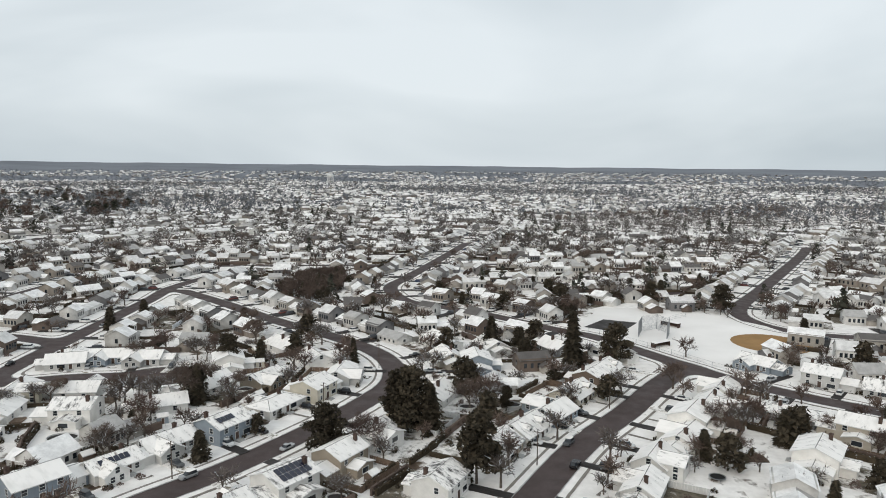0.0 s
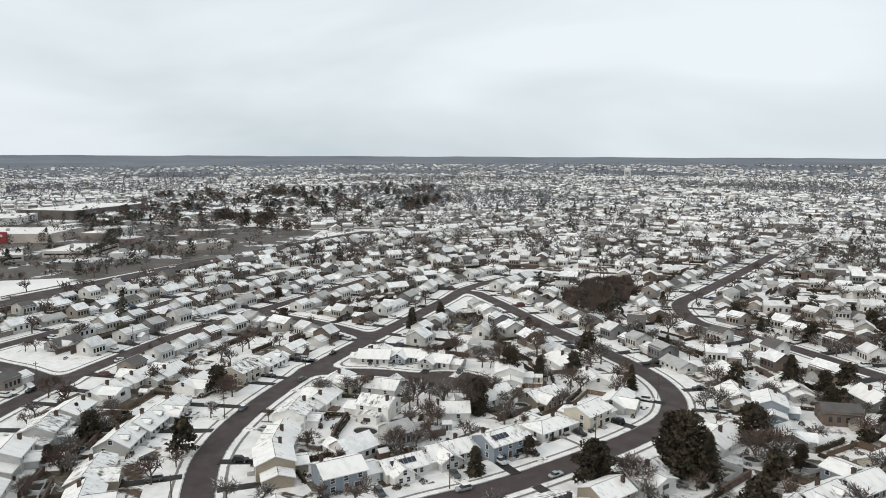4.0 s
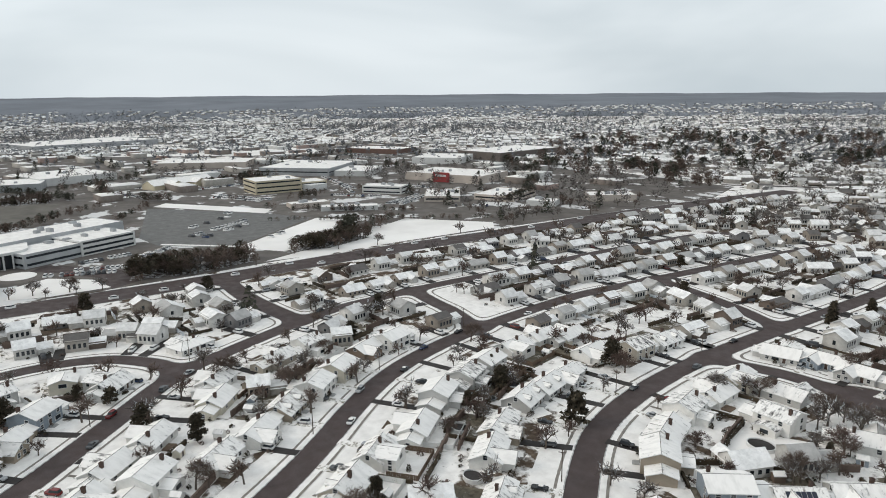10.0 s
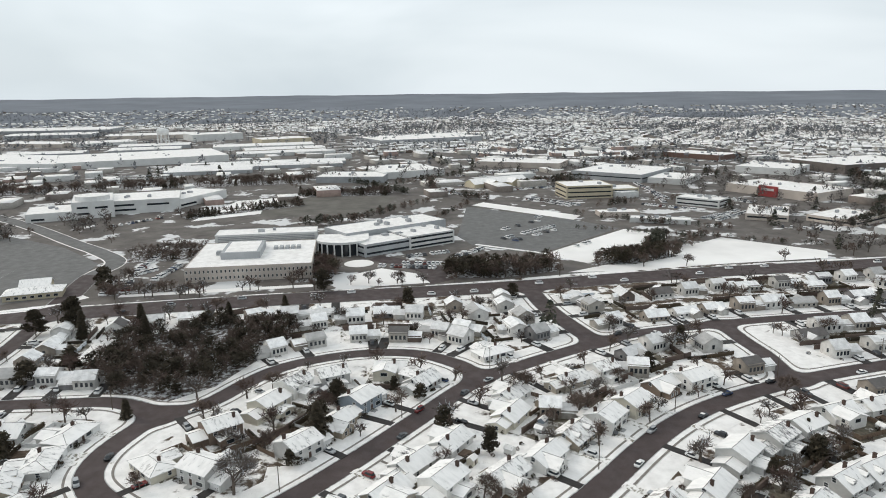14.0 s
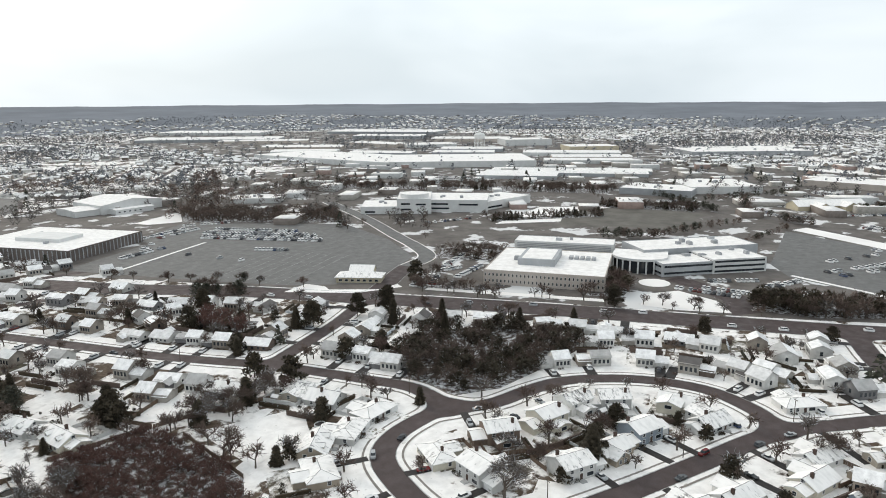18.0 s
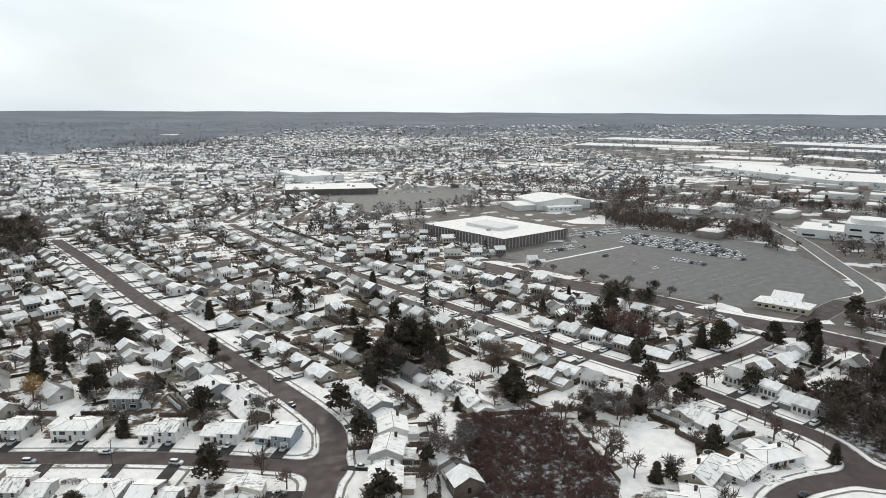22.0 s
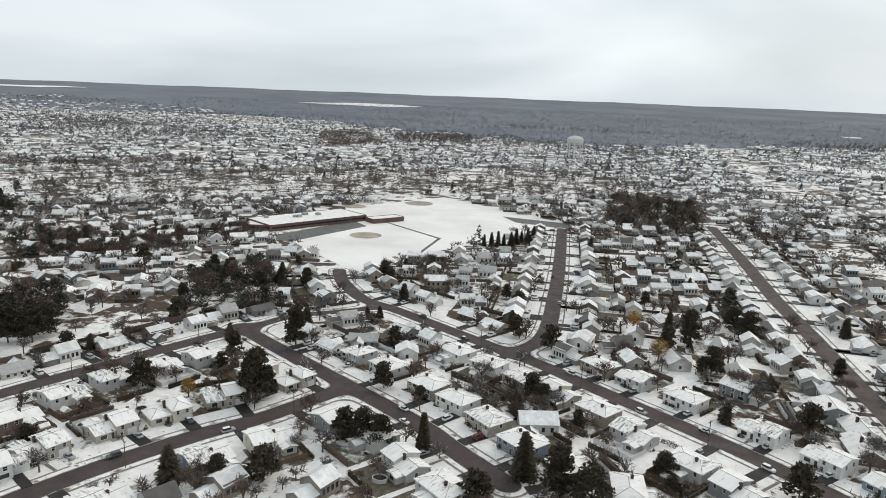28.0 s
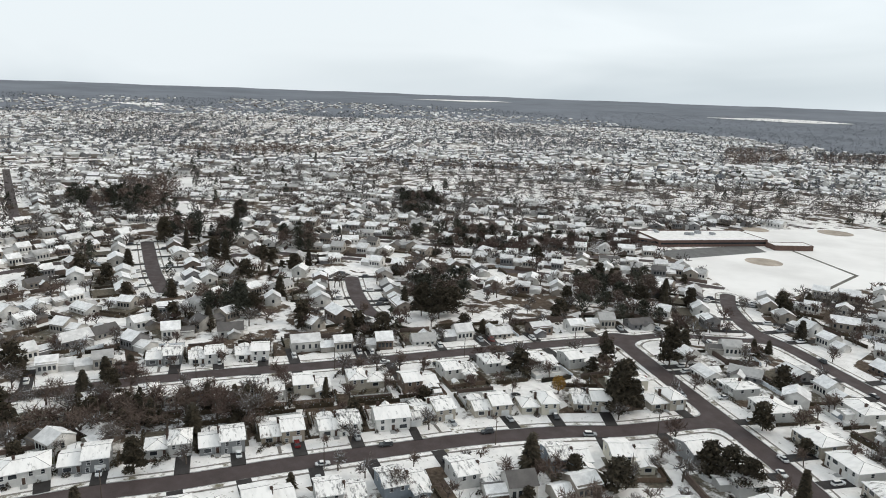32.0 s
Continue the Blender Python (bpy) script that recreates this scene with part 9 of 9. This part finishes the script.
M_FARCAR = by_island("far_car_paint", ((0.0, (0.75, 0.74, 0.73)), (0.62, (0.35, 0.36, 0.37)), (0.78, (0.05, 0.05, 0.055)), (0.94, (0.13, 0.035, 0.03)), (0.97, (0.04, 0.06, 0.12))), 0.35)
rows = list(DRIVE_CARS)
r = random.Random(77)
for a, b, n, keep in (((-496, -396), (-515, -287), 36, 0.95), ((-502, -398), (-521, -290), 36, 0.95), ((-513, -407), (-532, -301), 35, 0.92), ((-519, -409), (-538, -303), 35, 0.92), ((-535, -411), (-548, -330), 26, 0.9), ((-468, -322), (-473, -294), 9, 1.0), ((-408, -402), (-452, -398), 14, 0.85), ((-440, -410), (-462, -420), 8, 0.7), ((-468, -444), (-531, -440), 20, 0.9), ((-540, -452), (-572, -420), 14, 0.8), ((-484, -432), (-540, -428), 18, 0.5), ((-427, -170), (-430, -150), 7, 0.9), ((-440, -160), (-464, -144), 9, 0.9), ((-455, -158), (-520, -157), 18, 0.8), ((-432, -140), (-470, -134), 12, 0.8), ((-625, -233), (-664, -200), 14, 0.6),
                      ((-440, -424), (-430, -300), 12, 0.3), ((-520, 96), (-566, 150), 14, 0.6), ((-512, 104), (-560, 158), 14, 0.5), ((-545, 92), (-600, 150), 16, 0.3), ((-470, 128), (-500, 160), 8, 0.4),
                      ((-402, -160), (-440, -166), 10, 0.8), ((-410, -150), (-446, -156), 10, 0.7), ((-470, 60), (-490, 75), 8, 0.8), ((-462, 50), (-482, 64), 8, 0.7), ((-430, -860), (-600, -790), 30, 0.6), ((-440, -730), (-540, -700), 20, 0.6)):
    dx, dy = b[0] - a[0], b[1] - a[1]
    turn = math.atan2(dy, dx) + math.pi / 2
    for k in range(n):
        if r.random() < keep:
            rows.append((a[0] + dx * k / n, a[1] + dy * k / n, turn, 5.2, 2.0, 1.9))
for a, b, n, keep in (((-815, 312), (-690, 300), 40, 0.85), ((-765, 309), (-663, 286), 36, 0.8), ((-566, 293), (-605, 341), 20, 0.9), ((-574, 288), (-613, 336), 20, 0.8), ((-779, 135), (-806, 215), 28, 0.8), ((-796, 78), (-744, 97), 18, 0.9), ((-722, 165), (-664, 200), 24, 0.9), ((-716, 156), (-658, 191), 24, 0.7), ((-757, 98), (-764, 119), 8, 0.9),
                      ((-1026, -390), (-1011, -302), 30, 0.9), ((-1000, -385), (-985, -296), 30, 0.9), ((-975, -372), (-940, -285), 30, 0.9), ((-955, -366), (-902, -265), 36, 0.9), ((-447, 0), (-436, 38), 14, 0.9), ((-471, 20), (-483, 54), 12, 0.9), ((-452, 16), (-446, 44), 10, 0.9), ((-594, 308), (-573, 279), 12, 0.9), ((-660, 262), (-620, 300), 18, 0.8), ((-530, 330), (-505, 366), 14, 0.6), ((-629, 128), (-600, 150), 9, 0.5), ((-702, 330), (-650, 372), 22, 0.7), ((-710, 338), (-658, 380), 22, 0.6)):
    dx, dy = b[0] - a[0], b[1] - a[1]
    turn = math.atan2(dy, dx) + math.pi / 2
    for k in range(n):
        if r.random() < keep:
            rows.append((a[0] + dx * k / n, a[1] + dy * k / n, turn, 5.0, 2.0, 1.8))
for _ in range(20):
    x, y, turn = r.uniform(-1100, -830), r.uniform(-60, 560), r.choice((0.3, 1.87))
    for k in range(r.randrange(5, 16)):
        for side in (0, 1) if r.random() < 0.6 else (0,):
            if r.random() < 0.75:
                rows.append((x - math.sin(turn) * 2.9 * k + math.cos(turn) * 5.6 * side, y + math.cos(turn) * 2.9 * k + math.sin(turn) * 5.6 * side, turn, 4.8, 1.9, 1.6))
for k in range(26):
    y = -240 + k * 33 + r.uniform(-10, 10)
    ln = LINES["main_road"][1]
    i = int(np.abs(ln[:, 1] - y).argmin())
    rows.append((ln[i, 0] + r.choice((-6, -2.5, 2.5, 6)), ln[i, 1], 1.57, 4.8, 1.9, 1.6))
far_boxes("far_parked_cars", rows, [M_FARCAR, M_GLASS], "rows of parked cars far off", "cars")
rows = []
for _ in range(420):
    x, y = r.uniform(-1340, -560), r.uniform(-600, 630)
    near_block = any(abs(x - (a[0] + b[0]) / 2) < 60 and abs(y - (a[1] + b[1]) / 2) < 70 for a, b, *_ in BLOCKS + BLOCKS_B)
    if near_block or inside(x, y, CAR_PARK) or (x > -720 and -330 < y < 240):
        continue
    if any(math.hypot(x - q[0], y - q[1]) < 46 for q in rows):
        continue
    t = r.choice((0.2, 0.35, 1.77))
    rows.append((x, y, t, r.uniform(14, 50), r.uniform(10, 30), r.uniform(4, 8)))
M_FARSHOP = by_island("far_shop_walls", ((0.0, (0.5, 0.5, 0.49)), (0.35, (0.35, 0.33, 0.3)), (0.6, (0.2, 0.17, 0.15)), (0.85, (0.30, 0.22, 0.19))))


def far_blocks(name, rows, label):
    p = np.array(rows)
    n = len(p)
    c, s = np.cos(p[:, 2]), np.sin(p[:, 2])
    vs = []
    for z in (0.0, 1.0):
        for a, b in ((-1, -1), (1, -1), (1, 1), (-1, 1)):
            lx, ly = a * p[:, 3] / 2, b * p[:, 4] / 2
            vs.append(np.stack([p[:, 0] + c * lx - s * ly, p[:, 1] + s * lx + c * ly, z * p[:, 5]], -1))
    f = np.array([(0, 1, 5, 4), (1, 2, 6, 5), (2, 3, 7, 6), (3, 0, 4, 7), (4, 5, 6, 7)])
    faces = (f[None] + 8 * np.arange(n)[:, None, None]).reshape(-1, 4)
    tagged(bulk(name, np.stack(vs, 1).reshape(-1, 3), faces, [M_FARSHOP, M_FLATROOF], np.tile([0, 0, 0, 0, 1], n)), label, "buildings", "", "stuff")


far_blocks("far_shops", rows, "low flat-roofed shops and works far off")


# bare trees and evergreens among the shops: belts along the lots, and a few loose ones
SHOP_BELTS = [  # ends, trees, spread to the sides, least and greatest height, share of evergreens
    ((-550, 162), (-494, 262), 40, 2.0, 3, 5, 0.5), ((-494, 262), (-442, 344), 36, 2.0, 3, 5, 0.3), ((-609, 178), (-546, 250), 34, 3.5, 4, 7, 0.5), ((-546, 250), (-521, 284), 16, 3.0, 4, 7, 0.6),
    ((-812, 172), (-850, 256), 46, 9.0, 8, 12, 0.5), ((-706, 116), (-770, 64), 36, 6.0, 6, 9, 0.3), ((-770, 64), (-880, 66), 46, 7.0, 6, 9, 0.3), ((-594, 44), (-690, 92), 26, 3.0, 4, 7, 0.3),
    ((-596, -67), (-610, -20), 30, 5.0, 7, 10, 0.5), ((-610, -20), (-660, 12), 24, 5.0, 6, 9, 0.4), ((-660, 12), (-716, 58), 16, 4.0, 5, 8, 0.3), ((-521, 382), (-541, 420), 26, 3.5, 7, 10, 0.8),
    ((-541, 420), (-628, 494), 50, 5.0, 8, 12, 0.7), ((-672, 288), (-690, 330), 14, 4.0, 5, 8, 0.4), ((-650, 205), (-668, 258), 22, 5.0, 5, 9, 0.6), ((-885, -34), (-766, 36), 40, 4.0, 6, 10, 0.9),
    ((-660, 500), (-770, 640), 70, 14.0, 8, 13, 0.5), ((-790, 436), (-900, 440), 20, 5.0, 6, 9, 0.3), ((-930, -30), (-960, -300), 46, 6.0, 5, 9, 0.2), ((-850, 20), (-960, 130), 40, 7.0, 6, 9, 0.3),
    ((-460, 190), (-496, 214), 24, 8.0, 8, 12, 0.85), ((-466, 206), (-506, 252), 46, 10.0, 4, 7, 0.2), ((-1010, 300), (-1120, 460), 46, 12.0, 6, 10, 0.3),
]
rr = np.random.RandomState(52)
firs, bares = [], []
for a, b, n, wide, h0, h1, share in SHOP_BELTS:
    dx, dy = b[0] - a[0], b[1] - a[1]
    d = math.hypot(dx, dy)
    for k in range(n):
        u, o = rr.rand(), rr.normal(0, wide * 0.5)
        spot = (a[0] + dx * u - dy / d * o, a[1] + dy * u + dx / d * o, rr.uniform(h0, h1))
        (firs if rr.rand() < share else bares).append(spot)
while len(bares) < 520:
    x, y = rr.uniform(-1300, -640), rr.uniform(-600, 630)
    if not inside(x, y, CAR_PARK) and all(math.hypot(x - q[0], y - q[1]) > 20 for q in rows):
        bares += [(x + rr.normal(0, 7), y + rr.normal(0, 7), rr.uniform(3.5, 6)) for _ in range(4)]
for spots, wide, tris, mat, words in ((firs, 0.38, 170, M_HAZENEEDLE, "dark evergreens in belts between the lots"), (bares, 0.42, 120, M_TWIG, "bare trees in belts among the shops and works")):
    p = np.array(spots)
    far_trees("shop_trees", p[:, 0], p[:, 1], p[:, 2], p[:, 2] * wide, tris, mat, words, False, 0.32, 0.11)


# dark solar arrays on three roofs
M_SOLAR, _nt, _b = material("solar_glass", 0.12, 0.6)
_b.inputs["Base Color"].default_value = (0.012, 0.016, 0.035, 1)


def solar(x, y, rows_n, cols):
    """An array on the roof slope of the nearest house that faces the town's open side."""
    house = min((o for o in scene.objects if o.parent is None and o.name.split(".")[0] in ("two_storey_house", "cape_house", "gabled_house")), key=lambda o: (o.location.x - x) ** 2 + (o.location.y - y) ** 2)
    kind = house.name.split(".")[0]
    half, eave, rise, mid = {"two_storey_house": (4.1, 4.8, 2.0, 0.0), "cape_house": (4.1, 2.6, 2.8, 0.0), "gabled_house": (3.6, 2.8, 2.2, 0.8)}[kind]
    toward = house.matrix_basis.inverted() @ Vector((0, 0, 0))
    side = -1 if toward.y < 0 else 1
    tilt = math.degrees(math.atan2(rise, half))
    for i in range(cols):
        for j in range(rows_n):
            s = Shape()
            s.box(-0.5, 0.5, -0.8, 0.8, 0.0, 0.06)
            u = (j + 0.5) / rows_n
            yy = mid + side * half * (1 - 0.12 - 0.76 * u)
            zz = eave + rise * (1 - abs(yy - mid) / half) + 0.36
            part("solar_panel", s, M_SOLAR, house, "dark solar panel", pose(-3.6 + 1.15 * i, yy, zz, -side * tilt))


solar(-40, 147, 2, 6)
solar(-65, 177, 1, 4)
solar(-82, 154, 1, 6)
